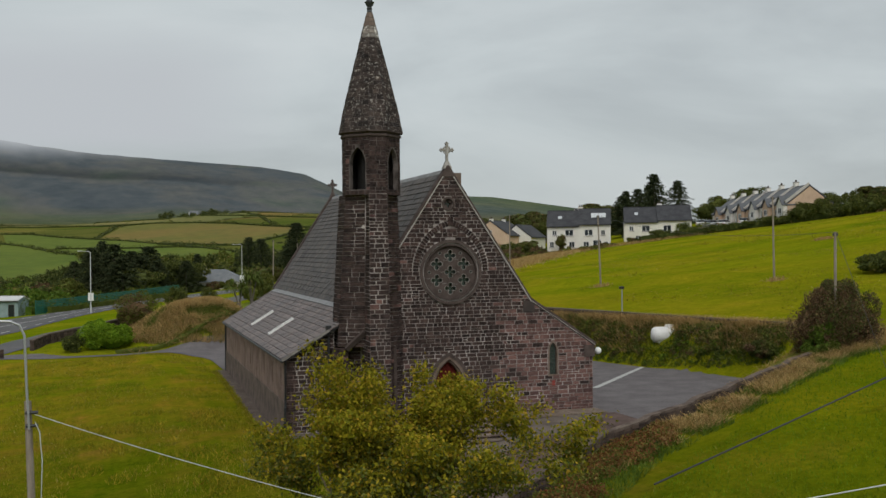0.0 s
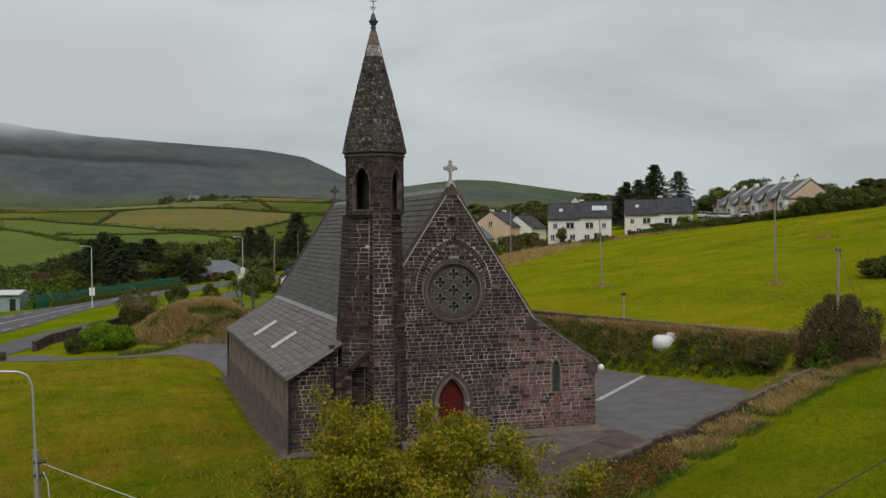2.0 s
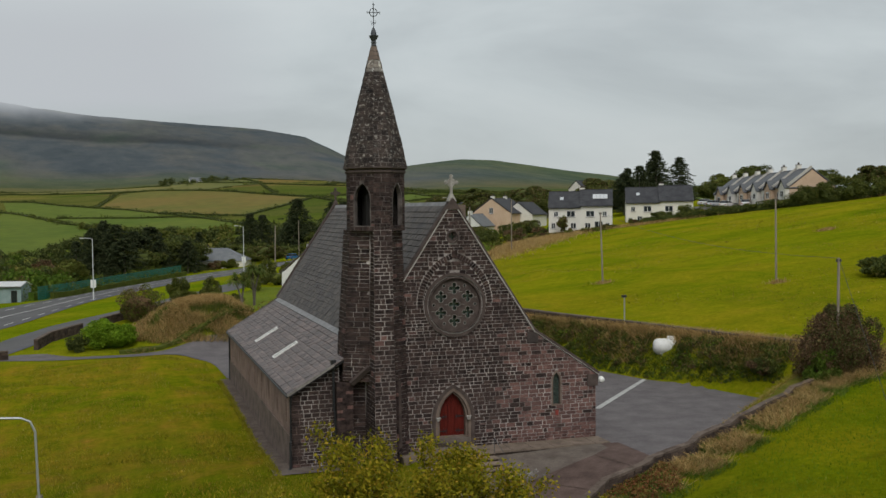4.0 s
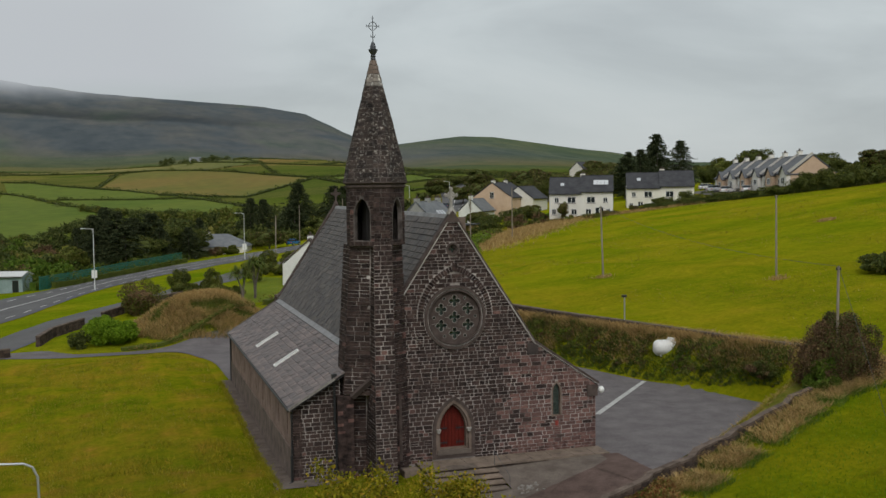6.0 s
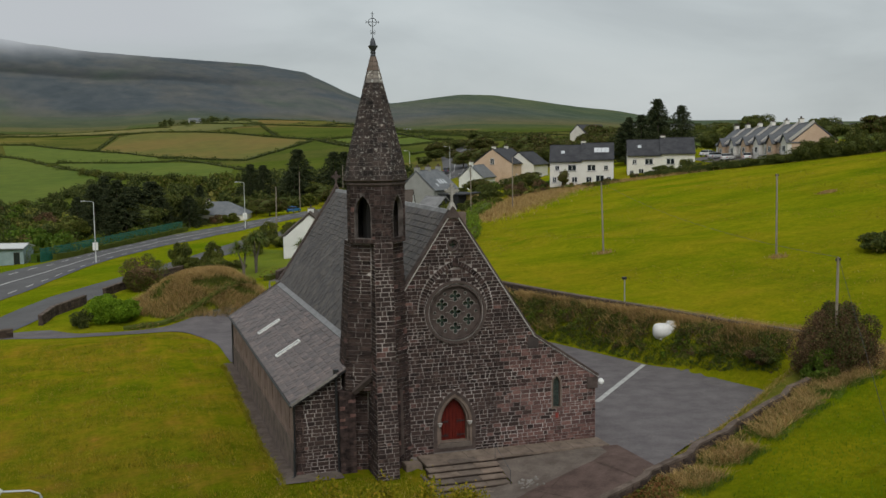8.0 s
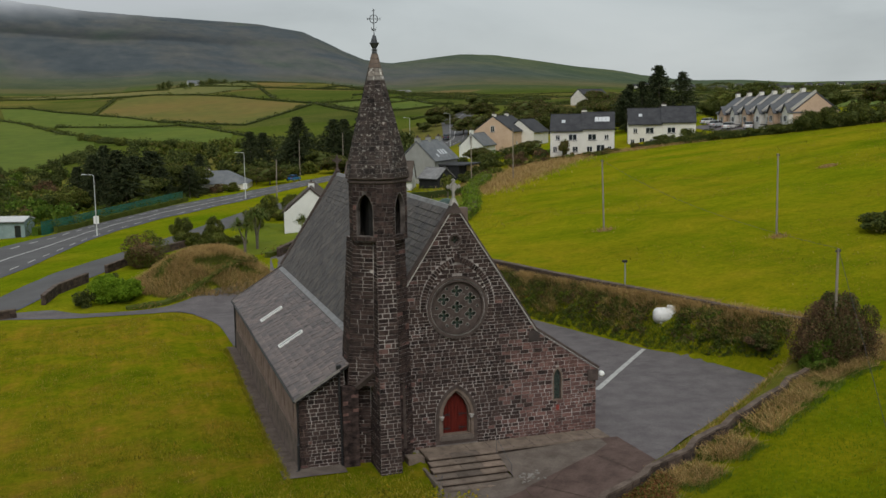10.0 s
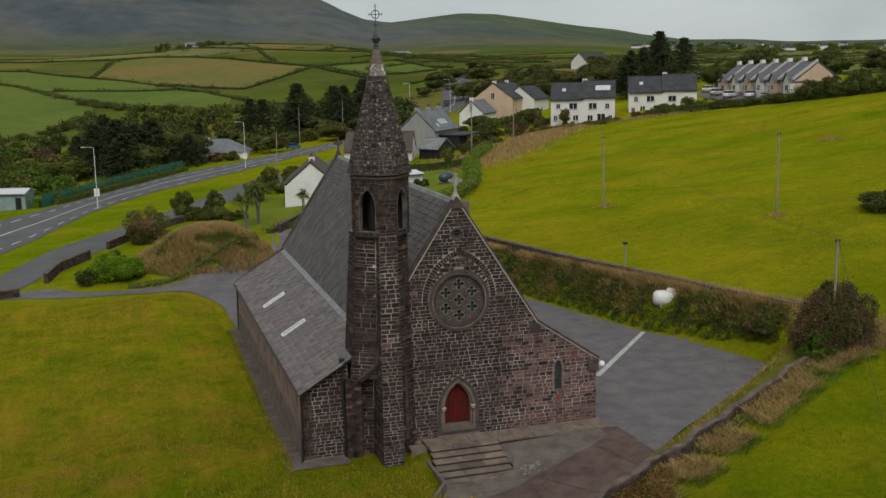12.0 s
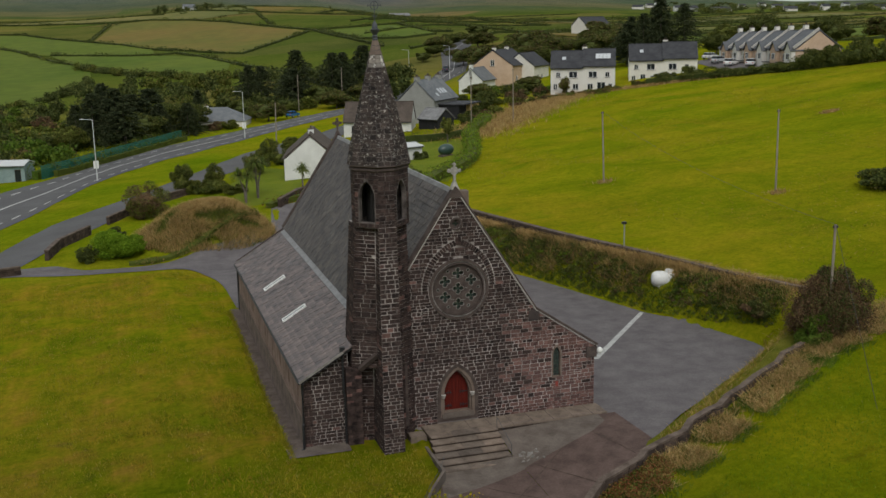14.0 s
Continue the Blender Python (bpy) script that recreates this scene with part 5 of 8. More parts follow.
for k in range(40):
    a = random.Random(k)
    x, y = 1.9 + a.random() * 1.3, -5.3 + a.random() * 1.1
    bmesh.ops.create_icosphere(bm, subdivisions=1, radius=0.03 + 0.06 * a.random(), matrix=Matrix.Translation((x, y, land(x, y) + 0.06)))
tagged(part("rubble", bm, M["rim"]), "scatter of pale broken mortar", "rubble", kind="stuff")


def rubble_wall(name, line, width, height, label, step=0.5, top=None, pieces=True):
    """A wall of rough stones with a capping that follows the land."""
    pts = []
    for (x0, y0), (x1, y1) in zip(line, line[1:]):
        n = max(1, int(math.hypot(x1 - x0, y1 - y0) / step))
        pts += [(x0 + (x1 - x0) * i / n, y0 + (y1 - y0) * i / n) for i in range(n)]
    pts.append(line[-1])
    r = random.Random(len(pts))
    wall = tagged(new(name), label, "wall")
    zs = [min(land(x, y), land(x + 0.6, y - 0.6)) if top is None else top(x, y) - height for x, y in pts]
    core = bmesh.new()
    sweep(core, [Vector((x, y, z + height / 2 - 0.35)) for (x, y), z in zip(pts, zs)], width * 0.8, height + 0.6)
    part("core", core, M["boundary"], wall)
    cap = bmesh.new()
    sweep(cap, [Vector((x, y, z + height + 0.03 + 0.02 * r.random())) for (x, y), z in zip(pts, zs)], width + 0.06, 0.13)
    part("capping", cap, M["capping"], wall)
    vs, fs = [], []
    for i in range(len(pts) - 1):
        a, b = Vector((*pts[i], 0)), Vector((*pts[i + 1], 0))
        t = (b - a).normalized()
        nrm = Vector((t.y, -t.x, 0))
        for side in (1, -1):
            h = 0.0
            while h < height - 0.05:
                hh = r.uniform(0.14, 0.26)
                P = plane_map(a + nrm * side * width * 0.42 + Vector((0, 0, zs[i] + h)), t if side > 0 else -t, (0, 0, 1))
                L = (b - a).length
                o = 0 if side > 0 else -L
                k = len(vs)
                vs.extend(block_verts(P, [o + 0.01, o + L - 0.01, o + L - 0.01, o + 0.01], 0.01, min(hh, height - h) - 0.01, r.uniform(0.02, 0.07)))
                fs.extend(tuple(k + j for j in f) for f in ((4, 5, 6, 7), (0, 1, 5, 4), (1, 2, 6, 5), (2, 3, 7, 6), (3, 0, 4, 7)))
                h += hh
    ob = new("stonework", mesh_from("stonework", vs, fs, M["boundary"]))
    ob.parent = wall
    tagged(ob, kind="stuff")
    return wall


FRONT_WALL = [(23.2, -0.9), (21.8, -1.6), (20.4, -2.1), (19.2, -3.2), (17.1, -4.2), (15.5, -5.2), (14.1, -5.9), (13.0, -6.8), (12.2, -7.0), (10.7, -7.7), (9.7, -8.7), (8.1, -9.2), (6.9, -9.7), (6.3, -10.3), (4.8, -11.0), (3.6, -11.5), (2.2, -12.9), (-0.5, -15.4), (-3.4, -17.9), (-6.3, -20.9)]
rubble_wall("boundary_wall", FRONT_WALL, 0.3, 1.15, "low weathered stone boundary wall round the forecourt", 0.5, top=lambda x, y: 0.39 + 0.105 * x)
BACK_WALL = [(28.6, 7.0), (26.2, 13.0), (23.9, 21.3), (20.6, 31.3), (17.8, 42), (15.5, 52), (13, 62)]
rubble_wall("field_wall", BACK_WALL, 0.45, 1.0, "dark stone field wall along the top of the bank", 0.8, top=lambda x, y: 3.75)
GATE_WALL = [(-25.6, 58.8), (-24.6, 63.8), (-21.5, 69.5)]
rubble_wall("gate_wall", GATE_WALL, 0.4, 1.0, "low stone wall beside the drive entrance", 0.6)
rubble_wall("gate_wall", [(-27.8, 54.0), (-31.5, 53.4), (-36, 53)], 0.4, 0.8, "low stone wall beside the drive entrance", 0.6)
rubble_wall("gate_wall", [(-19.5, 74.2), (-13.5, 84.5), (-6.5, 91)], 0.35, 0.9, "low garden wall beside the side road", 0.8)
rubble_wall("garden_wall", [(0.2, 69), (3.4, 74.6), (8, 76)], 0.4, 1.0, "low dark garden wall", 0.8)

# gas tank on the bank
def build_tank():
    tank = tagged(new("gas_tank"), "white cylindrical gas tank on short legs on the bank", "gas tank")
    z0 = land(23.4, 18.2)
    zc = 2.6
    bm = bmesh.new()
    prof = [(0.0, -1.02), (0.3, -1.0), (0.48, -0.92), (0.58, -0.78), (0.6, -0.6), (0.6, 0.6), (0.58, 0.78), (0.48, 0.92), (0.3, 1.0), (0.0, 1.02)]
    prev = None
    for r, x in prof:
        vs = [bm.verts.new((x, max(r, 0.005) * math.cos(2 * math.pi * k / 24), max(r, 0.005) * math.sin(2 * math.pi * k / 24))) for k in range(24)]
        if prev:
            for k in range(24):
                bm.faces.new((prev[k], prev[(k + 1) % 24], vs[(k + 1) % 24], vs[k]))
        prev = vs
    bmesh.ops.recalc_face_normals(bm, faces=bm.faces)
    for f in bm.faces:
        f.smooth = True
    part("shell", bm, surface("white_tank_paint", (0.7, 0.7, 0.68), (0.84, 0.84, 0.82), 2.5, 20, 0.4, 0.05), tank)
    bm = bmesh.new()
    bmesh.ops.create_cone(bm, segments=16, radius1=0.3, radius2=0.26, depth=0.22, cap_ends=True, matrix=Matrix.Translation((0.1, 0, 0.66)))
    part("valve_cover", bm, M["whitemetal"], tank)
    for x in (-0.55, 0.55):
        for y in (-0.32, 0.32):
            bm = bmesh.new()
            add_box(bm, x - 0.06, x + 0.06, y - 0.06, y + 0.06, -1.25, -0.45)
            part("leg", bm, M["whitemetal"], tank)
    bm = bmesh.new()
    add_box(bm, 0.98, 1.12, -0.12, 0.12, 0.05, 0.3)
    part("fill_box", bm, M["iron"], tank)
    tank.matrix_basis = pose(23.6, 17.9, zc - 0.2, 0, 0, -22) @ Matrix.Diagonal((1.28, 1.08, 1.05, 1))


build_tank()


# poles, wires, street lamps
def utility_pole(x, y, h, lean=(0, 0), label="weathered wooden utility pole in the field", arm=0.0, r=0.105, z=None):
    pole = tagged(new("utility_pole"), label, "pole", "utility poles")
    z0 = land(x, y) if z is None else z
    bar("shaft", [(0, 0, -0.5), (lean[0] * 0.5, lean[1] * 0.5, h / 2), (lean[0], lean[1], h)], [r, r * 0.85, r * 0.7], M["wood"], pole)
    for k in range(2):
        bm = bmesh.new()
        bmesh.ops.create_cone(bm, segments=8, radius1=0.06, radius2=0.04, depth=0.16, cap_ends=True, matrix=Matrix.Translation((lean[0] + 0.14 * (2 * k - 1), lean[1], h - 0.15)))
        part("insulator", bm, M["iron"], pole)
    if arm:
        bm = bmesh.new()
        add_box(bm, lean[0] - arm, lean[0] + arm, lean[1] - 0.05, lean[1] + 0.05, h - 0.32, h - 0.2)
        part("crossarm", bm, M["wood"], pole)
    pole.matrix_basis = pose(x, y, z0)
    return Vector((x + lean[0], y + lean[1], z0 + h))


def wire(a, b, sag, label, mat="cable", r=0.012, n=24):
    a, b = Vector(a), Vector(b)
    pts = [a.lerp(b, i / n) - Vector((0, 0, sag * 4 * (i / n) * (1 - i / n))) for i in range(n + 1)]
    tagged(bar("overhead_wire", pts, r, M[mat], n=5), label, "wire")


POLE_C = (24.6, -0.8, 2.1)
pa = utility_pole(34.5, 52.0, 8.0, (-0.3, 0))
pb = utility_pole(44.0, 33.2, 8.2, (-0.1, 0))
pc = utility_pole(POLE_C[0], POLE_C[1], 8.0, (0.05, 0), "weathered grey utility pole standing in a bush", z=POLE_C[2])
pd = utility_pole(40.6, 116.0, 8.5, label="tall wooden utility pole beside a hedge")
pe = utility_pole(47.5, 114.0, 9.0, label="tall wooden utility pole in rough grass")
pf = utility_pole(6.6, 113.0, 8.8, (0.15, 0), "pale wooden utility pole beside the side road")
pg = utility_pole(37.0, 205.0, 9.5, label="wooden utility pole among trees")
ph = utility_pole(26.0, 205.0, 9.0, label="wooden utility pole among trees")
wire(pc, pa, 1.0, "thin dark overhead wire between field poles")
wire(pc, (19.8, -11.3, land(19.8, -11.3)), 0.0, "taut steel guy wire from a pole to the ground", "cable", 0.014)
wire((32.2, -23.7, 12.3), (-9.2, -39.7, 5.5), 0.0, "dark overhead cable over the near field", "cable", 0.016)


def street_lamp(x, y, h, reach, ang, label, sign=False):
    lamp = tagged(new("street_lamp"), label, "street lamp", "street lamps")
    bar("column", [(0, 0, -0.3), (0, 0, 1.2), (0, 0, 1.25), (0, 0, h)], [0.11, 0.11, 0.075, 0.05], M["palegalv"], lamp)
    bar("arm", [(0, 0, h - 0.02), (reach * 0.25, 0, h + 0.12), (reach, 0, h + 0.18)], 0.035, M["palegalv"], lamp)
    bm = bmesh.new()
    add_box(bm, reach - 0.1, reach + 0.55, -0.13, 0.13, h + 0.12, h + 0.25)
    bmesh.ops.bevel(bm, geom=bm.edges[:], offset=0.04, segments=2, affect="EDGES")
    part("lantern", bm, M["palegalv"], lamp)
    if sign:
        bm = bmesh.new()
        add_box(bm, -0.4, 0.4, -0.14, -0.11, 1.9, 3.1)
        sg = part("sign", bm, M["whitemetal"], lamp, "white roadside sign")
        for k in range(3):
            bm = bmesh.new()
            add_box(bm, -0.25, 0.25, -0.15, -0.142, 2.15 + 0.28 * k, 2.27 + 0.28 * k)
            part("lettering", bm, M["iron"], sg)
    lamp.matrix_basis = pose(x, y, land(x, y), 0, 0, ang)
    return lamp


street_lamp(-21.0, 113.5, 9.3, 1.3, 180, "tall pale street lamp with a roadside sign", True)
street_lamp(6.4, 153.5, 9.0, 1.3, 180, "tall pale street lamp with a roadside sign", True)
street_lamp(62, 232, 9.0, 1.2, 180, "distant pale street lamp by the road")
street_lamp(72, 226, 9.0, 1.2, 180, "distant pale street lamp by the road")

# wooden pole with a lamp bracket close to the camera
def near_pole():
    pole = tagged(new("utility_pole"), "wooden pole with a bent street-lamp bracket and service cables", "pole", "utility poles")
    x, y = -19.95, -22.6
    z0 = land(x, y)
    bar("shaft", [(x + 0.12, y, z0 - 0.5), (x - 0.06, y, 5.1)], [0.125, 0.095], M["wood"], pole, n=12)
    lamp = new("lamp_bracket")
    lamp.parent = pole
    bar("tube", [(x - 0.02, y - 0.14, 4.3), (x - 0.07, y - 0.14, 5.3), (x - 0.12, y - 0.14, 7.0), (x - 0.25, y - 0.14, 7.3), (x - 0.5, y - 0.14, 7.42), (x - 1.3, y - 0.1, 7.46)], 0.035, M["galv"], lamp, "galvanised bent tube")
    bm = bmesh.new()
    add_box(bm, x - 1.85, x - 1.25, y - 0.22, y + 0.02, 7.4, 7.54)
    bmesh.ops.bevel(bm, geom=bm.edges[:], offset=0.04, segments=2, affect="EDGES")
    part("lantern", bm, M["palegalv"], lamp)
    for z in (4.78, 4.4):
        bm = bmesh.new()
        bmesh.ops.create_cone(bm, segments=8, radius1=0.05, radius2=0.05, depth=0.34, cap_ends=True, matrix=Matrix.Translation((x + 0.05, y - 0.1, z)) @ Matrix.Rotation(radians(90), 4, "Y"))
        part("cable_clamp", bm, M["iron"], pole)
    bar("down_cable", [(x + 0.14, y - 0.14, 4.5), (x + 0.26, y - 0.14, 4.2), (x + 0.32, y - 0.14, 3.4), (x + 0.26, y - 0.14, 1.6), (x + 0.2, y - 0.14, -0.6)], 0.015, M["palecable"], pole)
    wire((x + 0.14, y - 0.1, 4.72), (-3.5, -43.0, 3.05), 0.4, "pale sagging service cable from the wooden pole", "palecable", 0.011)


near_pole()
wire((-14, -42.2, 5.36), (20, -37, 6.3), 0.15, "pale overhead cable over the near field", "palecable", 0.012)
bm = bmesh.new()
post = tagged(new("lamp_post"), "short grey post with a small floodlight on the bank", "post")
bar("column", [(0, 0, -0.6), (0, 0, 2.6)], 0.05, M["galv"], post)
bm = bmesh.new()
add_box(bm, -0.22, 0.14, -0.12, 0.12, 2.55, 2.75)
part("floodlight", bm, M["iron"], post)
post.matrix_basis = pose(23.0, 24.4, land(23, 24.4))

# ---- roads ----
UP = [(-45, 95), (-34.8, 111.5), (-27.4, 122.1), (-21.4, 134.2), (-7.8, 157.0), (4.1, 168.0), (13.2, 177.5), (24.5, 188.5), (34.9, 198), (52, 214), (67, 230), (78, 252), (86, 278), (93, 302), (104, 325), (118, 345)]
LO = [(-41, 62), (-32.1, 80.2), (-29.3, 87.2), (-22.0, 109.0), (-16.0, 121.3), (-9.2, 131.9), (1.9, 145.9), (8.1, 153), (20.6, 167), (30, 177), (45, 193), (62, 212), (80, 236), (92, 268), (100, 297), (111, 318), (124, 338)]
road = ruled("road", UP, LO, M["road"], 0.06, 150, 8)
tagged(road, "grey asphalt main road", "road", kind="structure")


def between(f, n=140):
    def res(pts):
        d = [0]
        for a, b in zip(pts, pts[1:]):
            d.append(d[-1] + math.hypot(b[0] - a[0], b[1] - a[1]))
        t = np.linspace(0, d[-1], n)
        return np.interp(t, d, [p[0] for p in pts]), np.interp(t, d, [p[1] for p in pts])
    (ax, ay), (bx, by) = res(UP), res(LO)
    return [(ax[i] + (bx[i] - ax[i]) * f, ay[i] + (by[i] - ay[i]) * f) for i in range(n)]


tagged(ruled("road_marking", between(0.475), between(0.505), M["linepaint"], 0.085, 280, 1), "white centre line", "road marking", kind="structure")
for f in (0.16, 0.84):
    A, B = between(f, 420), between(f + 0.025, 420)
    for i in range(0, 290, 6):
        tagged(ruled("road_marking", A[i:i + 4], B[i:i + 4], M["linepaint"], 0.085, 4, 1), "white edge dash", "road marking", "edge dashes", "structure")
SU = [(-33, 60), (-30.8, 65.5), (-26.2, 78.8), (-21.7, 85.4), (-16.6, 92.8), (-10.9, 101.3), (-6.2, 109.5), (2.4, 123.6), (9.0, 131.0), (18, 140), (27, 152)]
SL = [(-31, 54.6), (-28.4, 56.3), (-24.9, 65.3), (-19.6, 75.2), (-16.9, 80.2), (-11.6, 89.2), (-7.6, 94.2), (-2.8, 102.5), (4.1, 110.6), (16, 124), (32, 146)]
tagged(ruled("side_road", SU, SL, M["road"], 0.06, 80, 6), "grey asphalt side road", "road", kind="structure")

# ---- houses ----
M["cream"] = surface("cream_render", (0.74, 0.71, 0.65), (0.83, 0.80, 0.75), 0.5, 15, 0.85, 0.2)
M["peach"] = surface("peach_render", (0.56, 0.40, 0.28), (0.66, 0.49, 0.36), 0.5, 15, 0.85, 0.2)
M["greywall"] = surface("grey_house_render", (0.30, 0.30, 0.28), (0.38, 0.38, 0.36), 0.5, 15, 0.85, 0.2)
M["yellow"] = surface("yellow_timber", (0.42, 0.30, 0.12), (0.52, 0.38, 0.17), 1.0, 15, 0.8, 0.2)
M["black"] = surface("black_cladding", (0.02, 0.02, 0.022), (0.035, 0.035, 0.038), 1.0, 15, 0.7, 0.2)
M["tile"] = surface("dark_roof_tile", (0.045, 0.046, 0.052), (0.075, 0.076, 0.082), 0.8, 8, 0.7, 0.3)
M["terracetile"] = surface("blue_grey_roof_tile", (0.085, 0.09, 0.10), (0.13, 0.135, 0.145), 0.8, 8, 0.6, 0.3, spec=0.4)
M["browntile"] = surface("brown_roof_tile", (0.075, 0.06, 0.05), (0.12, 0.095, 0.08), 0.8, 8, 0.75, 0.3)
M["greytile"] = surface("grey_roof_slate", (0.13, 0.14, 0.15), (0.20, 0.21, 0.22), 0.8, 8, 0.6, 0.3)
M["shedteal"] = surface("pale_teal_cladding", (0.22, 0.30, 0.30), (0.30, 0.38, 0.38), 0.8, 15, 0.6, 0.1)
M["window"] = plain("window_glass", (0.02, 0.025, 0.03), 0.08)
M["upvc"] = plain("white_window_frame", (0.75, 0.75, 0.74), 0.45)
M["darkframe"] = plain("dark_window_frame", (0.06, 0.05, 0.045), 0.5)


def window_unit(parent, P, u, v, w, h, frame="darkframe", panes=2):
    win = new("window")
    win.parent = parent
    bm = bmesh.new()
    holes, pw = [], (w - 0.08) / panes
    for k in range(panes):
        a = u - w / 2 + 0.06 + k * pw
        holes.append([(a, v + 0.08), (a + pw - 0.08, v + 0.08), (a + pw - 0.08, v + h - 0.08), (a, v + h - 0.08)])
    fill(bm, P, [(u - w / 2, v), (u + w / 2, v), (u + w / 2, v + h), (u - w / 2, v + h)], holes, -0.04, -0.12)
    part("frame", bm, M[frame], win)
    bm = bmesh.new()
    fill(bm, P, [(u - w / 2 + 0.03, v + 0.03), (u + w / 2 - 0.03, v + 0.03), (u + w / 2 - 0.03, v + h - 0.03), (u - w / 2 + 0.03, v + h - 0.03)], (), -0.09, -0.11)
    part("pane", bm, M["window"], win)
    bm = bmesh.new()
    fill(bm, P, [(u - w / 2 - 0.08, v - 0.1), (u + w / 2 + 0.08, v - 0.1), (u + w / 2 + 0.08, v), (u - w / 2 - 0.08, v)], (), 0.1, -0.1)
    part("sill", bm, M["concrete"], win)


def house(name, label, place, rot, w, d, eave, rise, wall, roof, front=(), gable=(), chimneys=(), over=0.3, drop=2.5, frame="darkframe", rooflights=(), solar=None, hip=False):
    """A house with its ridge along its own x and its front to -y. front: windows of the front; gable: windows of the -x end."""
    h = tagged(new(name), label, "house")
    Pf = plane_map((-w / 2, -d / 2, 0), (1, 0, 0), (0, 0, 1))
    bm = bmesh.new()
    fill(bm, Pf, [(0, -drop), (w, -drop), (w, eave), (0, eave)], [[(u - ww / 2, v), (u + ww / 2, v), (u + ww / 2, v + hh), (u - ww / 2, v + hh)] for u, v, ww, hh, *_ in front], 0, -0.25)
    part("wall", bm, M[wall], h)
    Pb = plane_map((w / 2, d / 2, 0), (-1, 0, 0), (0, 0, 1))
    bm = bmesh.new()
    fill(bm, Pb, [(0, -drop), (w, -drop), (w, eave), (0, eave)], (), 0, -0.25)
    part("wall", bm, M[wall], h)
    for s in (-1, 1):
        P = plane_map((s * w / 2, d / 2 if s < 0 else -d / 2, 0), (0, -1 if s < 0 else 1, 0), (0, 0, 1))
        hs = [[(u - ww / 2, v), (u + ww / 2, v), (u + ww / 2, v + hh), (u - ww / 2, v + hh)] for u, v, ww, hh, *_ in gable] if s < 0 else []
        out = [(0.25, -drop), (d - 0.25, -drop), (d - 0.25, eave)] + ([] if hip else [(d / 2, eave + rise - 0.1)]) + [(0.25, eave)]
        bm = bmesh.new()
        fill(bm, P, out, hs, 0, -0.25)
        part("gable_wall", bm, M[wall], h)
        if s < 0:
            for u, v, ww, hh, *_ in gable:
                window_unit(h, P, u, v, ww, hh, frame)
    for u, v, ww, hh, *k in front:
        window_unit(h, Pf, u, v, ww, hh, frame, k[0] if k else 2)
    run = math.hypot(d / 2 + over, rise * (1 + over / (d / 2)))
    if hip:
        bm = bmesh.new()
        q = d / 2
        e = over
        vs = [bm.verts.new(p) for p in ((-w / 2 - e, -q - e, eave - 0.1), (w / 2 + e, -q - e, eave - 0.1), (w / 2 + e, q + e, eave - 0.1), (-w / 2 - e, q + e, eave - 0.1), (-w / 2 + q, 0, eave + rise), (w / 2 - q, 0, eave + rise))]
        for f in ((0, 1, 5, 4), (1, 2, 5), (2, 3, 4, 5), (3, 0, 4), (3, 2, 1, 0)):
            bm.faces.new([vs[i] for i in f])
        part("roof", bm, M[roof], h)
    else:
        for s in (-1, 1):
            P = plane_map((-(w / 2 + over * 0.4) if s < 0 else (w / 2 + over * 0.4), s * (d / 2 + over), eave - rise * over / (d / 2) + 0.05), (1 if s < 0 else -1, 0, 0), (0, -s * d / 2, rise))
            L = w + over * 0.8
            bm = bmesh.new()
            fill(bm, P, [(0, 0), (L, 0), (L, run), (0, run)], (), 0.12, -0.02)
            rf = part("roof", bm, M[roof], h)
            if s < 0:
                for u, v, ww, hh in rooflights:
                    bm = bmesh.new()
                    fill(bm, P, [(u - ww / 2, v), (u + ww / 2, v), (u + ww / 2, v + hh), (u - ww / 2, v + hh)], (), 0.19, 0.12)
                    # pale base colour stands in for sky reflected in the glass
                    part("rooflight", bm, surface("rooflight_sky_tint", (0.5, 0.53, 0.56), (0.6, 0.63, 0.66), 2, 20, 0.15, 0, spec=0.6), rf)
                if solar:
                    u, v, ww, hh = solar
                    for k in range(4):
                        a = u + k * ww / 4
                        bm = bmesh.new()
                        fill(bm, P, [(a + 0.02, v), (a + ww / 4 - 0.02, v), (a + ww / 4 - 0.02, v + hh), (a + 0.02, v + hh)], (), 0.2, 0.13)
                        # sky reflection painted as a pale base colour on the panel
                        part("solar_panel", bm, surface("solar_panel_sky_tint", (0.55, 0.57, 0.6), (0.66, 0.68, 0.7), 2, 20, 0.2, 0, spec=0.6), rf)
        bm = bmesh.new()
        sweep(bm, [Vector((-w / 2 - over * 0.4, 0, eave + rise + 0.16)), Vector((w / 2 + over * 0.4, 0, eave + rise + 0.16))], 0.3, 0.12)
        part("ridge", bm, M[roof], h)
        bar("gutter", [(-w / 2, -d / 2 - over - 0.05, eave - rise * over / (d / 2)), (w / 2, -d / 2 - over - 0.05, eave - rise * over / (d / 2))], 0.06, M["iron"], h)
    for cx, cy, ch in chimneys:
        bm = bmesh.new()
        add_box(bm, cx - 0.5, cx + 0.5, cy - 0.4, cy + 0.4, eave, eave + rise + ch)
        ck = part("chimney", bm, M["cream" if wall == "peach" else wall], h)
        bm = bmesh.new()
        add_box(bm, cx - 0.52, cx + 0.52, cy - 0.42, cy + 0.42, eave + rise + ch, eave + rise + ch + 0.12)
        part("chimney_cap", bm, M["concrete"], ck)
        for k in (-0.2, 0.2):
            bar("chimney_pot", [(cx + k, cy, eave + rise + ch + 0.1), (cx + k, cy, eave + rise + ch + 0.5)], 0.11, M["browntile"], ck)
    h.matrix_basis = pose(*place, 0, 0, rot)
    return h


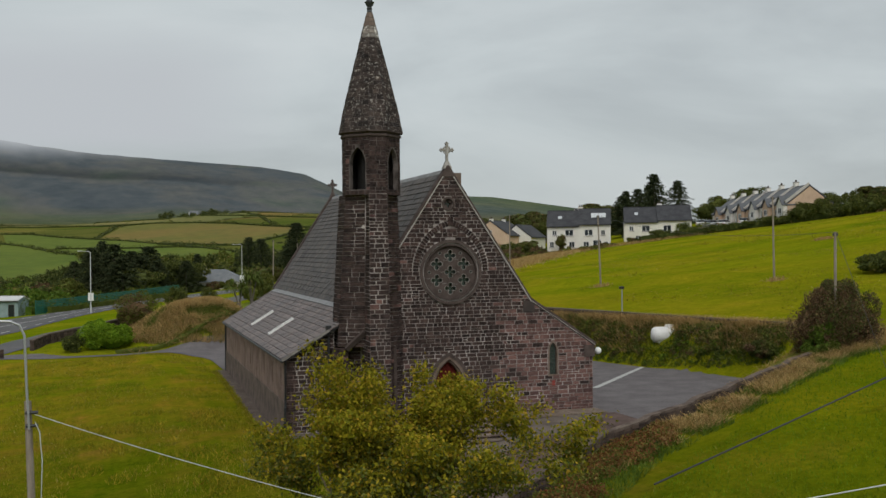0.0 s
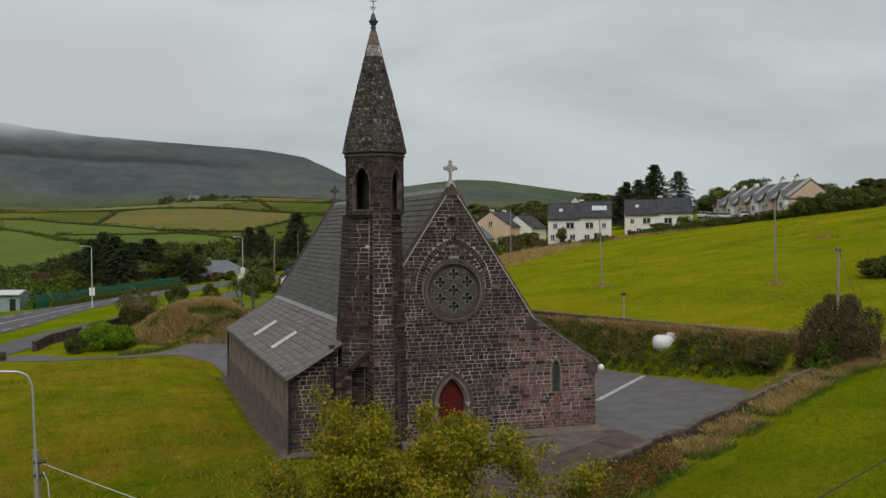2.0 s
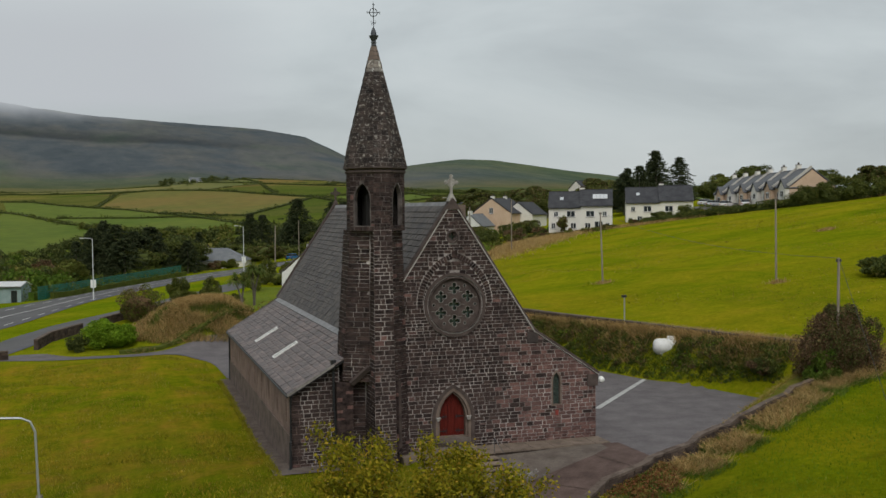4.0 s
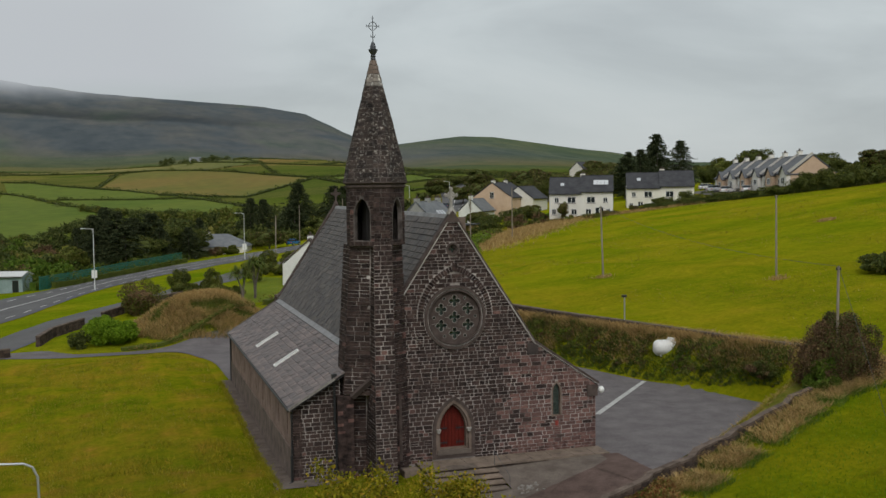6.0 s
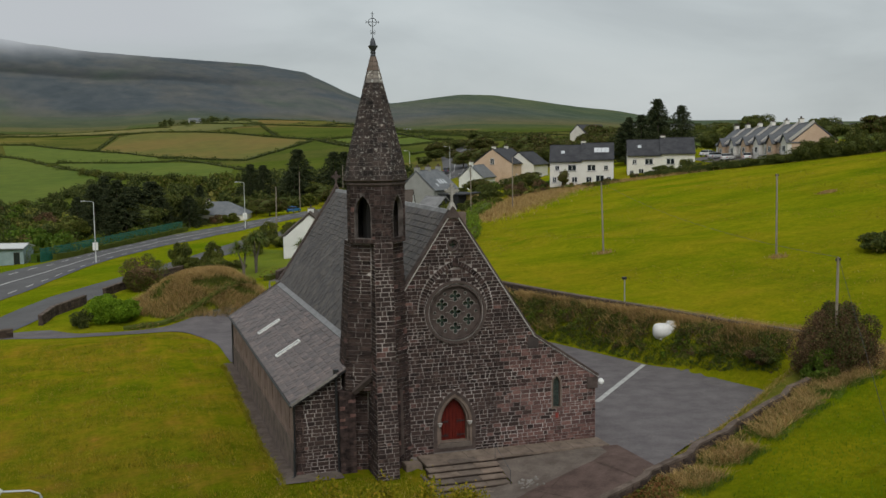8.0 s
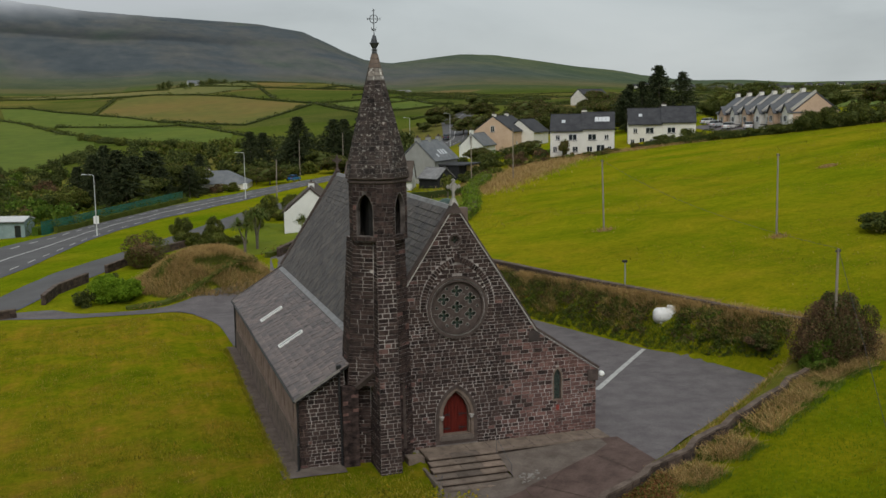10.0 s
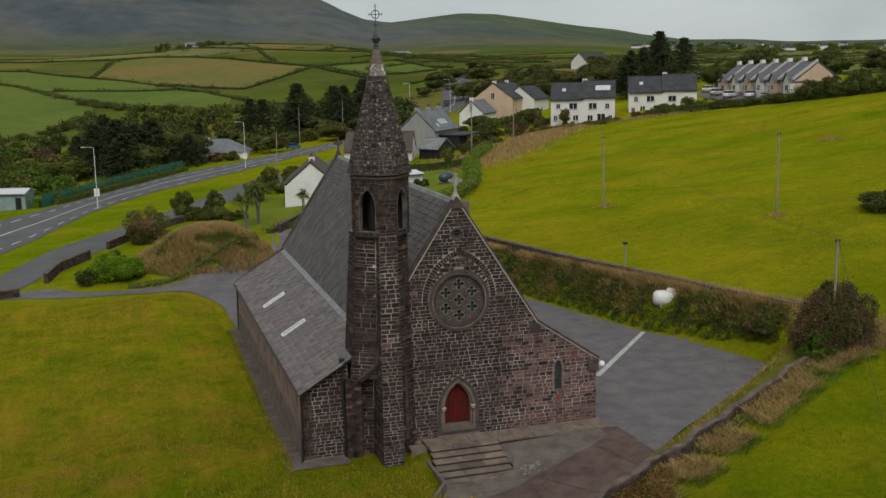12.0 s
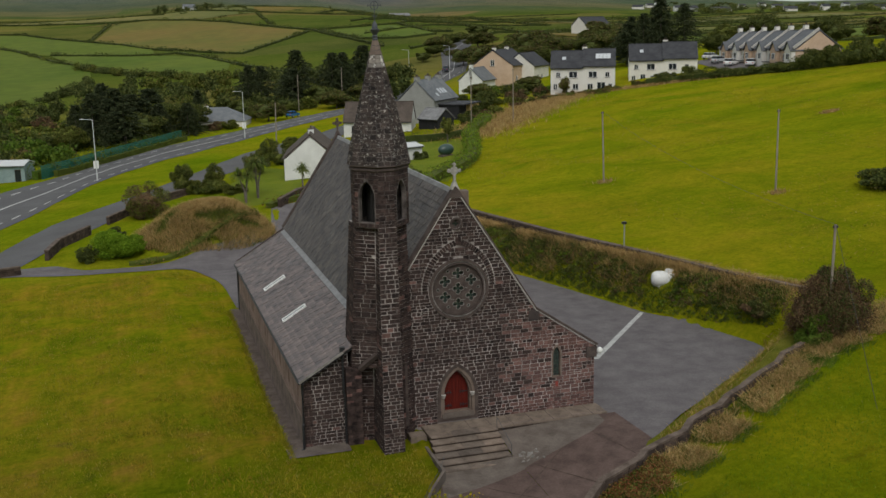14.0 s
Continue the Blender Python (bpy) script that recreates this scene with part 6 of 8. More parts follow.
def on_line(p, q, f, back, rot):
    x, y = p[0] + (q[0] - p[0]) * f, p[1] + (q[1] - p[1]) * f
    a = radians(rot)
    return x - math.sin(a) * back, y + math.cos(a) * back


U1 = [(1.5, 3.05, 0.9, 1.0), (4.5, 2.95, 1.7, 1.25), (0.95, 0.6, 0.85, 1.15), (2.9, 0.05, 1.1, 2.0), (5.0, 0.6, 1.15, 1.15)]
U2 = [(2.0, 2.95, 1.7, 1.25), (4.9, 3.05, 0.9, 1.0), (1.5, 0.6, 1.15, 1.15), (3.7, 0.05, 1.7, 2.0), (5.5, 0.6, 0.85, 1.15)]
for p, q, z, sol in (((66.8, 142.9), (78.3, 137.3), 8.5, (2.6, 2.3, 3.0, 1.5)), ((86.0, 146.2), (98.5, 140.1), 9.4, None)):
    for f, dz, wins in ((0.25, 0.0, U1), (0.75, 0.35, U2)):
        x, y = on_line(p, q, f, 4.2, -26)
        house("semi_detached_house", "cream rendered two-storey house with a dark tiled roof", (x, y, z), -26, 6.4 if z < 9 else 7.0, 8.2, 4.95 + dz, 3.1, "cream", "tile", wins, (), [(-2.9 if f > 0.5 else 99, 0.3, 0.5)] if f > 0.5 else [], frame="upvc", rooflights=[(2.7, 2.6, 0.75, 0.9)] if f < 0.5 else [], solar=sol if f > 0.5 else None)
# terrace running away from the field
for k in range(6):
    bx, by = 102.05 + 0.227 * (3.5 + 7.0 * k), 111.55 + 0.974 * (3.5 + 7.0 * k)
    x, y = bx + 0.974 * 4.0, by - 0.227 * 4.0
    wall = "peach" if k % 2 == 0 else "cream"
    other = "cream" if k % 2 == 0 else "peach"
    t = house("terraced_house", "two-storey terraced house in %s render with a gabled front bay" % wall, (x, y, 11.75 - 0.15 * k), -103.1, 7.0, 8.6, 5.2, 3.2, wall, "terracetile", [(1.5, 3.0, 1.1, 1.2), (1.5, 0.7, 1.4, 1.3)], [], [(-3.2, 0.2, 0.95)], frame="upvc")
    # gabled bay standing forward of the front
    bm = bmesh.new()
    vs = [bm.verts.new(p) for p in ((0.2, -5.1, -3.0), (3.4, -5.1, -3.0), (3.4, -5.1, 4.9), (1.8, -5.1, 6.5), (0.2, -5.1, 4.9), (0.2, -4.2, -3.0), (3.4, -4.2, -3.0), (3.4, -4.2, 4.9), (1.8, -4.2, 6.5), (0.2, -4.2, 4.9))]
    for f in ((0, 1, 2, 3, 4), (5, 9, 8, 7, 6), (1, 6, 7, 2), (5, 0, 4, 9)):
        bm.faces.new([vs[i] for i in f])
    part("front_bay", bm, M[other], t)
    for sx in (-1, 1):
        bm = bmesh.new()
        sweep(bm, [Vector((1.8 + sx * 0.93, -5.4, 5.72)), Vector((1.8 + sx * 0.93, -2.6, 5.72))], 2.55, 0.14, Vector((sx * 0.7, 0, 0.7)))
        part("bay_roof", bm, M["terracetile"], t)
    Pb = plane_map((0, -5.1, 0), (1, 0, 0), (0, 0, 1))
    for u, v, w, hh in ((1.8, 3.2, 1.5, 1.2), (1.8, 0.6, 1.7, 1.3)):
        bm = bmesh.new()
        fill(bm, Pb, [(u - w / 2, v), (u + w / 2, v), (u + w / 2, v + hh), (u - w / 2, v + hh)], [[(u - w / 2 + 0.1, v + 0.1), (u - 0.05, v + 0.1), (u - 0.05, v + hh - 0.1), (u - w / 2 + 0.1, v + hh - 0.1)], [(u + 0.05, v + 0.1), (u + w / 2 - 0.1, v + 0.1), (u + w / 2 - 0.1, v + hh - 0.1), (u + 0.05, v + hh - 0.1)]], 0.05, 0.0)
        part("window_frame", bm, M["upvc"], t)
        bm = bmesh.new()
        fill(bm, Pb, [(u - w / 2 + 0.05, v + 0.05), (u + w / 2 - 0.05, v + 0.05), (u + w / 2 - 0.05, v + hh - 0.05), (u - w / 2 + 0.05, v + hh - 0.05)], (), 0.02, 0.005)
        part("window_pane", bm, M["window"], t)
    bm = bmesh.new()
    sweep(bm, [Vector((3.42, -4.7, 5.3)), Vector((3.42, -0.05, 8.75))], 0.28, 0.62, Vector((0, -0.6, 0.8)))
    part("party_wall", bm, M["cement"], t, "pale capped party wall rising through the roof")
    bm = bmesh.new()
    sweep(bm, [Vector((-3.2, -4.7, 2.6)), Vector((-0.8, -4.7, 2.6))], 1.4, 0.15)
    part("porch_canopy", bm, M["tile"], t)
house("house", "peach rendered house with a dark slate roof", (76.5, 196.5, 7.6), 48, 13, 10.5, 4.6, 3.6, "peach", "tile", [(3, 0.8, 1.2, 1.2), (7, 0.8, 1.2, 1.2), (10, 0.8, 1.2, 1.2)], [(5.2, 4.4, 1.1, 1.5, 2)], [(-5.5, 0, 0.6), (3.0, 0, 0.6)], frame="upvc")
house("house", "peach rendered house wing with a slate roof", (83.5, 197.5, 7.6), 48, 11, 8, 4.2, 3.0, "cream", "tile", [(3, 0.8, 1.2, 1.2), (6, 0.8, 1.2, 1.2)], [], [], frame="upvc")
house("cottage", "small white cottage with a gable chimney", (66.5, 187, 6.3), 50, 9, 6, 2.9, 2.7, "white", "greytile", [(3, 0.8, 1.0, 1.1)], [], [(-4.0, 0, 0.9)])
g = house("house", "grey rendered house with three chimneys and rooflights", (39.5, 138, 4.6), 48, 10.5, 7.4, 4.2, 3.4, "greywall", "greytile", [(3, 0.8, 1.0, 1.1)], [], [(-4.7, 0, 0.7), (0, 0, 0.7), (4.6, 0, 0.7)], rooflights=[(5.0, 1.6, 0.7, 1.2), (6.2, 1.6, 0.7, 1.2), (7.4, 1.6, 0.7, 1.2), (3.0, 1.0, 0.6, 0.8)])
for nm, box, mt in (("annex", (0.2, 4.4, -8.6, -3.75, -3.0, 3.0), "yellow"), ("balcony_room", (-3.4, 0.2, -7.8, -3.75, -3.0, 3.2), "black"), ("annex_roof", (-3.7, 4.7, -8.9, -3.6, 3.2, 3.4), "tile")):
    bm = bmesh.new()
    add_box(bm, *box)
    part(nm, bm, M[mt], g)
Pa = plane_map((0.2, -8.6, 0), (1, 0, 0), (0, 0, 1))
for u in (1.2, 3.3):
    bm = bmesh.new()
    fill(bm, Pa, [(u - 0.5, 0.6), (u + 0.5, 0.6), (u + 0.5, 2.2), (u - 0.5, 2.2)], (), 0.05, -0.05)
    part("window", bm, M["window"], g)
house("bungalow", "white bungalow with a brown tiled roof", (27.6, 128.5, 3.3), -22, 12, 7, 2.7, 3.0, "white", "browntile", [(2, 0.8, 1.2, 1.1), (9.6, 0.8, 1.3, 1.2)], [], [(1.5, 0, 0.6)])
house("shed", "black timber shed with a pale metal roof", (36.6, 123.5, 4.2), -60, 4.6, 4.2, 2.1, 1.6, "black", "lead", [], [], [])
house("cottage", "white gabled cottage with a brown tiled roof", (8.7, 92.6, 1.7), 77, 12, 7.2, 3.3, 3.0, "white", "browntile", [], [], [(-1.5, 0, 0.5)])
house("bungalow", "low hip-roofed bungalow with a grey slate roof", (4.6, 188.0, -0.3), -16, 13.5, 9, 2.5, 2.7, "cream", "greytile", [(3, 0.7, 1.5, 1.2), (10, 0.7, 1.5, 1.2)], [], [(-2.5, 0, 0.3)], hip=True)
house("shed", "pale green metal yard shed", (-34.2, 126.5, -1.0), -15, 5.6, 4.6, 2.6, 0.5, "shedteal", "palegalv", [(4.5, 0.0, 1.0, 2.0, 1)], [], [])
house("outbuilding", "small white flat-roofed outbuilding", (21.3, 90.2, 3.4), 20, 4.5, 3.4, 2.1, 0.3, "white", "palegalv", [], [], [])
house("house", "far white farmhouse among the fields", (41, 753, land(41, 753)), 10, 9, 6, 3, 2.4, "white", "greytile", [], [], [])
house("house", "far white farmhouse on the rise", (160, 322, land(160, 322) + 0.5), 20, 13, 8, 3.0, 3.0, "cream", "tile", [], [], [])
house("farm_building", "far pale farm building with a blue-grey roof", (226, 850, land(226, 850)), 5, 18, 9, 3, 2, "greywall", "lead", [], [], [])
r = random.Random(77)
for k in range(18):
    a, q = radians(27.5 + 0.78 * k + r.uniform(-0.3, 0.3)), r.uniform(1350, 1800)
    hx, hy = -17.7 + q * math.sin(a), -55 + q * math.cos(a)
    house("house", "far pale house on the skyline", (hx, hy, land(hx, hy)), r.uniform(-60, 30), r.uniform(10, 16), 8, r.choice((3.0, 4.8)), 2.8, r.choice(("white", "cream", "greywall")), "tile", [], [], [])



# oil tank, garden table and yard fence
bm = bmesh.new()
bmesh.ops.create_uvsphere(bm, u_segments=20, v_segments=12, radius=1.0)
bmesh.ops.scale(bm, vec=(1.3, 0.8, 0.85), verts=bm.verts)
for f in bm.faces:
    f.smooth = True
oil = tagged(new("oil_tank"), "dark green plastic oil tank on the garden lawn", "oil tank")
part("tank", bm, plain("green_plastic", (0.03, 0.06, 0.05), 0.35), oil)
bm = bmesh.new()
add_box(bm, -1.0, 1.0, -0.5, 0.5, -1.1, -0.7)
part("base", bm, M["concrete"], oil)
oil.matrix_basis = pose(27.0, 87.5, land(27, 87.5) + 0.95, 0, 0, 20)
gard = ruled("garden_lawn", [(14, 80), (18, 95), (24, 108)], [(21, 68), (28.5, 81), (34.5, 103)], M["lawn"], 0.06, 24, 10)
tagged(gard, "clipped green garden lawn", "lawn", kind="structure")
gard2 = ruled("garden_lawn", [(-3.5, 72), (-4, 90), (3, 104)], [(3, 74), (6, 86), (12, 84)], M["lawn"], 0.06, 24, 10)
tagged(gard2, "clipped green garden lawn", "lawn", kind="structure")


def yard_fence():
    fence = tagged(new("mesh_fence"), "green mesh fence along the far side of the road", "fence")
    line = [(-29.5, 122.5), (-24.5, 131), (-18.6, 141.5), (-11.5, 153.5), (-5.0, 164)]
    m = plain("green_fence_paint", (0.008, 0.12, 0.085), 0.5)
    for (x0, y0), (x1, y1) in zip(line, line[1:]):
        n = 5
        for k in range(n):
            a, b = Vector((x0 + (x1 - x0) * k / n, y0 + (y1 - y0) * k / n, 0)), Vector((x0 + (x1 - x0) * (k + 1) / n, y0 + (y1 - y0) * (k + 1) / n, 0))
            a.z, b.z = land(a.x, a.y), land(b.x, b.y)
            bar("post", [a - Vector((0, 0, 0.3)), a + Vector((0, 0, 2.3))], 0.05, m, fence, n=6)
            pn = new("panel")
            pn.parent = fence
            for j in range(8):
                z = 0.1 + j * 0.28
                bm = bmesh.new()
                sweep(bm, [a + Vector((0, 0, z)), b + Vector((0, 0, z))], 0.03, 0.2)
                part("slat", bm, m, pn)



yard_fence()


yard = ruled("yard", [(96.5, 121), (100, 133), (104, 146), (108, 160)], [(102, 112.5), (105, 125), (109, 141), (113, 158)], M["tarmac"], 0.1, 30, 6)
tagged(yard, "tarmac parking yard before the terrace", "yard", kind="structure")


# ---- cars ----
def car(place, rot, paint, label):
    c = tagged(new("car"), label, "car", "parked cars" if "parked" in label else "")
    body = bmesh.new()
    prof = [(-2.0, 0.35), (-2.05, 0.75), (-1.85, 0.95), (-1.0, 1.0), (1.0, 0.98), (1.85, 0.82), (2.05, 0.6), (2.02, 0.32)]
    for s in (-1, 1):
        pass
    L = [body.verts.new((x, -0.84, z)) for x, z in prof]
    R = [body.verts.new((x, 0.84, z)) for x, z in prof]
    n = len(prof)
    body.faces.new(L)
    body.faces.new(R[::-1])
    for i in range(n):
        body.faces.new((L[i], R[i], R[(i + 1) % n], L[(i + 1) % n]))
    bmesh.ops.recalc_face_normals(body, faces=body.faces)
    bmesh.ops.bevel(body, geom=body.edges[:], offset=0.06, segments=2, affect="EDGES")
    pm = plain("car_paint_" + label.split()[0], paint, 0.25)
    part("body", body, pm, c)
    cab = bmesh.new()
    prof2 = [(-1.75, 0.95), (-1.45, 1.42), (0.35, 1.47), (1.15, 0.96)]
    L = [cab.verts.new((x, -0.78 + (0.1 if z > 1.2 else 0), z)) for x, z in prof2]
    R = [cab.verts.new((x, 0.78 - (0.1 if z > 1.2 else 0), z)) for x, z in prof2]
    cab.faces.new(L)
    cab.faces.new(R[::-1])
    for i in range(4):
        cab.faces.new((L[i], R[i], R[(i + 1) % 4], L[(i + 1) % 4]))
    bmesh.ops.recalc_face_normals(cab, faces=cab.faces)
    part("glasshouse", cab, M["window"], c)
    bm = bmesh.new()
    add_box(bm, -1.45, 0.35, -0.66, 0.66, 1.44, 1.5)
    bmesh.ops.bevel(bm, geom=bm.edges[:], offset=0.025, segments=1, affect="EDGES")
    part("roof", bm, pm, c)
    for y in (-0.73, 0.73):
        for x in (-0.55, 0.25):
            bm = bmesh.new()
            sweep(bm, [Vector((x, y, 0.97)), Vector((x + 0.02, y * 0.92, 1.45))], 0.07, 0.07)
            part("pillar", bm, pm, c)
    for x in (-1.25, 1.3):
        for y in (-0.8, 0.8):
            wheel = new("wheel")
            wheel.parent = c
            bm = bmesh.new()
            bmesh.ops.create_cone(bm, segments=18, radius1=0.31, radius2=0.31, depth=0.2, cap_ends=True, matrix=Matrix.Translation((x, y, 0.31)) @ Matrix.Rotation(radians(90), 4, "X"))
            part("tyre", bm, M["iron"], wheel)
            bm = bmesh.new()
            bmesh.ops.create_cone(bm, segments=14, radius1=0.2, radius2=0.2, depth=0.22, cap_ends=True, matrix=Matrix.Translation((x, y, 0.31)) @ Matrix.Rotation(radians(90), 4, "X"))
            part("rim", bm, M["galv"], wheel)
    for y in (-0.6, 0.6):
        bm = bmesh.new()
        add_box(bm, 1.93, 2.04, y - 0.18, y + 0.18, 0.58, 0.72)
        part("headlight", bm, M["whitemetal"], c)
        bm = bmesh.new()
        add_box(bm, -2.06, -1.97, y - 0.15, y + 0.15, 0.62, 0.82)
        part("tail_light", bm, plain("red_lamp", (0.3, 0.02, 0.02), 0.3), c)
    c.matrix_basis = pose(*place, 0, 0, rot)


car((22.0, 190.5, land(22.0, 190.5) + 0.1), 50, (0.03, 0.14, 0.32), "blue hatchback on the main road")
for k, (x, y) in enumerate(((112, 157), (107.2, 146), (104.2, 136.5), (104.4, 129.5))):
    car((x, y, land(x, y) + 0.05), 10 + 12 * k, (0.7, 0.7, 0.7) if k != 1 else (0.5, 0.52, 0.55), "white car parked before the terrace" if k != 1 else "silver car parked before the terrace")
car((76.5, 243, land(77, 243) + 0.1), 60, (0.05, 0.06, 0.09), "dark car far along the road")

# ---- planting ----
def leafy(name, stops, rough=0.65, spec=0.08):
    """Foliage with a colour for each leaf."""
    m, nt, bs = nodes_of(name)
    rnd = nt.nodes.new("ShaderNodeNewGeometry").outputs["Random Per Island"]
    col = ramp_out(nt, rnd, stops)
    big = noise_out(nt, 0.7, 3)
    col = mixrgb(nt, 0.6, col, ramp_out(nt, big, [(0.35, 0.6), (0.65, 1.15)]), "MULTIPLY")
    nt.links.new(col, bs.inputs["Base Color"])
    bs.inputs["Roughness"].default_value = rough
    bs.inputs["Specular IOR Level"].default_value = spec
    tr = nt.nodes.new("ShaderNodeBsdfTranslucent")
    nt.links.new(col, tr.inputs[0])
    mx = nt.nodes.new("ShaderNodeMixShader")
    mx.inputs[0].default_value = 0.25
    nt.links.new(bs.outputs[0], mx.inputs[1])
    nt.links.new(tr.outputs[0], mx.inputs[2])
    nt.links.new(mx.outputs[0], nt.nodes["Material Output"].inputs[0])
    return m


F = {
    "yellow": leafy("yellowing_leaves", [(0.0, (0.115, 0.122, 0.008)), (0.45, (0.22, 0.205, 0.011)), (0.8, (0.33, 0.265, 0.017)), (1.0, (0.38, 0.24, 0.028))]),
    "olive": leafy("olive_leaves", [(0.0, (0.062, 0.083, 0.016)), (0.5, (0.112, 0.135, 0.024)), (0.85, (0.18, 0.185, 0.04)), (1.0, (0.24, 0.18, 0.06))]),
    "dark": leafy("dark_leaves", [(0.0, (0.040, 0.056, 0.016)), (0.5, (0.076, 0.097, 0.026)), (1.0, (0.15, 0.16, 0.046))]),
    "conifer": leafy("conifer_needles", [(0.0, (0.026, 0.038, 0.018)), (0.5, (0.047, 0.062, 0.028)), (1.0, (0.09, 0.098, 0.042))]),
    "bright": leafy("bright_leaves", [(0.0, (0.11, 0.20, 0.014)), (0.5, (0.18, 0.30, 0.02)), (1.0, (0.26, 0.37, 0.03))]),
    "bush": leafy("mid_green_leaves", [(0.0, (0.05, 0.095, 0.012)), (0.5, (0.09, 0.15, 0.018)), (1.0, (0.15, 0.20, 0.03))]),
    "lush": leafy("lush_grass", [(0.0, (0.085, 0.155, 0.004)), (0.5, (0.13, 0.21, 0.005)), (0.95, (0.18, 0.23, 0.008)), (1.0, (0.26, 0.24, 0.04))]),
    "rust": leafy("brown_purple_leaves", [(0.0, (0.08, 0.050, 0.032)), (0.5, (0.155, 0.092, 0.052)), (0.85, (0.22, 0.15, 0.07)), (1.0, (0.10, 0.13, 0.04))]),
    "bracken": leafy("rusty_bracken", [(0.0, (0.149, 0.061, 0.027)), (0.5, (0.243, 0.101, 0.041)), (1.0, (0.216, 0.162, 0.041))]),
    "tawny": leafy("dry_grass", [(0.0, (0.27, 0.165, 0.06)), (0.5, (0.45, 0.295, 0.115)), (0.85, (0.60, 0.43, 0.20)), (1.0, (0.22, 0.19, 0.05))]),
    "grass": leafy("green_grass", [(0.0, (0.15, 0.165, 0.009)), (0.5, (0.235, 0.22, 0.012)), (0.9, (0.31, 0.25, 0.026)), (1.0, (0.38, 0.30, 0.08))]),
    "palm": leafy("palm_leaves", [(0.0, (0.063, 0.098, 0.021)), (0.6, (0.126, 0.168, 0.035)), (1.0, (0.238, 0.210, 0.070))]),
    "palebark": surface("pale_tan_bark", (0.22, 0.175, 0.12), (0.38, 0.31, 0.22), 3, 25, 0.9, 0.5),
    "bark": surface("grey_bark", (0.12, 0.10, 0.085), (0.22, 0.19, 0.165), 3, 25, 0.9, 0.5),
}


def quads_mesh(name, co, mat):
    """A mesh of separate quads from an array n x 4 x 3."""
    n = len(co)
    me = bpy.data.meshes.new(name)
    me.vertices.add(4 * n)
    me.vertices.foreach_set("co", np.ascontiguousarray(co, dtype=np.float32).ravel())
    me.loops.add(4 * n)
    me.loops.foreach_set("vertex_index", np.arange(4 * n, dtype=np.int32))
    me.polygons.add(n)
    me.polygons.foreach_set("loop_start", np.arange(n, dtype=np.int32) * 4)
    me.materials.append(mat)
    me.update(calc_edges=True)
    return me


def leaf_quads(pts, size, g, droop=0.0, aspect=0.55):
    """Small pointed leaves at points, turned at random."""
    n = len(pts)
    a = g.normal(size=(n, 3))
    a[:, 2] -= droop
    a /= np.linalg.norm(a, axis=1, keepdims=True)
    b = np.cross(a, g.normal(size=(n, 3)))
    b /= np.linalg.norm(b, axis=1, keepdims=True) + 1e-9
    s = (size * g.uniform(0.6, 1.35, n))[:, None]
    p = np.asarray(pts)
    return np.stack([p - a * s * 0.5, p + b * s * aspect * 0.5, p + a * s * 0.5, p - b * s * aspect * 0.5], 1)


def blob_points(centres, radii, per, g, shell=0.55):
    out = []
    for c, r in zip(centres, radii):
        d = g.normal(size=(per, 3))
        d /= np.linalg.norm(d, axis=1, keepdims=True)
        out.append(np.asarray(c) + d * (np.asarray(r) * (g.uniform(shell, 1.05, per) ** 0.7 * (1 + 0.16 * (g.uniform(size=per) < 0.12) * g.uniform(size=per)))[:, None]))
    return np.concatenate(out)


def lumpy_core(name, half, height, mat, parent, base=0.0):
    """The shaded heart of a crown: one uneven body."""
    bm = bmesh.new()
    bmesh.ops.create_icosphere(bm, subdivisions=3, radius=1.0)
    for v in bm.verts:
        v.co *= 1 + 0.45 * noise.noise(v.co * 1.9 + Vector((half[0], height, 0)))
        v.co = Vector((v.co.x * half[0], v.co.y * half[1], base + height * (0.5 + 0.5 * v.co.z)))
    return part(name, bm, mat, parent)


def ball_points(g, n, r):
    """Points spread through a unit ball of radius r."""
    d = g.normal(size=(n, 3))
    d /= np.linalg.norm(d, axis=1, keepdims=True)
    return d * r * g.uniform(0.25, 1, n)[:, None] ** 0.5


def shrub(name, label, place, size, kinds, seed, n=2600, leaf=0.22, lumps=11, cat="bush", base=-0.1):
    """A bush: lumps of leaves over a dark heart. size: half widths and height. kinds: materials with their shares."""
    g = np.random.default_rng(seed)
    ob = tagged(new(name), label, cat)
    sx, sy, sz = size
    cs, rs = [], []
    for d in ball_points(g, lumps * 2, 0.78):
        cs.append((d[0] * sx, d[1] * sy, sz * (0.46 + 0.5 * d[2]) + base))
        k = g.uniform(0.13, 0.34)
        rs.append((sx * k, sy * k, sz * k * 0.6))
    lumps *= 2
    lumpy_core("heart", (sx * 0.46, sy * 0.46), sz * 0.5, F[kinds[0][0]], ob, sz * 0.12 + base)
    for kind, share in kinds:
        pick = [i for i in range(lumps) if g.uniform() < share] or [0]
        pts = blob_points([cs[i] for i in pick], [rs[i] for i in pick], max(60, int(1.8 * n * share / len(pick))), g, 0.45)
        pts = pts[pts[:, 2] > -0.3]
        me = quads_mesh("foliage", leaf_quads(pts, leaf * 0.82, g), F[kind])
        o = new("foliage", me)
        o.parent = ob
    for i in range(5):
        a = g.uniform(0, 2 * math.pi)
        bar("stem", [(0.1 * math.cos(a), 0.1 * math.sin(a), -0.5), (sx * 0.3 * math.cos(a), sy * 0.3 * math.sin(a), sz * 0.4)], [0.05, 0.02], F["bark"], ob, n=5)
    ob.matrix_basis = pose(*place)
    return ob


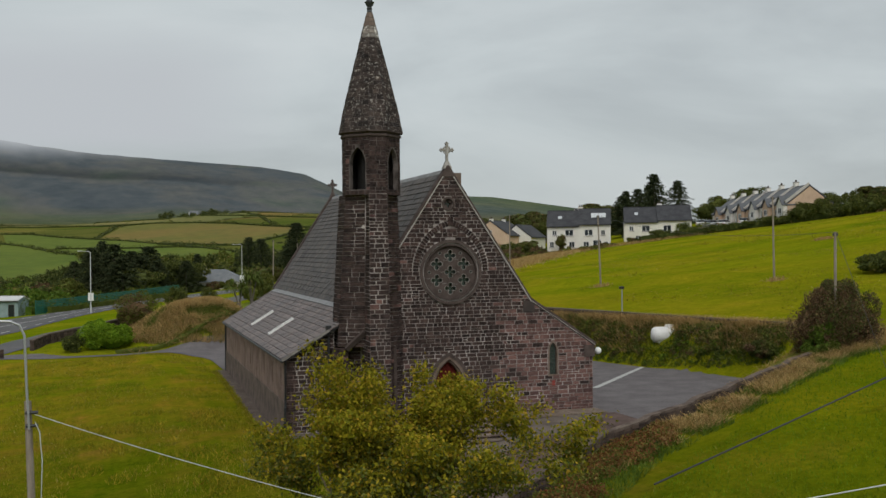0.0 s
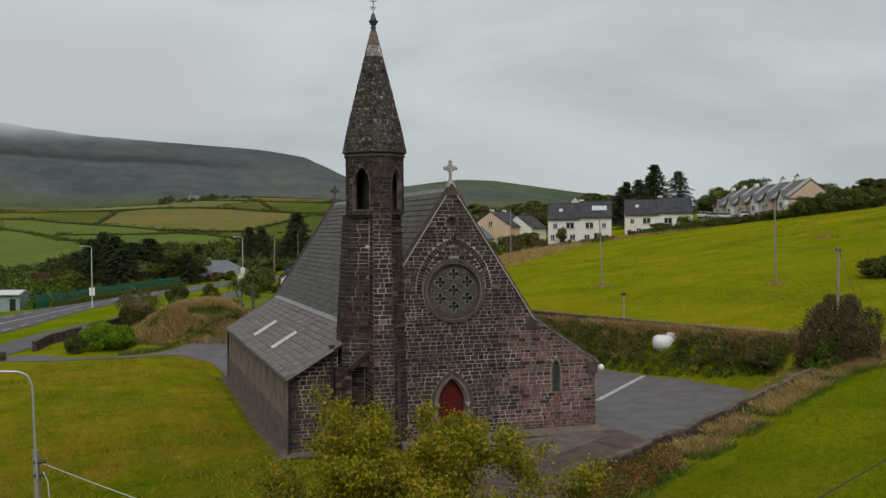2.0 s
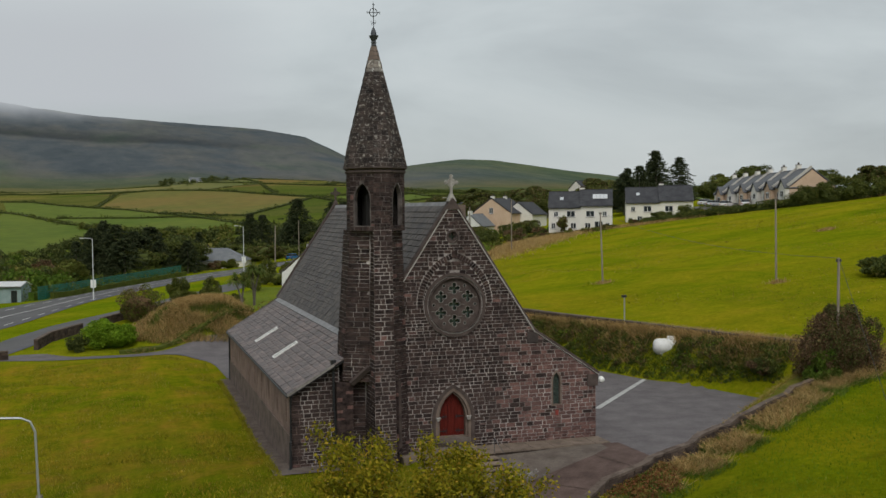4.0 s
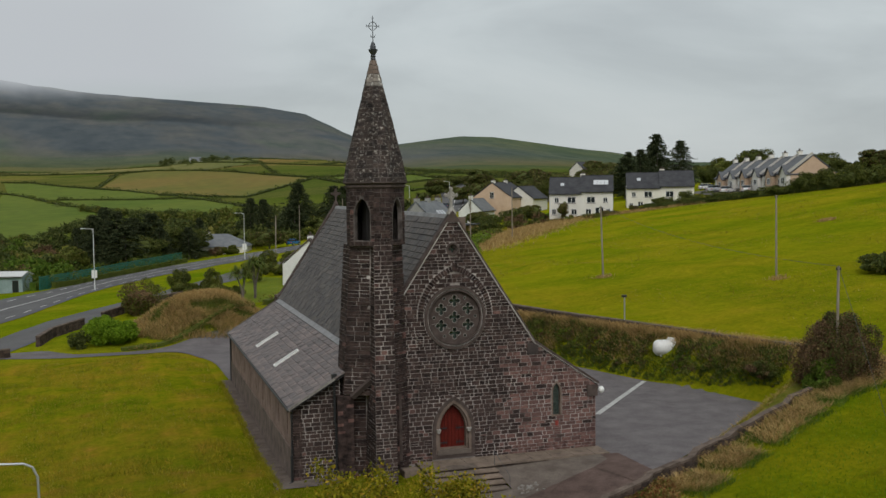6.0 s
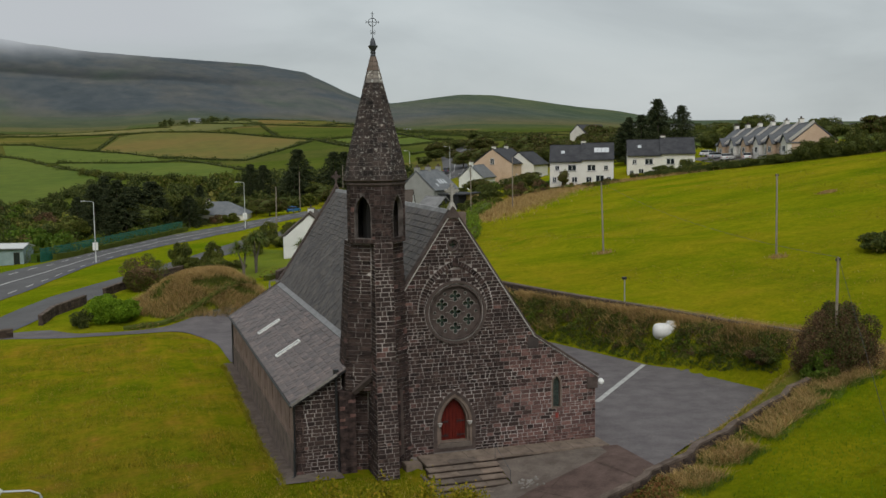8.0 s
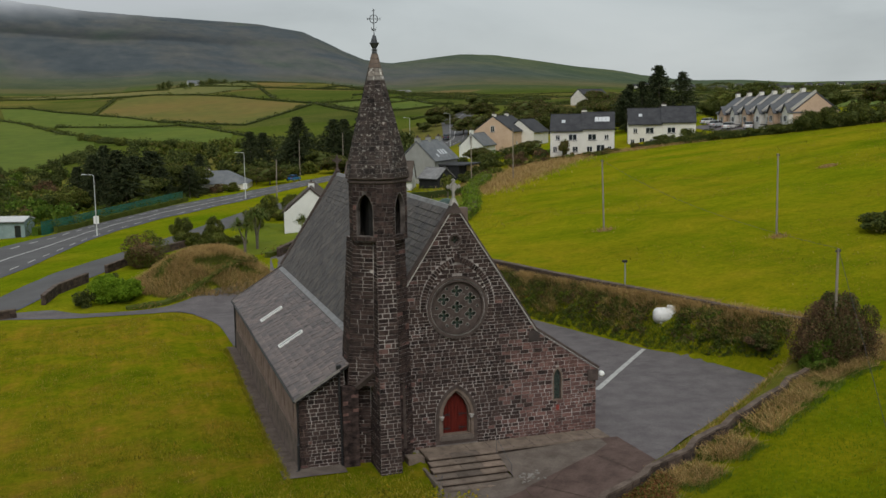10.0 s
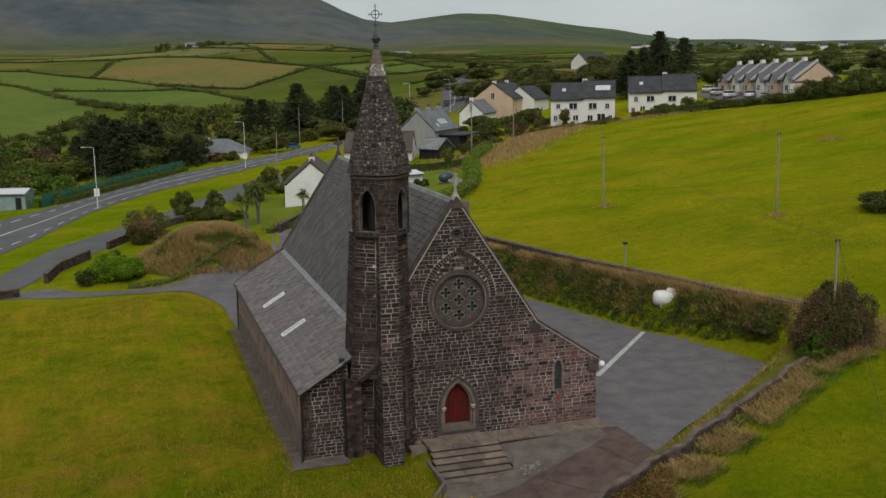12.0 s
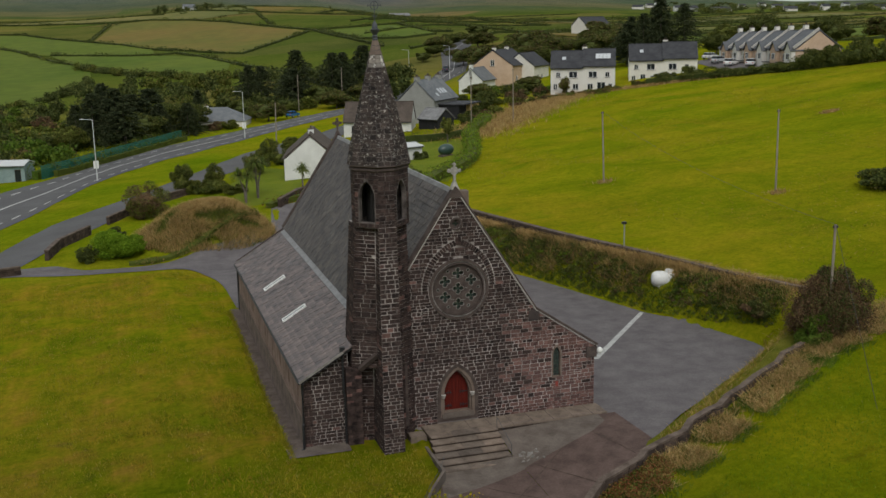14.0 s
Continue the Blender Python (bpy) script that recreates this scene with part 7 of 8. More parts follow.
def limb_tree(name, label, place, height, spread, kind, seed, leaves=22000, leaf=0.13, trunk_r=0.2, levels=4, open_crown=True):
    """A wide, many-stemmed tree with visible limbs and leaves on its twigs."""
    g = np.random.default_rng(seed)
    r = random.Random(seed)
    ob = tagged(new(name), label, "tree")
    tips = []
    wood = bmesh.new()

    def grow(p, d, ln, rad, lev):
        pts, rads = [p], [rad]
        n = 4
        for i in range(n):
            d = (d + Vector((r.gauss(0, 0.16), r.gauss(0, 0.16), r.gauss(0.05, 0.10)))).normalized()
            p = p + d * (ln / n)
            pts.append(p)
            rads.append(rad * (1 - 0.45 * (i + 1) / n))
            if lev >= 2:
                tips.append((p, d, ln))
        tube(wood, pts, rads, 6 if lev < 2 else 4)
        if lev == levels:
            tips.append((p, d, ln))
            return
        for k in range(r.choice((2, 3, 3))):
            q = pts[r.choice((2, 3, 4, 4))]
            ax = Vector((r.gauss(0, 1), r.gauss(0, 1), r.gauss(0, 0.6))).normalized()
            nd = (d * 0.75 + ax * 0.75 + Vector((0, 0, 0.12))).normalized()
            grow(q, nd, ln * r.uniform(0.6, 0.85), rads[-1] * 0.86, lev + 1)

    stems = 6
    for s in range(stems):
        a = 2 * math.pi * s / stems + r.uniform(-0.3, 0.3)
        out = spread / height
        grow(Vector((0.15 * math.cos(a), 0.15 * math.sin(a), 0)), Vector((math.cos(a) * out, math.sin(a) * out, 0.8)).normalized(), height * 0.5, trunk_r * r.uniform(0.5, 0.8), 0)
    zmax = max(t[0].z for t in tips)
    rmax = sorted(math.hypot(t[0].x, t[0].y) for t in tips)[int(len(tips) * 0.97)]
    kz, kr = height / zmax, spread / rmax
    for v in wood.verts:
        v.co = Vector((v.co.x * kr, v.co.y * kr, v.co.z * kz))
    part("trunk", wood, F["palebark"], ob, "grey-brown branching stems")
    tp = np.array([(t[0].x * kr, t[0].y * kr, t[0].z * kz) for t in tips])
    per = max(1, leaves // len(tp))
    pts = np.repeat(tp, per, 0) + g.normal(size=(len(tp) * per, 3)) * np.array([0.22, 0.22, 0.17]) * (height / 7)
    pts = pts[pts[:, 2] > 0.25]
    # light from above put into leaf colour: first kind on top, darker second below
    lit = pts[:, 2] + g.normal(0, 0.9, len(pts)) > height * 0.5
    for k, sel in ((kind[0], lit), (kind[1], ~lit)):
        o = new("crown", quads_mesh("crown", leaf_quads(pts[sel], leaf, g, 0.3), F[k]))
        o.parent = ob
    ob.matrix_basis = pose(*place)
    return ob


def conifer(label, place, h, spread, seed, kind="conifer", n=2600, leaf=0.55):
    g = np.random.default_rng(seed)
    ob = tagged(new("conifer_tree"), label, "tree")
    bar("trunk", [(0, 0, -0.5), (0.05, 0, h * 0.5), (0, 0.05, h * 0.97)], [h * 0.018, h * 0.012, 0.03], F["bark"], ob, n=6)
    pts = []
    levels = int(h * 1.5)
    for i in range(levels):
        z = h * (0.08 + 0.92 * i / levels)
        R = spread * (1 - z / h) ** 0.75 * g.uniform(0.7, 1.1) + 0.15
        m = 6 if i < levels * 0.8 else 4
        a0 = g.uniform(0, 6.28)
        for k in range(m):
            a = a0 + 6.283 * k / m + g.normal(0, 0.2)
            q = max(6, int(n / (levels * m)))
            t = g.uniform(0.08, 1, q) ** 0.8
            rr = R * g.uniform(0.75, 1.15)
            p = np.stack([np.cos(a) * rr * t, np.sin(a) * rr * t, z + 0.12 * rr * np.sin(t * 3) - 0.1 * rr * t], 1)
            pts.append(p + g.normal(size=p.shape) * np.array([0.16, 0.16, 0.1]) * (0.3 + h / 14))
    pts = np.concatenate(pts)
    o = new("crown", quads_mesh("crown", leaf_quads(pts, leaf, g, 0.25, 0.4), F[kind]))
    o.parent = ob
    ob.matrix_basis = pose(*place)
    return ob


def round_tree(label, place, h, spread, kinds, seed, n=3000, leaf=0.5):
    g = np.random.default_rng(seed)
    ob = tagged(new("broadleaf_tree"), label, "tree")
    bm = bmesh.new()
    tube(bm, [(0, 0, -0.5), (0.1, 0, h * 0.3), (0, 0.1, h * 0.6)], [h * 0.03, h * 0.022, h * 0.012], 6)
    cs, rs = [], []
    for i, d in enumerate(ball_points(g, 22, 0.76)):
        c = (d[0] * spread, d[1] * spread, h * (0.56 + 0.42 * d[2]))
        cs.append(c)
        k = g.uniform(0.17, 0.36)
        rs.append((spread * k, spread * k, h * k * 0.42))
        if i < 7:
            tube(bm, [(0, 0, h * 0.25), (c[0] * 0.5, c[1] * 0.5, (h * 0.25 + c[2]) / 2), c], [h * 0.014, h * 0.009, 0.02], 5)
    part("trunk", bm, F["bark"], ob)
    lumpy_core("heart", (spread * 0.45, spread * 0.45), h * 0.42, F[kinds[0][0]], ob, h * 0.34)
    for kind, share in kinds:
        pts = blob_points(cs, rs, int(n * share / 22), g, 0.35)
        o = new("crown", quads_mesh("crown", leaf_quads(pts, leaf, g), F[kind]))
        o.parent = ob
    ob.matrix_basis = pose(*place)
    return ob


def hedge(label, line, width, height, kinds, seed, dens=60, leaf=0.25, rough=0.35, name="hedge", gaps=0.0):
    """A hedge along a line: leaves round an inner body."""
    g = np.random.default_rng(seed)
    ob = tagged(new(name), label, "hedge", kind="stuff" if name == "hedgerow" else "")
    body, pts = bmesh.new(), []
    for (x0, y0), (x1, y1) in zip(line, line[1:]):
        L = math.hypot(x1 - x0, y1 - y0)
        step = max(0.8, width * 0.8)
        m = max(1, int(L / step))
        for i in range(m):
            if g.uniform() < gaps:
                continue
            t = (i + g.uniform()) / m
            x, y = x0 + (x1 - x0) * t, y0 + (y1 - y0) * t
            hh, ww = height * g.uniform(1 - rough, 1 + rough), width * g.uniform(0.8, 1.2)
            z = land(x, y)
            c, r = (x, y, z + hh * 0.45), (ww * 0.62, ww * 0.62, hh * 0.58)
            pts.append(blob_points([c], [r], max(6, int(dens * step)), g, 0.75))
    fine = []
    for (x0, y0), (x1, y1) in zip(line, line[1:]):
        m = max(1, int(math.hypot(x1 - x0, y1 - y0) / max(1.5, height)))
        fine += [(x0 + (x1 - x0) * i / m, y0 + (y1 - y0) * i / m) for i in range(m)]
    fine.append(line[-1])
    sweep(body, [Vector((x, y, land(x, y) + height * g.uniform(0.22, 0.34))) for x, y in fine], width * 0.6, height * 0.62)
    part("heart", body, F[kinds[0][0]], ob)
    pts = np.concatenate(pts)
    for kind, share in kinds:
        sel = pts[g.uniform(size=len(pts)) < share]
        if len(sel):
            o = new("foliage", quads_mesh("foliage", leaf_quads(sel, leaf, g), F[kind]))
            o.parent = ob
    return ob


def blades(name, label, where, n, height, kind, seed, width=0.03, lean=0.35):
    """Grass blades; where(g) gives a point x, y or None."""
    g = np.random.default_rng(seed)
    co, tries = [], 0
    while len(co) < n and tries < n * 6:
        tries += 1
        p = where(g)
        if p is None:
            continue
        x, y = p
        z = land(x, y)
        h = height * g.uniform(0.5, 1.25)
        a = g.uniform(0, 6.283)
        dx, dy = math.cos(a) * width * 0.5, math.sin(a) * width * 0.5
        lx, ly = g.normal(0, lean * h), g.normal(0, lean * h)
        co.append(((x - dx, y - dy, z - 0.03), (x + dx, y + dy, z - 0.03), (x + dx * 0.3 + lx, y + dy * 0.3 + ly, z + h), (x - dx * 0.3 + lx, y - dy * 0.3 + ly, z + h)))
    ob = new(name, quads_mesh(name, np.array(co), F[kind]))
    return tagged(ob, label, "grass", kind="stuff")


def palm(label, x, y, h, heads, seed, size=1.1):
    g = np.random.default_rng(seed)
    ob = tagged(new("cabbage_palm"), label, "palm tree")
    for k in range(heads):
        a = 2.4 * k + seed
        off = 0.0 if heads == 1 else 0.35 * size
        top = Vector((off * math.cos(a) * 1.6, off * math.sin(a) * 1.6, h * g.uniform(0.85, 1.05)))
        bar("trunk", [(0, 0, -0.3), (top.x * 0.2, top.y * 0.2, h * 0.45), tuple(top)], [0.14, 0.11, 0.08], F["bark"], ob, n=7)
        q = []
        for i in range(150):
            d = g.normal(size=3)
            d[2] = abs(d[2]) * 0.9 - 0.45
            d /= np.linalg.norm(d)
            L = size * g.uniform(0.7, 1.1)
            s = np.cross(d, (0, 0, 1.0))
            s = s / (np.linalg.norm(s) + 1e-6) * 0.04
            p0, p1 = np.array(top), np.array(top) + d * L * 0.55 + np.array((0, 0, 0.08))
            p2 = np.array(top) + d * L - np.array((0, 0, 0.22 * L))
            q += [(p0 - s, p0 + s, p1 + s * 1.3, p1 - s * 1.3), (p1 - s * 1.3, p1 + s * 1.3, p2 + s * 0.2, p2 - s * 0.2)]
        o = new("leaf_head", quads_mesh("leaf_head", np.array(q), F["palm"]))
        o.parent = ob
    ob.matrix_basis = pose(x, y, land(x, y))


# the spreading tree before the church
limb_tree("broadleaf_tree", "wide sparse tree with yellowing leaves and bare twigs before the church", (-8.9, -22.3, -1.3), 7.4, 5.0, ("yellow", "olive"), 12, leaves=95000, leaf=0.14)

# bushes round the plot
shrub("bush", "large dark bush with purple-brown leaves at the car park corner", (25.2, -0.2, 1.5), (3.2, 2.8, 6.3), [("rust", 0.95), ("dark", 0.25)], 3, n=34000, leaf=0.15, lumps=34)
shrub("bush", "green shrub growing in front of a dark bush", (23.1, -1.5, 1.5), (1.35, 1.2, 3.4), [("bush", 1.0), ("olive", 0.3)], 4, n=9000, leaf=0.17, lumps=16)
shrub("bush", "dark green rounded bush in the field", (52.5, 27.5, land(52.5, 27.5) - 0.2), (3.8, 3.0, 2.6), [("dark", 0.8), ("olive", 0.5)], 5, n=4000, leaf=0.3)
shrub("bush", "dark green rounded bush in the field", (57.5, 26.0, land(57.5, 26) - 0.2), (3.5, 3.0, 3.2), [("dark", 0.8), ("olive", 0.3)], 6, n=4000, leaf=0.3)
shrub("bush", "bright green clipped shrub beside the drive", (-18.1, 57.3, land(-18.1, 57.3) - 0.2), (3.5, 2.4, 3.7), [("bright", 1.0)], 7, n=16000, leaf=0.22, lumps=26)
shrub("bush", "small dark bush beside a bright shrub", (-21.6, 56.4, land(-21.6, 56.4) - 0.1), (1.3, 1.2, 2.3), [("dark", 1.0)], 8, n=2200, leaf=0.18)
shrub("bush", "small dark bush by the wall", (-18.6, 65.5, land(-18.6, 65.5) - 0.1), (1.3, 1.2, 1.6), [("dark", 0.9), ("olive", 0.4)], 9, n=2200, leaf=0.18)
shrub("bush", "rounded brownish bush beside the side road", (-15.0, 75.5, land(-15, 75.5) - 0.1), (3.7, 3.2, 5.0), [("rust", 0.5), ("olive", 0.7)], 10, n=6500, leaf=0.22, lumps=16)
for i, (x, y, s, h) in enumerate(((-8.6, 88.5, 2.1, 2.6), (-5.8, 86.5, 2.4, 2.4), (-9.6, 92.5, 1.9, 4.2), (-5.2, 93.5, 1.6, 3.6), (-3.4, 83.5, 1.8, 1.8), (1.2, 97, 2.2, 4.4), (4.5, 108, 2.4, 4.6), (6.0, 104, 2.4, 3.0), (9.5, 116, 2.2, 3.2), (14, 120, 2.5, 2.6))):
    shrub("bush", "leafy green garden bush", (x, y, land(x, y) - 0.1), (s, s * 0.9, h), [("olive", 0.9), ("dark", 0.4)], 20 + i, n=3200, leaf=0.22)
for i, (x, y, h, k) in enumerate(((-3.0, 75.0, 3.6, 2), (-1.2, 77.5, 4.4, 3), (4.8, 79.0, 3.0, 1))):
    palm("cabbage palm with spiky leaf heads on the lawn", x, y, h, k, i + 1, 1.5)
shrub("bush", "small round garden bush", (23.5, 88.5, land(23.5, 88.5)), (1.5, 1.3, 1.6), [("dark", 0.9), ("olive", 0.3)], 41, n=1800, leaf=0.2)
round_tree("slender young garden tree", (31.5, 101.0, land(31.5, 101)), 4.6, 1.1, [("olive", 1.0)], 42, 1500, 0.25)
for i in range(16):
    g0 = np.random.default_rng(300 + i)
    x, y = 58 + 2.0 * i * g0.uniform(0.8, 1.1), 139.5 - 0.45 * i + g0.uniform(-2, 1)
    shrub("bush", "low rough bush along the field edge", (x, y, land(x, y) - 0.2), (g0.uniform(1.4, 2.4), g0.uniform(1.2, 1.8), g0.uniform(1.0, 2.0)), [("olive", 0.6), ("rust", 0.35)], 310 + i, n=1500, leaf=0.28)
for i, (x, y, s, h) in enumerate(((86, 131, 3, 2.6), (90, 127.5, 3.2, 3.8), (94, 122.5, 3.4, 2.2), (97.5, 117.5, 3.4, 2.0), (100.5, 113, 3.4, 2.4), (103.5, 109.5, 3.6, 4.6), (106.5, 106.5, 3.6, 5.0), (109.5, 104, 3.6, 4.6), (113, 101, 3.6, 4.0), (117, 98, 3.8, 3.6), (121, 95, 3.8, 3.4), (112, 106, 3.2, 6.0), (52, 141, 3.2, 3.2), (47, 134, 3.0, 2.6), (56, 150, 3.4, 4.0), (62, 152, 3.4, 4.2), (50, 150, 3.0, 3.6), (44, 127, 2.6, 2.2), (42, 121, 2.4, 2.0), (66, 157, 3, 3.4))):
    shrub("bush", "dense dark hedge bush beside the houses", (x, y, land(x, y) - 0.3), (s, s * 0.85, h), [("dark", 0.8), ("olive", 0.4)], 340 + i, n=2600, leaf=0.34, lumps=13)
for i, (x, y, s, h, k) in enumerate(((0.5, 181, 2.4, 1.8, "dark"), (3.5, 179.5, 2.6, 2.2, "rust"), (6.2, 178, 2.4, 2.4, "olive"), (-2.5, 183, 2.2, 2.0, "dark"))):
    shrub("bush", "garden shrub before a hip-roofed bungalow", (x, y, land(x, y) - 0.1), (s, s * 0.8, h), [(k, 1.0), ("olive", 0.3)], 390 + i, n=2600, leaf=0.3)
shrub("bush", "purple-brown bush beside a house", (60.5, 145, land(60.5, 145) - 0.2), (3.2, 2.2, 3.0), [("rust", 1.0)], 381, n=2500, leaf=0.3)
round_tree("small round tree before a cream house", (68.2, 139.6, land(68, 139.6)), 4.2, 1.7, [("olive", 0.6), ("rust", 0.5)], 382, 1600, 0.3)

shrub("bush", "dark brambles spreading below the corner bush", (26.3, 3.6, 1.6), (1.5, 2.0, 1.9), [("dark", 0.8), ("rust", 0.4), ("bush", 0.3)], 6, n=9000, leaf=0.16, lumps=16)
shrub("bush", "dark brambles at the top of the bank", (26.0, 9.6, 1.2), (1.4, 2.2, 1.7), [("dark", 0.8), ("olive", 0.4), ("rust", 0.3)], 8, n=7000, leaf=0.16, lumps=14)
# hedges of the garden
hedge("green hedge growing behind the mesh fence", [(-30.6, 123.4), (-25.6, 132), (-19.7, 142.4), (-12.6, 154.4), (-6.2, 165)], 1.8, 2.3, [("bush", 0.6), ("olive", 0.5)], 56, 200, 0.22, 0.25)
hedge("dense dark hedge along the top of the sloping field", [(83, 132.5), (89, 127), (95, 120), (100, 113.5), (106, 107.5), (112, 102.5), (120, 96.5), (130, 91), (142, 86)], 3.6, 1.9, [("dark", 0.7), ("olive", 0.5)], 55, 320, 0.26, 0.4)
hedge("dark clipped garden hedge", [(26.0, 108.5), (30, 106.2), (35.4, 104.6)], 1.5, 1.9, [("dark", 0.8), ("olive", 0.4)], 50, 130, 0.2, 0.1)
hedge("green garden hedge along the field", [(17.5, 66.5), (20.5, 70.5), (24.5, 74.2), (28.6, 80.5), (32.5, 92), (36.2, 104), (42, 115), (45.5, 121)], 2.3, 1.8, [("olive", 0.5), ("bright", 0.6)], 51, 230, 0.2, 0.12)
hedge("green growth climbing over a mesh fence", [(-27.5, 124.5), (-23.5, 131.6), (-17.6, 142), (-10.6, 154), (-4.2, 164.5)], 1.2, 1.5, [("olive", 0.6), ("bush", 0.5)], 56, 60, 0.3, 0.5, gaps=0.3)
hedge("rough hedge beside the cottage", [(11, 79), (15, 77.5), (18.5, 72)], 2.0, 1.9, [("olive", 0.8), ("dark", 0.5)], 52, 110, 0.24, 0.3)

# brambles and rough grass on the bank
g = np.random.default_rng(60)
cs, rs = [], []
BK0, BK1 = [(26.3, 7.0), (21.6, 17.6), (17.6, 31.4), (13.5, 44), (9, 52)], [(28.3, 8.0), (23.6, 21.3), (20.2, 31.3), (17.4, 42), (15, 52)]


def bank_point(g):
    i = g.integers(0, 4)
    t, s = g.uniform(), g.uniform(-0.05, 1.0)
    a = [BK0[i][k] + (BK0[i + 1][k] - BK0[i][k]) * t for k in (0, 1)]
    b = [BK1[i][k] + (BK1[i + 1][k] - BK1[i][k]) * t for k in (0, 1)]
    return a[0] + (b[0] - a[0]) * s, a[1] + (b[1] - a[1]) * s, s


for i in range(1500):
    x, y, s = bank_point(g)
    if math.hypot(x - 23.4, y - 18.2) < 1.5:
        continue
    k = g.uniform(0.3, 0.7) * (0.55 + 0.6 * s)
    if s < 0.18:
        k *= 0.5
    cs.append((x, y, land(x, y) - 0.05))
    rs.append((k, k, k * g.uniform(0.45, 0.8)))
bank = tagged(new("bramble_bank"), "rough brambles and weeds covering the bank", "brambles", kind="stuff")
for kind, share in (("olive", 0.5), ("dark", 0.55), ("bush", 0.3), ("bright", 0.04), ("rust", 0.16)):
    idx = [i for i in range(len(cs)) if g.uniform() < share * (1.5 if kind not in ("dark", "bush") or noise.noise((cs[i][0] * 0.3, cs[i][1] * 0.3, 2)) > -0.05 else 0.3)]
    o = new("foliage", quads_mesh("foliage", leaf_quads(blob_points([cs[i] for i in idx], [rs[i] for i in idx], 75, g, 0.4), 0.17, g), F[kind]))
    o.parent = bank


def bank_band(s0, s1, gate, scale=0.3, seed=5):
    def f(g):
        x, y, s = bank_point(g)
        if math.hypot(x - 23.4, y - 17.6) < 0.5 or not s0 < s + 0.25 * noise.noise((x * 0.5, y * 0.5, 8)) < s1:
            return None
        return (x, y) if noise.noise((x * scale, y * scale, seed)) > gate else None
    return f


blades("rough_grass", "rough olive grass over the bank", bank_band(-1, 2, -1), 17000, 0.34, "olive", 61, 0.05, 0.9)
blades("rough_grass", "short green grass at the foot of the bank", bank_band(-1, 0.34, -1), 14000, 0.26, "bush", 63, 0.05, 0.9)
blades("rough_grass", "tawny grass patches over the bank", bank_band(0.15, 2, 0.12), 8000, 0.5, "tawny", 62, 0.04, 0.8)
blades("rough_grass", "tall tawny grass along the top of the bank", bank_band(0.72, 2, -0.2), 11000, 0.6, "tawny", 64, 0.04, 0.7)


def near_wall(line, lo, hi, x0, x1, gate=-0.45):
    def f(g):
        i = g.integers(0, len(line) - 1)
        (ax, ay), (bx, by) = line[i], line[i + 1]
        L = math.hypot(bx - ax, by - ay)
        if g.uniform() > L / 6:
            return None
        t, d = g.uniform(), lo + (hi - lo) * g.uniform() ** 1.5
        x, y = ax + (bx - ax) * t - (by - ay) / L * d, ay + (by - ay) * t + (bx - ax) / L * d
        if not x0 < x < x1:
            return None
        if noise.noise((x * 0.45, y * 0.45, 7)) < gate - 0.3 + 0.45 * d / hi:
            return None
        return x, y
    return f


LONG = FRONT_WALL[::-1] + [(25.8, -0.6), (30.4, 1.9), (36, 4.2), (42, 6.0)]
rev = [(x, y) for x, y in LONG]
blades("long_grass", "tall tawny grass along the boundary wall", near_wall(rev[::-1], 0.7, 2.5, 6.2, 46, -0.35), 21000, 0.44, "tawny", 70, 0.035, 0.95)
blades("long_grass", "tawny grass between the boundary wall and the field", near_wall(rev[::-1], 0.5, 2.2, -8, 4, 0.2), 4000, 0.38, "tawny", 74, 0.03, 0.6)
blades("long_grass", "tall green grass along the boundary wall", near_wall(rev[::-1], 0.5, 3.2, -8, 40, -0.5), 17000, 0.3, "bush", 71, 0.035, 0.6)
blades("dry_grass", "pale dry grass along the field wall", near_wall(BACK_WALL, -1.2, -0.3, 10, 40), 5000, 0.55, "tawny", 72, 0.035)
blades("dry_grass", "pale dry grass at the top of the bank", near_wall(BACK_WALL[:4], 0.3, 1.6, 10, 40), 3500, 0.55, "tawny", 73, 0.035)
g = np.random.default_rng(75)
cs = []
wf = near_wall(rev[::-1], 0.5, 2.3, -8, 7.5)
while len(cs) < 260:
    p = wf(g)
    if p:
        cs.append((p[0], p[1], land(*p) + 0.16))
brk = tagged(new("bracken"), "rust-coloured bracken beside the wall", "bracken", kind="stuff")
for kind, share in (("bracken", 0.7), ("olive", 0.4)):
    idx = [i for i in range(len(cs)) if g.uniform() < share]
    o = new("foliage", quads_mesh("foliage", leaf_quads(blob_points([cs[i] for i in idx], [(0.6, 0.6, 0.34)] * len(idx), 130, g, 0.3), 0.13, g), F[kind]))
    o.parent = brk
cs = []
wf = near_wall(rev[::-1], 0.55, 1.7, 4, 30)
while len(cs) < 170:
    p = wf(g)
    if p:
        cs.append((p[0], p[1], land(*p) + 0.1))
brk = tagged(new("weeds"), "green weeds growing through long grass", "weeds", kind="stuff")
for kind, share in (("dark", 0.3), ("olive", 0.7)):
    idx = [i for i in range(len(cs)) if g.uniform() < share]
    o = new("foliage", quads_mesh("foliage", leaf_quads(blob_points([cs[i] for i in idx], [(0.5, 0.5, 0.25)] * len(idx), 110, g, 0.3), 0.13, g), F[kind]))
    o.parent = brk


def hump(g):
    x, y = -9.2 + g.normal(0, 4.5), 61.4 + g.normal(0, 4.2)
    q = ((x + 9.2) / 7.6) ** 2 + ((y - 61.4) / 7.2) ** 2
    if q > 1:
        return None
    return x, y


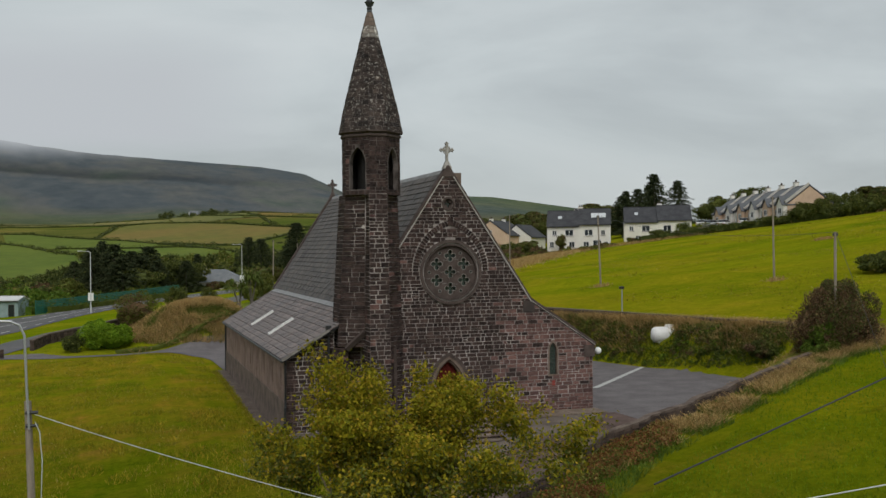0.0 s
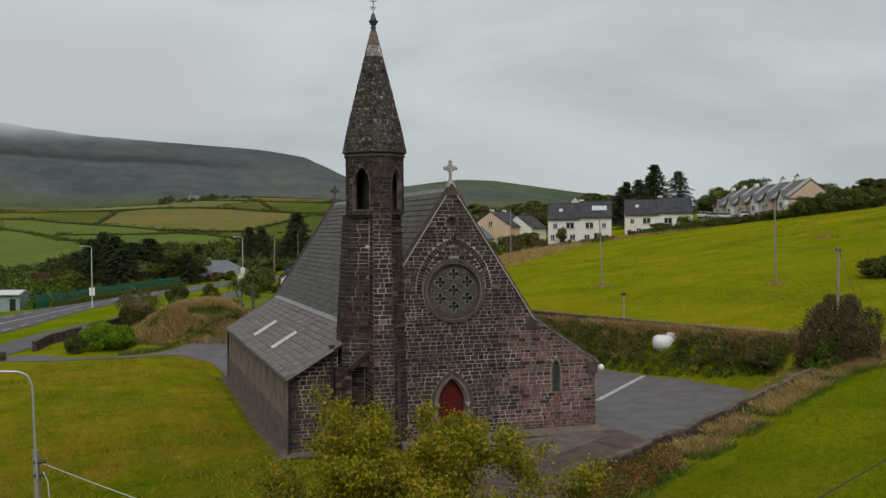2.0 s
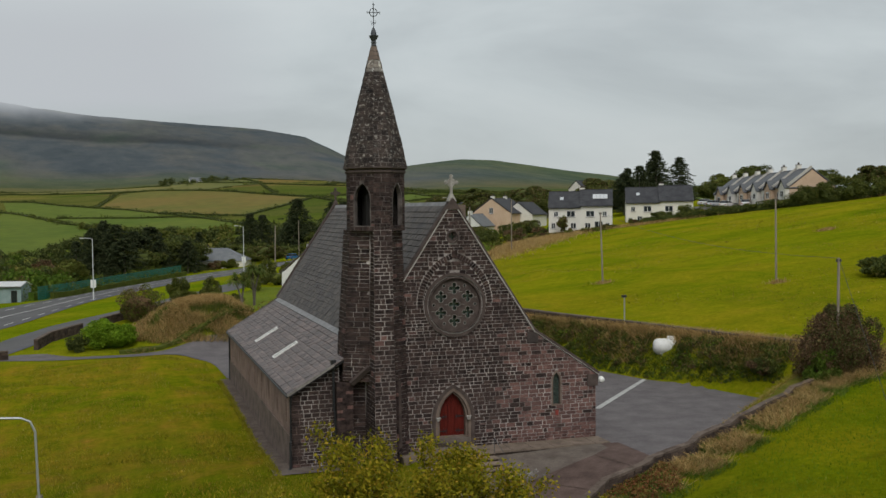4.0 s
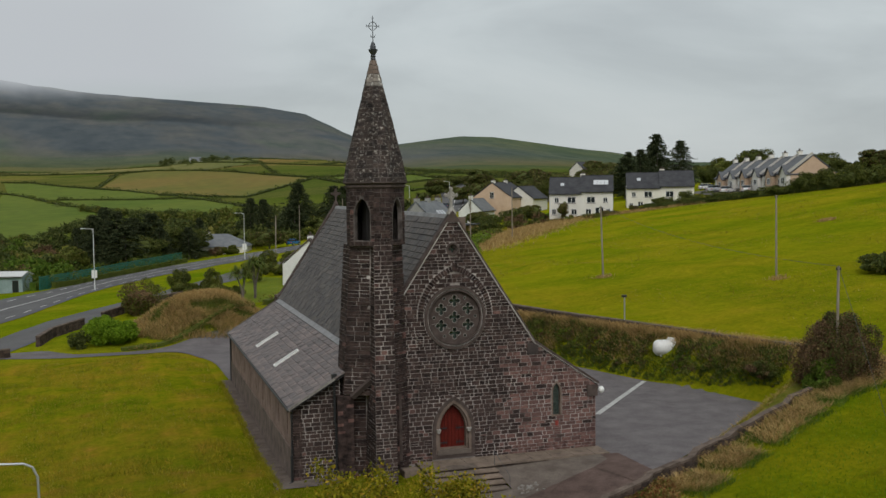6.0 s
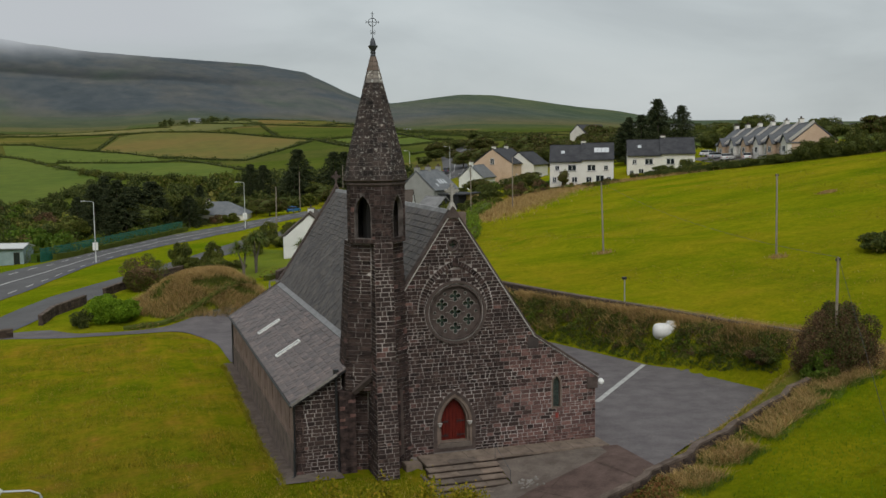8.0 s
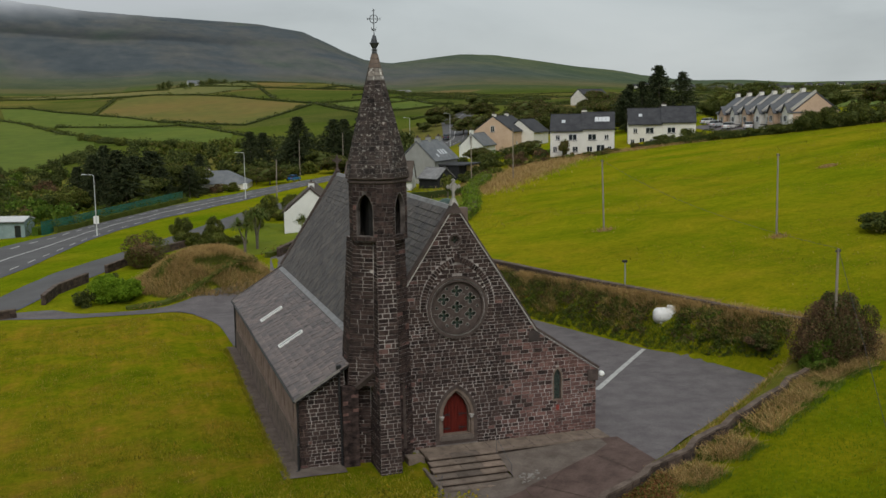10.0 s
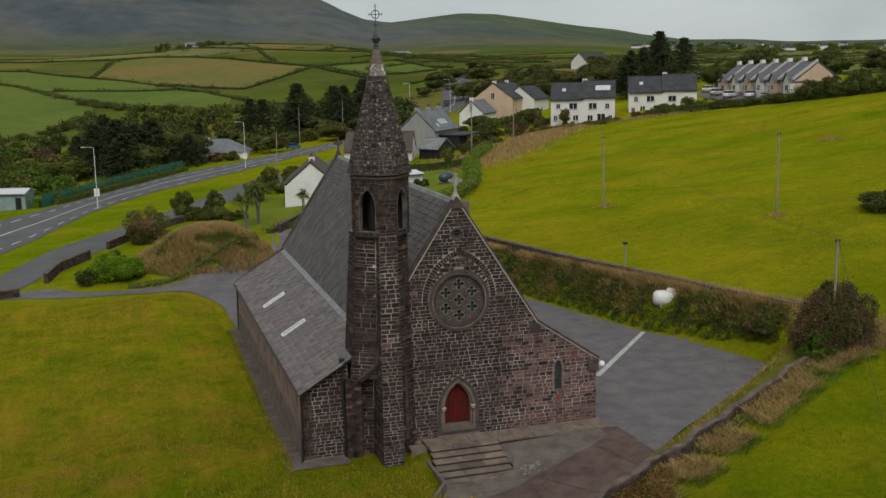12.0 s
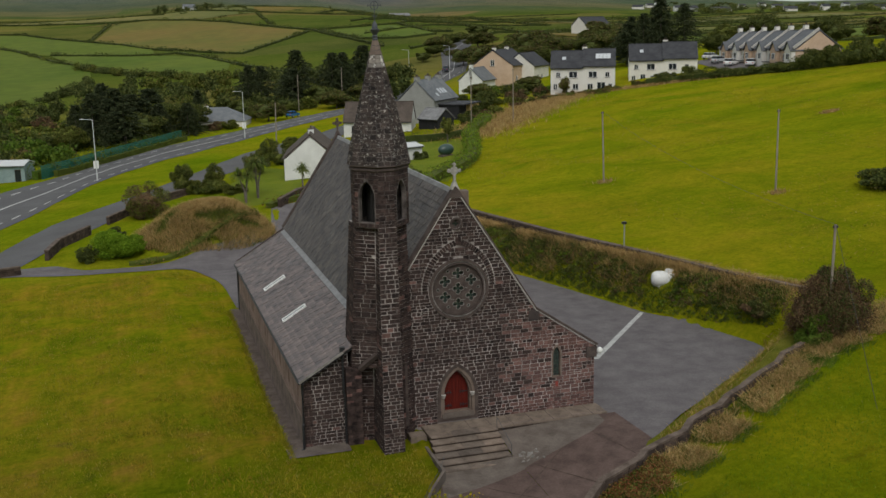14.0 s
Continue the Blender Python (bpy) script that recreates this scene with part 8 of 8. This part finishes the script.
blades("mound_grass", "long tawny grass over the mound", (lambda g: (lambda p: p if p and noise.noise((p[0] * 0.4, p[1] * 0.4, 9)) > -0.18 else None)(hump(g))), 38000, 0.6, "tawny", 80, 0.045, 0.5)
blades("mound_grass", "green weeds over the mound", hump, 22000, 0.42, "olive", 81, 0.06, 0.6)
hedge("rough growth at the foot of the mound", [(-17.5, 54.0), (-13.6, 54.3), (-10.4, 55.7), (-7.3, 57.9), (-5.1, 60.2), (-3.4, 63.4)], 1.7, 0.5, [("olive", 0.9), ("tawny", 0.3)], 82, 260, 0.17, 0.5)
hedge("rough tawny growth behind the drive", [(-1.0, 69.5), (2.0, 72), (6, 73.5)], 1.6, 1.1, [("olive", 0.5), ("bracken", 0.3)], 83, 110, 0.2, 0.4)


def lawn_spot(g):
    x, y = g.uniform(-46, -10.2), g.uniform(-12, 47)
    if noise.noise((x * 0.25, y * 0.25, 4)) < -0.1:
        return None
    return x, y


blades("lawn_tufts", "tufts of yellow-green lawn grass", lawn_spot, 42000, 0.13, "grass", 90, 0.05, 0.5)
blades("lawn_tufts", "tufts of lawn grass before the tower", lambda g: (lambda x, y: (x, y) if x < -3.2 + 0.6 * min(0, y + 5.3) else None)(g.uniform(-12, -3), g.uniform(-14, -1.2)), 6000, 0.12, "grass", 91, 0.05, 0.5)


def path_edge(g):
    y = g.uniform(-1.6, 31)
    x = -9.86 - abs(g.normal(0, 0.16)) + 0.14 * noise.noise((y * 0.9, 3, 1)) + 0.06
    return x, y


blades("lawn_tufts", "ragged grass edge along the concrete path", path_edge, 4200, 0.15, "grass", 89, 0.05, 0.8)


def lawn_weeds(g):
    x, y = g.uniform(-20, -9.9), g.uniform(-10, 12)
    return (x, y) if noise.noise((x * 0.35, y * 0.35, 6)) > 0.12 else None


blades("lawn_weeds", "small yellow-flowered weeds in the lawn", lawn_weeds, 2600, 0.2, "yellow", 98, 0.05, 0.7)


def near_field(g):
    x, y = g.uniform(-4, 45), g.uniform(-30, 4)
    if off_platform(x, y) < 4.4 or y > 0.55 * x - 14:
        return None
    return x, y


blades("field_tufts", "tufts of bright pasture grass", near_field, 30000, 0.11, "lush", 92, 0.05, 0.6)


def far_field(g):
    x, y = g.uniform(20, 105), g.uniform(10, 132)
    if x < 29 - 0.2 * y + 6 or noise.noise((x * 0.08, y * 0.08, 4)) < -0.05:
        return None
    return x, y


blades("field_tufts", "tufts of pasture grass in the sloping field", far_field, 16000, 0.14, "grass", 93, 0.10, 1.2)


def verge_spot(g):
    x, y = g.uniform(8, 26), g.uniform(-9, 7)
    d = off_platform(x, y)
    return (x, y) if 0.05 < d < 2.4 and y > 0.62 * x - 15.6 else None


blades("verge_grass", "short grass on the verge inside the boundary wall", verge_spot, 5000, 0.16, "grass", 99, 0.05, 0.8)
blades("verge_grass", "dry grass along the boundary wall's inner foot", verge_spot, 1800, 0.26, "tawny", 100, 0.04, 0.8)


def rough_edge(g):
    t = g.uniform()
    x, y = 36 + 34 * t + g.normal(0, 3.0), 106 + 36 * t + g.normal(0, 3.6)
    return x, y


blades("dry_grass", "pale dry grass at the field's corner", rough_edge, 15000, 0.6, "tawny", 94, 0.1, 0.6)
blades("dry_grass", "dry grass along the top of the field", lambda g: (lambda t: (68 + 48 * t + g.normal(0, 0.8), 138 - 41 * t + 6 * math.sin(t * 3) + g.normal(0, 0.8)))(g.uniform()), 5000, 0.5, "tawny", 95, 0.09)
for x, y in ((34.5, 52.0), (44.0, 33.0)):
    blades("dry_grass", "dry grass round a pole's foot", lambda g: (x + g.normal(0, 0.5), y + g.normal(0, 0.4)), 160, 0.35, "tawny", 96, 0.06)
blades("dry_grass", "pale patch of dry grass in the field", lambda g: (75.4 + g.normal(0, 0.55), 66.6 + g.normal(0, 0.22)), 600, 0.3, "tawny", 97, 0.1)

# trees: a few built, the others copied
con = [conifer("tall dark conifer tree with drooping branches", (0, 0, -900), 15, 5.4, 101, n=11000, leaf=0.4), conifer("dark feathery conifer with open branches", (30, 0, -900), 14, 6.4, 102, n=11000, leaf=0.4), conifer("dense dark conifer with a full crown", (60, 0, -900), 12, 5.6, 103, n=12000, leaf=0.38)]
rnd_t = [round_tree("dark green leafy tree with rounded crown", (0, 40, -900), 9, 4.8, [("dark", 0.8), ("olive", 0.35)], 111, 15000, 0.3), round_tree("olive-green leafy tree with rounded crown", (30, 40, -900), 8, 4.4, [("olive", 0.9), ("dark", 0.2)], 112, 15000, 0.3), round_tree("low spreading scrubby tree with dark leaves", (60, 40, -900), 6, 4.5, [("dark", 0.5), ("rust", 0.25), ("olive", 0.35)], 113, 15000, 0.27)]
used = set()


def plant(src, x, y, h, spread=1.0, dz=-0.3):
    """Sets out one tree at its height: the built ones first, then copies of them."""
    r = random.Random(int(x * 37 + y * 101))
    base = {con[0]: 15, con[1]: 14, con[2]: 12, rnd_t[0]: 9, rnd_t[1]: 8, rnd_t[2]: 6}[src]
    k = h / base
    m = pose(x, y, land(x, y) + dz, 0, 0, r.uniform(0, 360)) @ Matrix.Diagonal((k * spread, k * spread, k, 1))
    if src in used:
        copy_thing(src, m)
    else:
        used.add(src)
        src.matrix_basis = m


def thicket(label, spots, seed, kinds=("dark", "olive", "dark", "rust"), per=420):
    """Scrub too far off to tell apart: lumps of leaves at spots (x, y, height, half width), one mesh a tone."""
    g = np.random.default_rng(seed)
    ob = tagged(new("scrub"), label, "scrub", kind="stuff")
    tones = {}
    for x, y, h, w in spots:
        z = land(x, y)
        d = ball_points(g, 6, 0.75)
        cs = [(x + v[0] * w, y + v[1] * w, z + h * (0.42 + 0.45 * v[2])) for v in d]
        rs = [(w * k, w * k, h * k * 0.75) for k in g.uniform(0.3, 0.62, 6)]
        p = blob_points(cs, rs, per // 6, g, 0.25)
        tones.setdefault(kinds[g.integers(0, len(kinds))], []).append(leaf_quads(p, 0.07 * h + 0.07 * w + 0.1, g, 0.0, 0.7))
    for kind, co in tones.items():
        o = new("foliage", quads_mesh("foliage", np.concatenate(co), F[kind]))
        o.parent = ob
    return ob


C0, C1, C2 = con
R0, R1, R2 = rnd_t
# copse behind the road
for src, x, y, h, s in ((C1, -22, 170, 11.5, 1.25), (C2, -17.5, 172, 12, 1.35), (C1, -14, 176, 12.5, 1.25), (C2, -10.5, 178, 11, 1.35), (C0, -20, 180, 13, 1.3), (C2, -16, 166, 9, 1.4), (C1, -9, 171, 9.5, 1.3), (C1, -3, 174, 9, 1.3), (R0, -7, 176, 9, 1.2), (R0, -2.5, 180, 8, 1.2), (C0, 1, 196, 10.5, 0.9), (R0, -13, 168, 7.5, 1.2), (C1, -25.5, 178, 11, 1.0), (R1, -26, 165, 6, 1.2), (R2, -5, 186, 8, 1.1), (R0, -16, 186, 10, 1.0), (R1, 14, 196, 5, 1.1), (R0, 12, 203, 6, 1.1), (R2, 16, 188, 4, 1.2)):
    plant(src, x, y, h, s)
# conifers along the road beyond
for src, x, y, h, s in ((C1, 16.5, 226, 14, 1.0), (C1, 20.5, 231, 13, 1.1), (C0, 29, 224, 16.5, 1.2), (C2, 27, 219, 10, 1.2), (C1, 37.5, 219, 15.5, 1.1), (C1, 41, 222, 15, 1.0), (R0, 33, 214, 6, 1.2), (C2, 48, 228, 13, 1.1), (R0, 52, 226, 8, 1.2), (R1, 46, 214, 7, 1.1), (R0, 54, 238, 6, 1.2), (R2, 35, 202, 4, 1.2), (R1, 24, 207, 3.6, 1.4), (R2, 44, 206, 4.5, 1.2)):
    plant(src, x, y, h, s)
for src, x, y, h, s in ((R0, 88, 292, 5, 1.3), (R2, 94, 304, 5, 1.3), (R0, 102, 318, 6, 1.3), (R1, 110, 330, 6, 1.3), (R0, 120, 340, 6, 1.4), (R0, 80, 280, 4, 1.3), (R2, 106, 300, 5, 1.4)):
    plant(src, x, y, h, s)
# wood behind the houses
i = 0
for y in (222, 231, 241, 252):
    for x in range(84, 132, 5):
        r = random.Random(i)
        i += 1
        plant((R0, R1, R0, R2)[i % 4], x + r.uniform(-2, 2), y + r.uniform(-3, 3) - 0.35 * (x - 84), r.uniform(5.0, 7.8), 1.15)
for src, x, y, h, s in ((C0, 109, 190, 14, 0.95), (C1, 113.5, 192, 15, 0.95), (C0, 120, 195, 18, 1.05), (C1, 126.5, 194, 15.5, 1.0), (C2, 106, 186, 11, 1.2), (C0, 123, 203, 15, 1.0), (R1, 124, 170, 10, 1.05), (R0, 131, 168, 9, 1.1), (R0, 136, 172, 8, 1.1), (R0, 119, 166, 6, 1.1), (R1, 148, 175, 7, 1.2), (R0, 158, 178, 8, 1.2), (R0, 140, 150, 5, 1.4), (R2, 150, 146, 5, 1.4), (R0, 162, 143, 5, 1.5), (R0, 176, 150, 6, 1.5), (R0, 190, 150, 6, 1.5), (R2, 60, 166, 3.0, 1.3), (R0, 57, 158, 2.6, 1.3), (R2, 72, 166, 2.8, 1.3), (R0, 82, 160, 3.4, 1.3), (R1, 64, 156, 2.2, 1.4), (R2, 69, 158, 2.0, 1.5), (R0, 53, 150, 2.4, 1.4)):
    plant(src, x, y, h, s)
# scrub left of the road
r = random.Random(500)
spots = [(x + r.uniform(-2.5, 2.5), y + r.uniform(-4, 4), r.uniform(2.4, 4.6), r.uniform(2.6, 4.2)) for y in (146, 153, 161, 170, 180, 192, 206, 222, 240, 260) for x in range(-64, -24, 4)]
thicket("mixed olive and rusty scrub beyond the road", spots, 501, ("dark", "olive", "dark", "bush", "dark", "rust"), 800)
spots = [(x + r.uniform(-2, 2), y + r.uniform(-4, 4), r.uniform(3, 6), r.uniform(3, 4.8)) for y in (205, 222, 240, 262, 284, 302) for x in range(-24, 62, 6) if y < 300 or x < 20]
thicket("dark scrub between the copse and the far fields", spots, 502, ("dark", "olive", "dark", "dark"), 700)

# hedgerows between far fields
ROWS_FAR = [
    [(-75, 540), (-62, 512), (-51, 480), (-39, 438), (-26, 405), (-16, 380)],
    [(-44, 482), (-28, 465), (-11, 447), (4, 437), (11, 438), (19, 412), (26, 373), (31, 347), (36, 320)],
    [(-82, 622), (-66, 618), (-48, 581), (-27, 544), (-10, 506), (3, 467), (11, 452)],
    [(-110, 690), (-55, 680), (-30, 672), (-15, 659), (9, 662), (32, 632), (49, 592), (68, 525), (81, 478), (84, 409), (86, 356)],
    [(-120, 760), (-52, 784), (-6, 765), (37, 706), (75, 646), (106, 609), (150, 560)],
    [(123, 472), (118, 401), (122, 378)],
    [(139, 486), (157, 488), (140, 393)],
    [(213, 810), (227, 704), (204, 526), (196, 450)],
    [(-110, 590), (-150, 640)], [(75, 646), (68, 525)], [(-15, 659), (-27, 544)],
    [(106, 609), (160, 700), (213, 810)], [(81, 478), (123, 472), (160, 520), (204, 526)],
    [(150, 330), (190, 380), (260, 430), (340, 470)], [(190, 300), (260, 340), (360, 400)], [(230, 470), (330, 560), (430, 600)],
    [(150, 196), (190, 205), (240, 220), (300, 240)], [(165, 240), (220, 270), (300, 310)],
    [(-40, 850), (60, 880), (160, 860), (300, 900)], [(60, 880), (75, 646)], [(160, 860), (150, 560)], [(-200, 940), (0, 980), (200, 960), (420, 980)], [(0, 980), (-6, 765)],
    [(-66, 299), (-58, 289), (-48, 284)], [(36, 400), (22, 430), (12, 457), (4, 470)], [(78, 474), (60, 440), (36, 400)], [(84, 470), (88, 400), (100, 380), (115, 378)], [(20, 318), (12, 325), (2, 340)], [(140, 332), (200, 347), (300, 397), (382, 442)], [(142, 268), (210, 298), (310, 348), (397, 393)], [(230, 562), (330, 602), (480, 642)], [(240, 468), (340, 498), (500, 538)], [(300, 400), (330, 500), (360, 610)], [(-95, 700), (-40, 722), (20, 690)], [(-100, 800), (-20, 815), (60, 760)], [(60, 690), (110, 720), (190, 700)], [(110, 520), (150, 560), (200, 600), (240, 690)],
    [(90, 330), (130, 345), (170, 360)], [(95, 425), (150, 440), (200, 455)], [(120, 520), (180, 540), (240, 560)], [(130, 620), (200, 650), (280, 660)], [(150, 760), (230, 780), (310, 790)], [(140, 345), (150, 440), (160, 540)], [(200, 340), (215, 440)], [(250, 560), (270, 660), (290, 790)], [(300, 660), (400, 700), (520, 720)], [(320, 800), (420, 830), (560, 850)],
    [(300, 900), (330, 780), (360, 640)], [(100, 1080), (300, 1060), (500, 1080)], [(200, 960), (240, 1200)], [(-150, 1120), (60, 1100), (100, 1080)],
]
for i, line in enumerate(ROWS_FAR):
    hedge("dark hedgerow between far fields", line, 1.9, 1.4, [("dark", 0.8), ("olive", 0.35)], 700 + i, 10, 0.7, 0.55, "hedgerow", 0.18)
r = random.Random(800)
spots = []
for line in ROWS_FAR:
    for (x0, y0), (x1, y1) in zip(line, line[1:]):
        for q in range(int(math.hypot(x1 - x0, y1 - y0) / 14)):
            if r.random() < 0.42:
                t = r.random()
                spots.append((x0 + (x1 - x0) * t + r.uniform(-1, 1), y0 + (y1 - y0) * t + r.uniform(-1, 1), r.uniform(1.4, 2.8), r.uniform(1.6, 4.2)))
thicket("thorn bushes scattered along far hedgerows", spots, 801, ("dark", "olive", "dark"), 150)
spots = [(14 + 5.2 * k + r.uniform(-2, 2), 735 + r.uniform(-10, 10), r.uniform(4, 7), r.uniform(3, 5)) for k in range(10)]
thicket("dark trees sheltering a far farm", spots, 802, ("dark",), 400)
spots = []
for k in range(130):
    a, q = radians(r.uniform(29.5, 42)), r.uniform(1150, 1950)
    spots.append((-17.7 + q * math.sin(a), -55 + q * math.cos(a), r.uniform(4, 8), r.uniform(4, 12)))
thicket("dark tree belts along the far skyline", spots, 803, ("dark", "dark", "olive"), 420)
spots = []
for k in range(60):
    a, q = radians(r.uniform(-6, 24)), r.uniform(640, 1200)
    spots.append((-17.7 + q * math.sin(a), -55 + q * math.cos(a), r.uniform(1.2, 2.6), r.uniform(2, 7)))
thicket("low gorse clumps over the far fields", spots, 804, ("dark", "olive"), 120)
spots = []
for line in ([(-78, 322), (-66, 303), (-57, 293), (-47, 289), (-37, 294), (-28, 320), (-24, 344)], [(-30, 404), (-20, 382), (-8, 356), (2, 336), (12, 322), (22, 314), (34, 306), (48, 300)]):
    for (x0, y0), (x1, y1) in zip(line, line[1:]):
        n = max(2, int(math.hypot(x1 - x0, y1 - y0) / 3))
        spots += [(x0 + (x1 - x0) * q / n + r.uniform(-1.5, 1.5), y0 + (y1 - y0) * q / n + r.uniform(-6, 1), r.uniform(1.8, 3.6), r.uniform(2.2, 3.6)) for q in range(n)]
thicket("belt of scrub under the green fields", spots, 805, ("dark", "olive", "dark"), 420)
spots = [(x + r.uniform(-2, 2), y + r.uniform(-2, 2), r.uniform(0.8, 1.9), r.uniform(1.4, 2.6)) for x, y in ((44, 122), (48, 124), (51, 130), (55, 136), (58, 142), (61, 150), (57, 146), (52, 140), (48, 133), (65, 146), (63, 158), (68, 152), (73, 150), (70, 160), (78, 154), (81, 148), (76, 162), (84, 152), (88, 158), (60, 168), (66, 172), (54, 154), (49, 146))]
thicket("low brambles and shrubs between the houses and the field", spots, 806, ("olive", "dark", "bush", "rust"), 700)
# fields with a colour of their own
FIELD = {"brown": surface("bent_grass_field", (0.112, 0.132, 0.02), (0.20, 0.138, 0.034), 0.011, 0.16, 0.95, 0.3), "green": surface("reseeded_field", (0.082, 0.128, 0.011), (0.125, 0.158, 0.018), 0.02, 0.16, 0.95, 0.3), "pale": surface("pale_grazed_field", (0.11, 0.128, 0.03), (0.20, 0.175, 0.052), 0.014, 0.16, 0.95, 0.3)}
for kind, A, B, label in (
    ("brown", [(-12, 652), (9, 655), (32, 626), (49, 586), (66, 520), (78, 474)], [(-25, 544), (-9, 510), (4, 472), (12, 458), (22, 430), (36, 400)], "tawny far field of bent grass"),
    ("green", [(-73, 540), (-61, 514), (-50, 482), (-38, 440), (-26, 408)], [(-66, 300), (-58, 290), (-48, 285), (-38, 290), (-24, 330)], "bright green far field"),
    ("green", [(-44, 478), (-28, 461), (-11, 443), (4, 433), (19, 408), (28, 372)], [(-30, 410), (-20, 385), (-8, 360), (2, 340), (12, 325), (20, 318)], "bright green far field"),
    ("green", [(-80, 616), (-65, 612), (-48, 576), (-28, 540), (-10, 502), (2, 468)], [(-72, 545), (-61, 518), (-50, 486), (-30, 470), (-11, 451), (2, 441)], "green far field"),
    ("pale", [(-100, 752), (-52, 778), (-6, 759), (37, 700), (75, 640)], [(-100, 698), (-55, 686), (-30, 678), (9, 668), (40, 630)], "pale grazed far field"),
    ("pale", [(-100, 850), (0, 870), (100, 860)], [(-100, 765), (-6, 770), (75, 652)], "pale grazed far field"),
    ("green", [(84, 470), (118, 465), (118, 405)], [(88, 400), (100, 380), (115, 380)], "green far field"),
    ("brown", [(140, 330), (200, 345), (300, 395), (380, 440)], [(142, 270), (210, 300), (310, 350), (395, 395)], "tawny field behind the terrace"),
    ("pale", [(230, 560), (330, 600), (480, 640)], [(240, 470), (340, 500), (500, 540)], "pale grazed far field"),
    ("green", [(150, 250), (240, 300), (340, 360)], [(150, 205), (240, 235), (330, 260)], "green far field"),
):
    ob = ruled("field", A, B, FIELD[kind], 0.35, 40, 14)
    tagged(ob, label, "field", kind="structure")
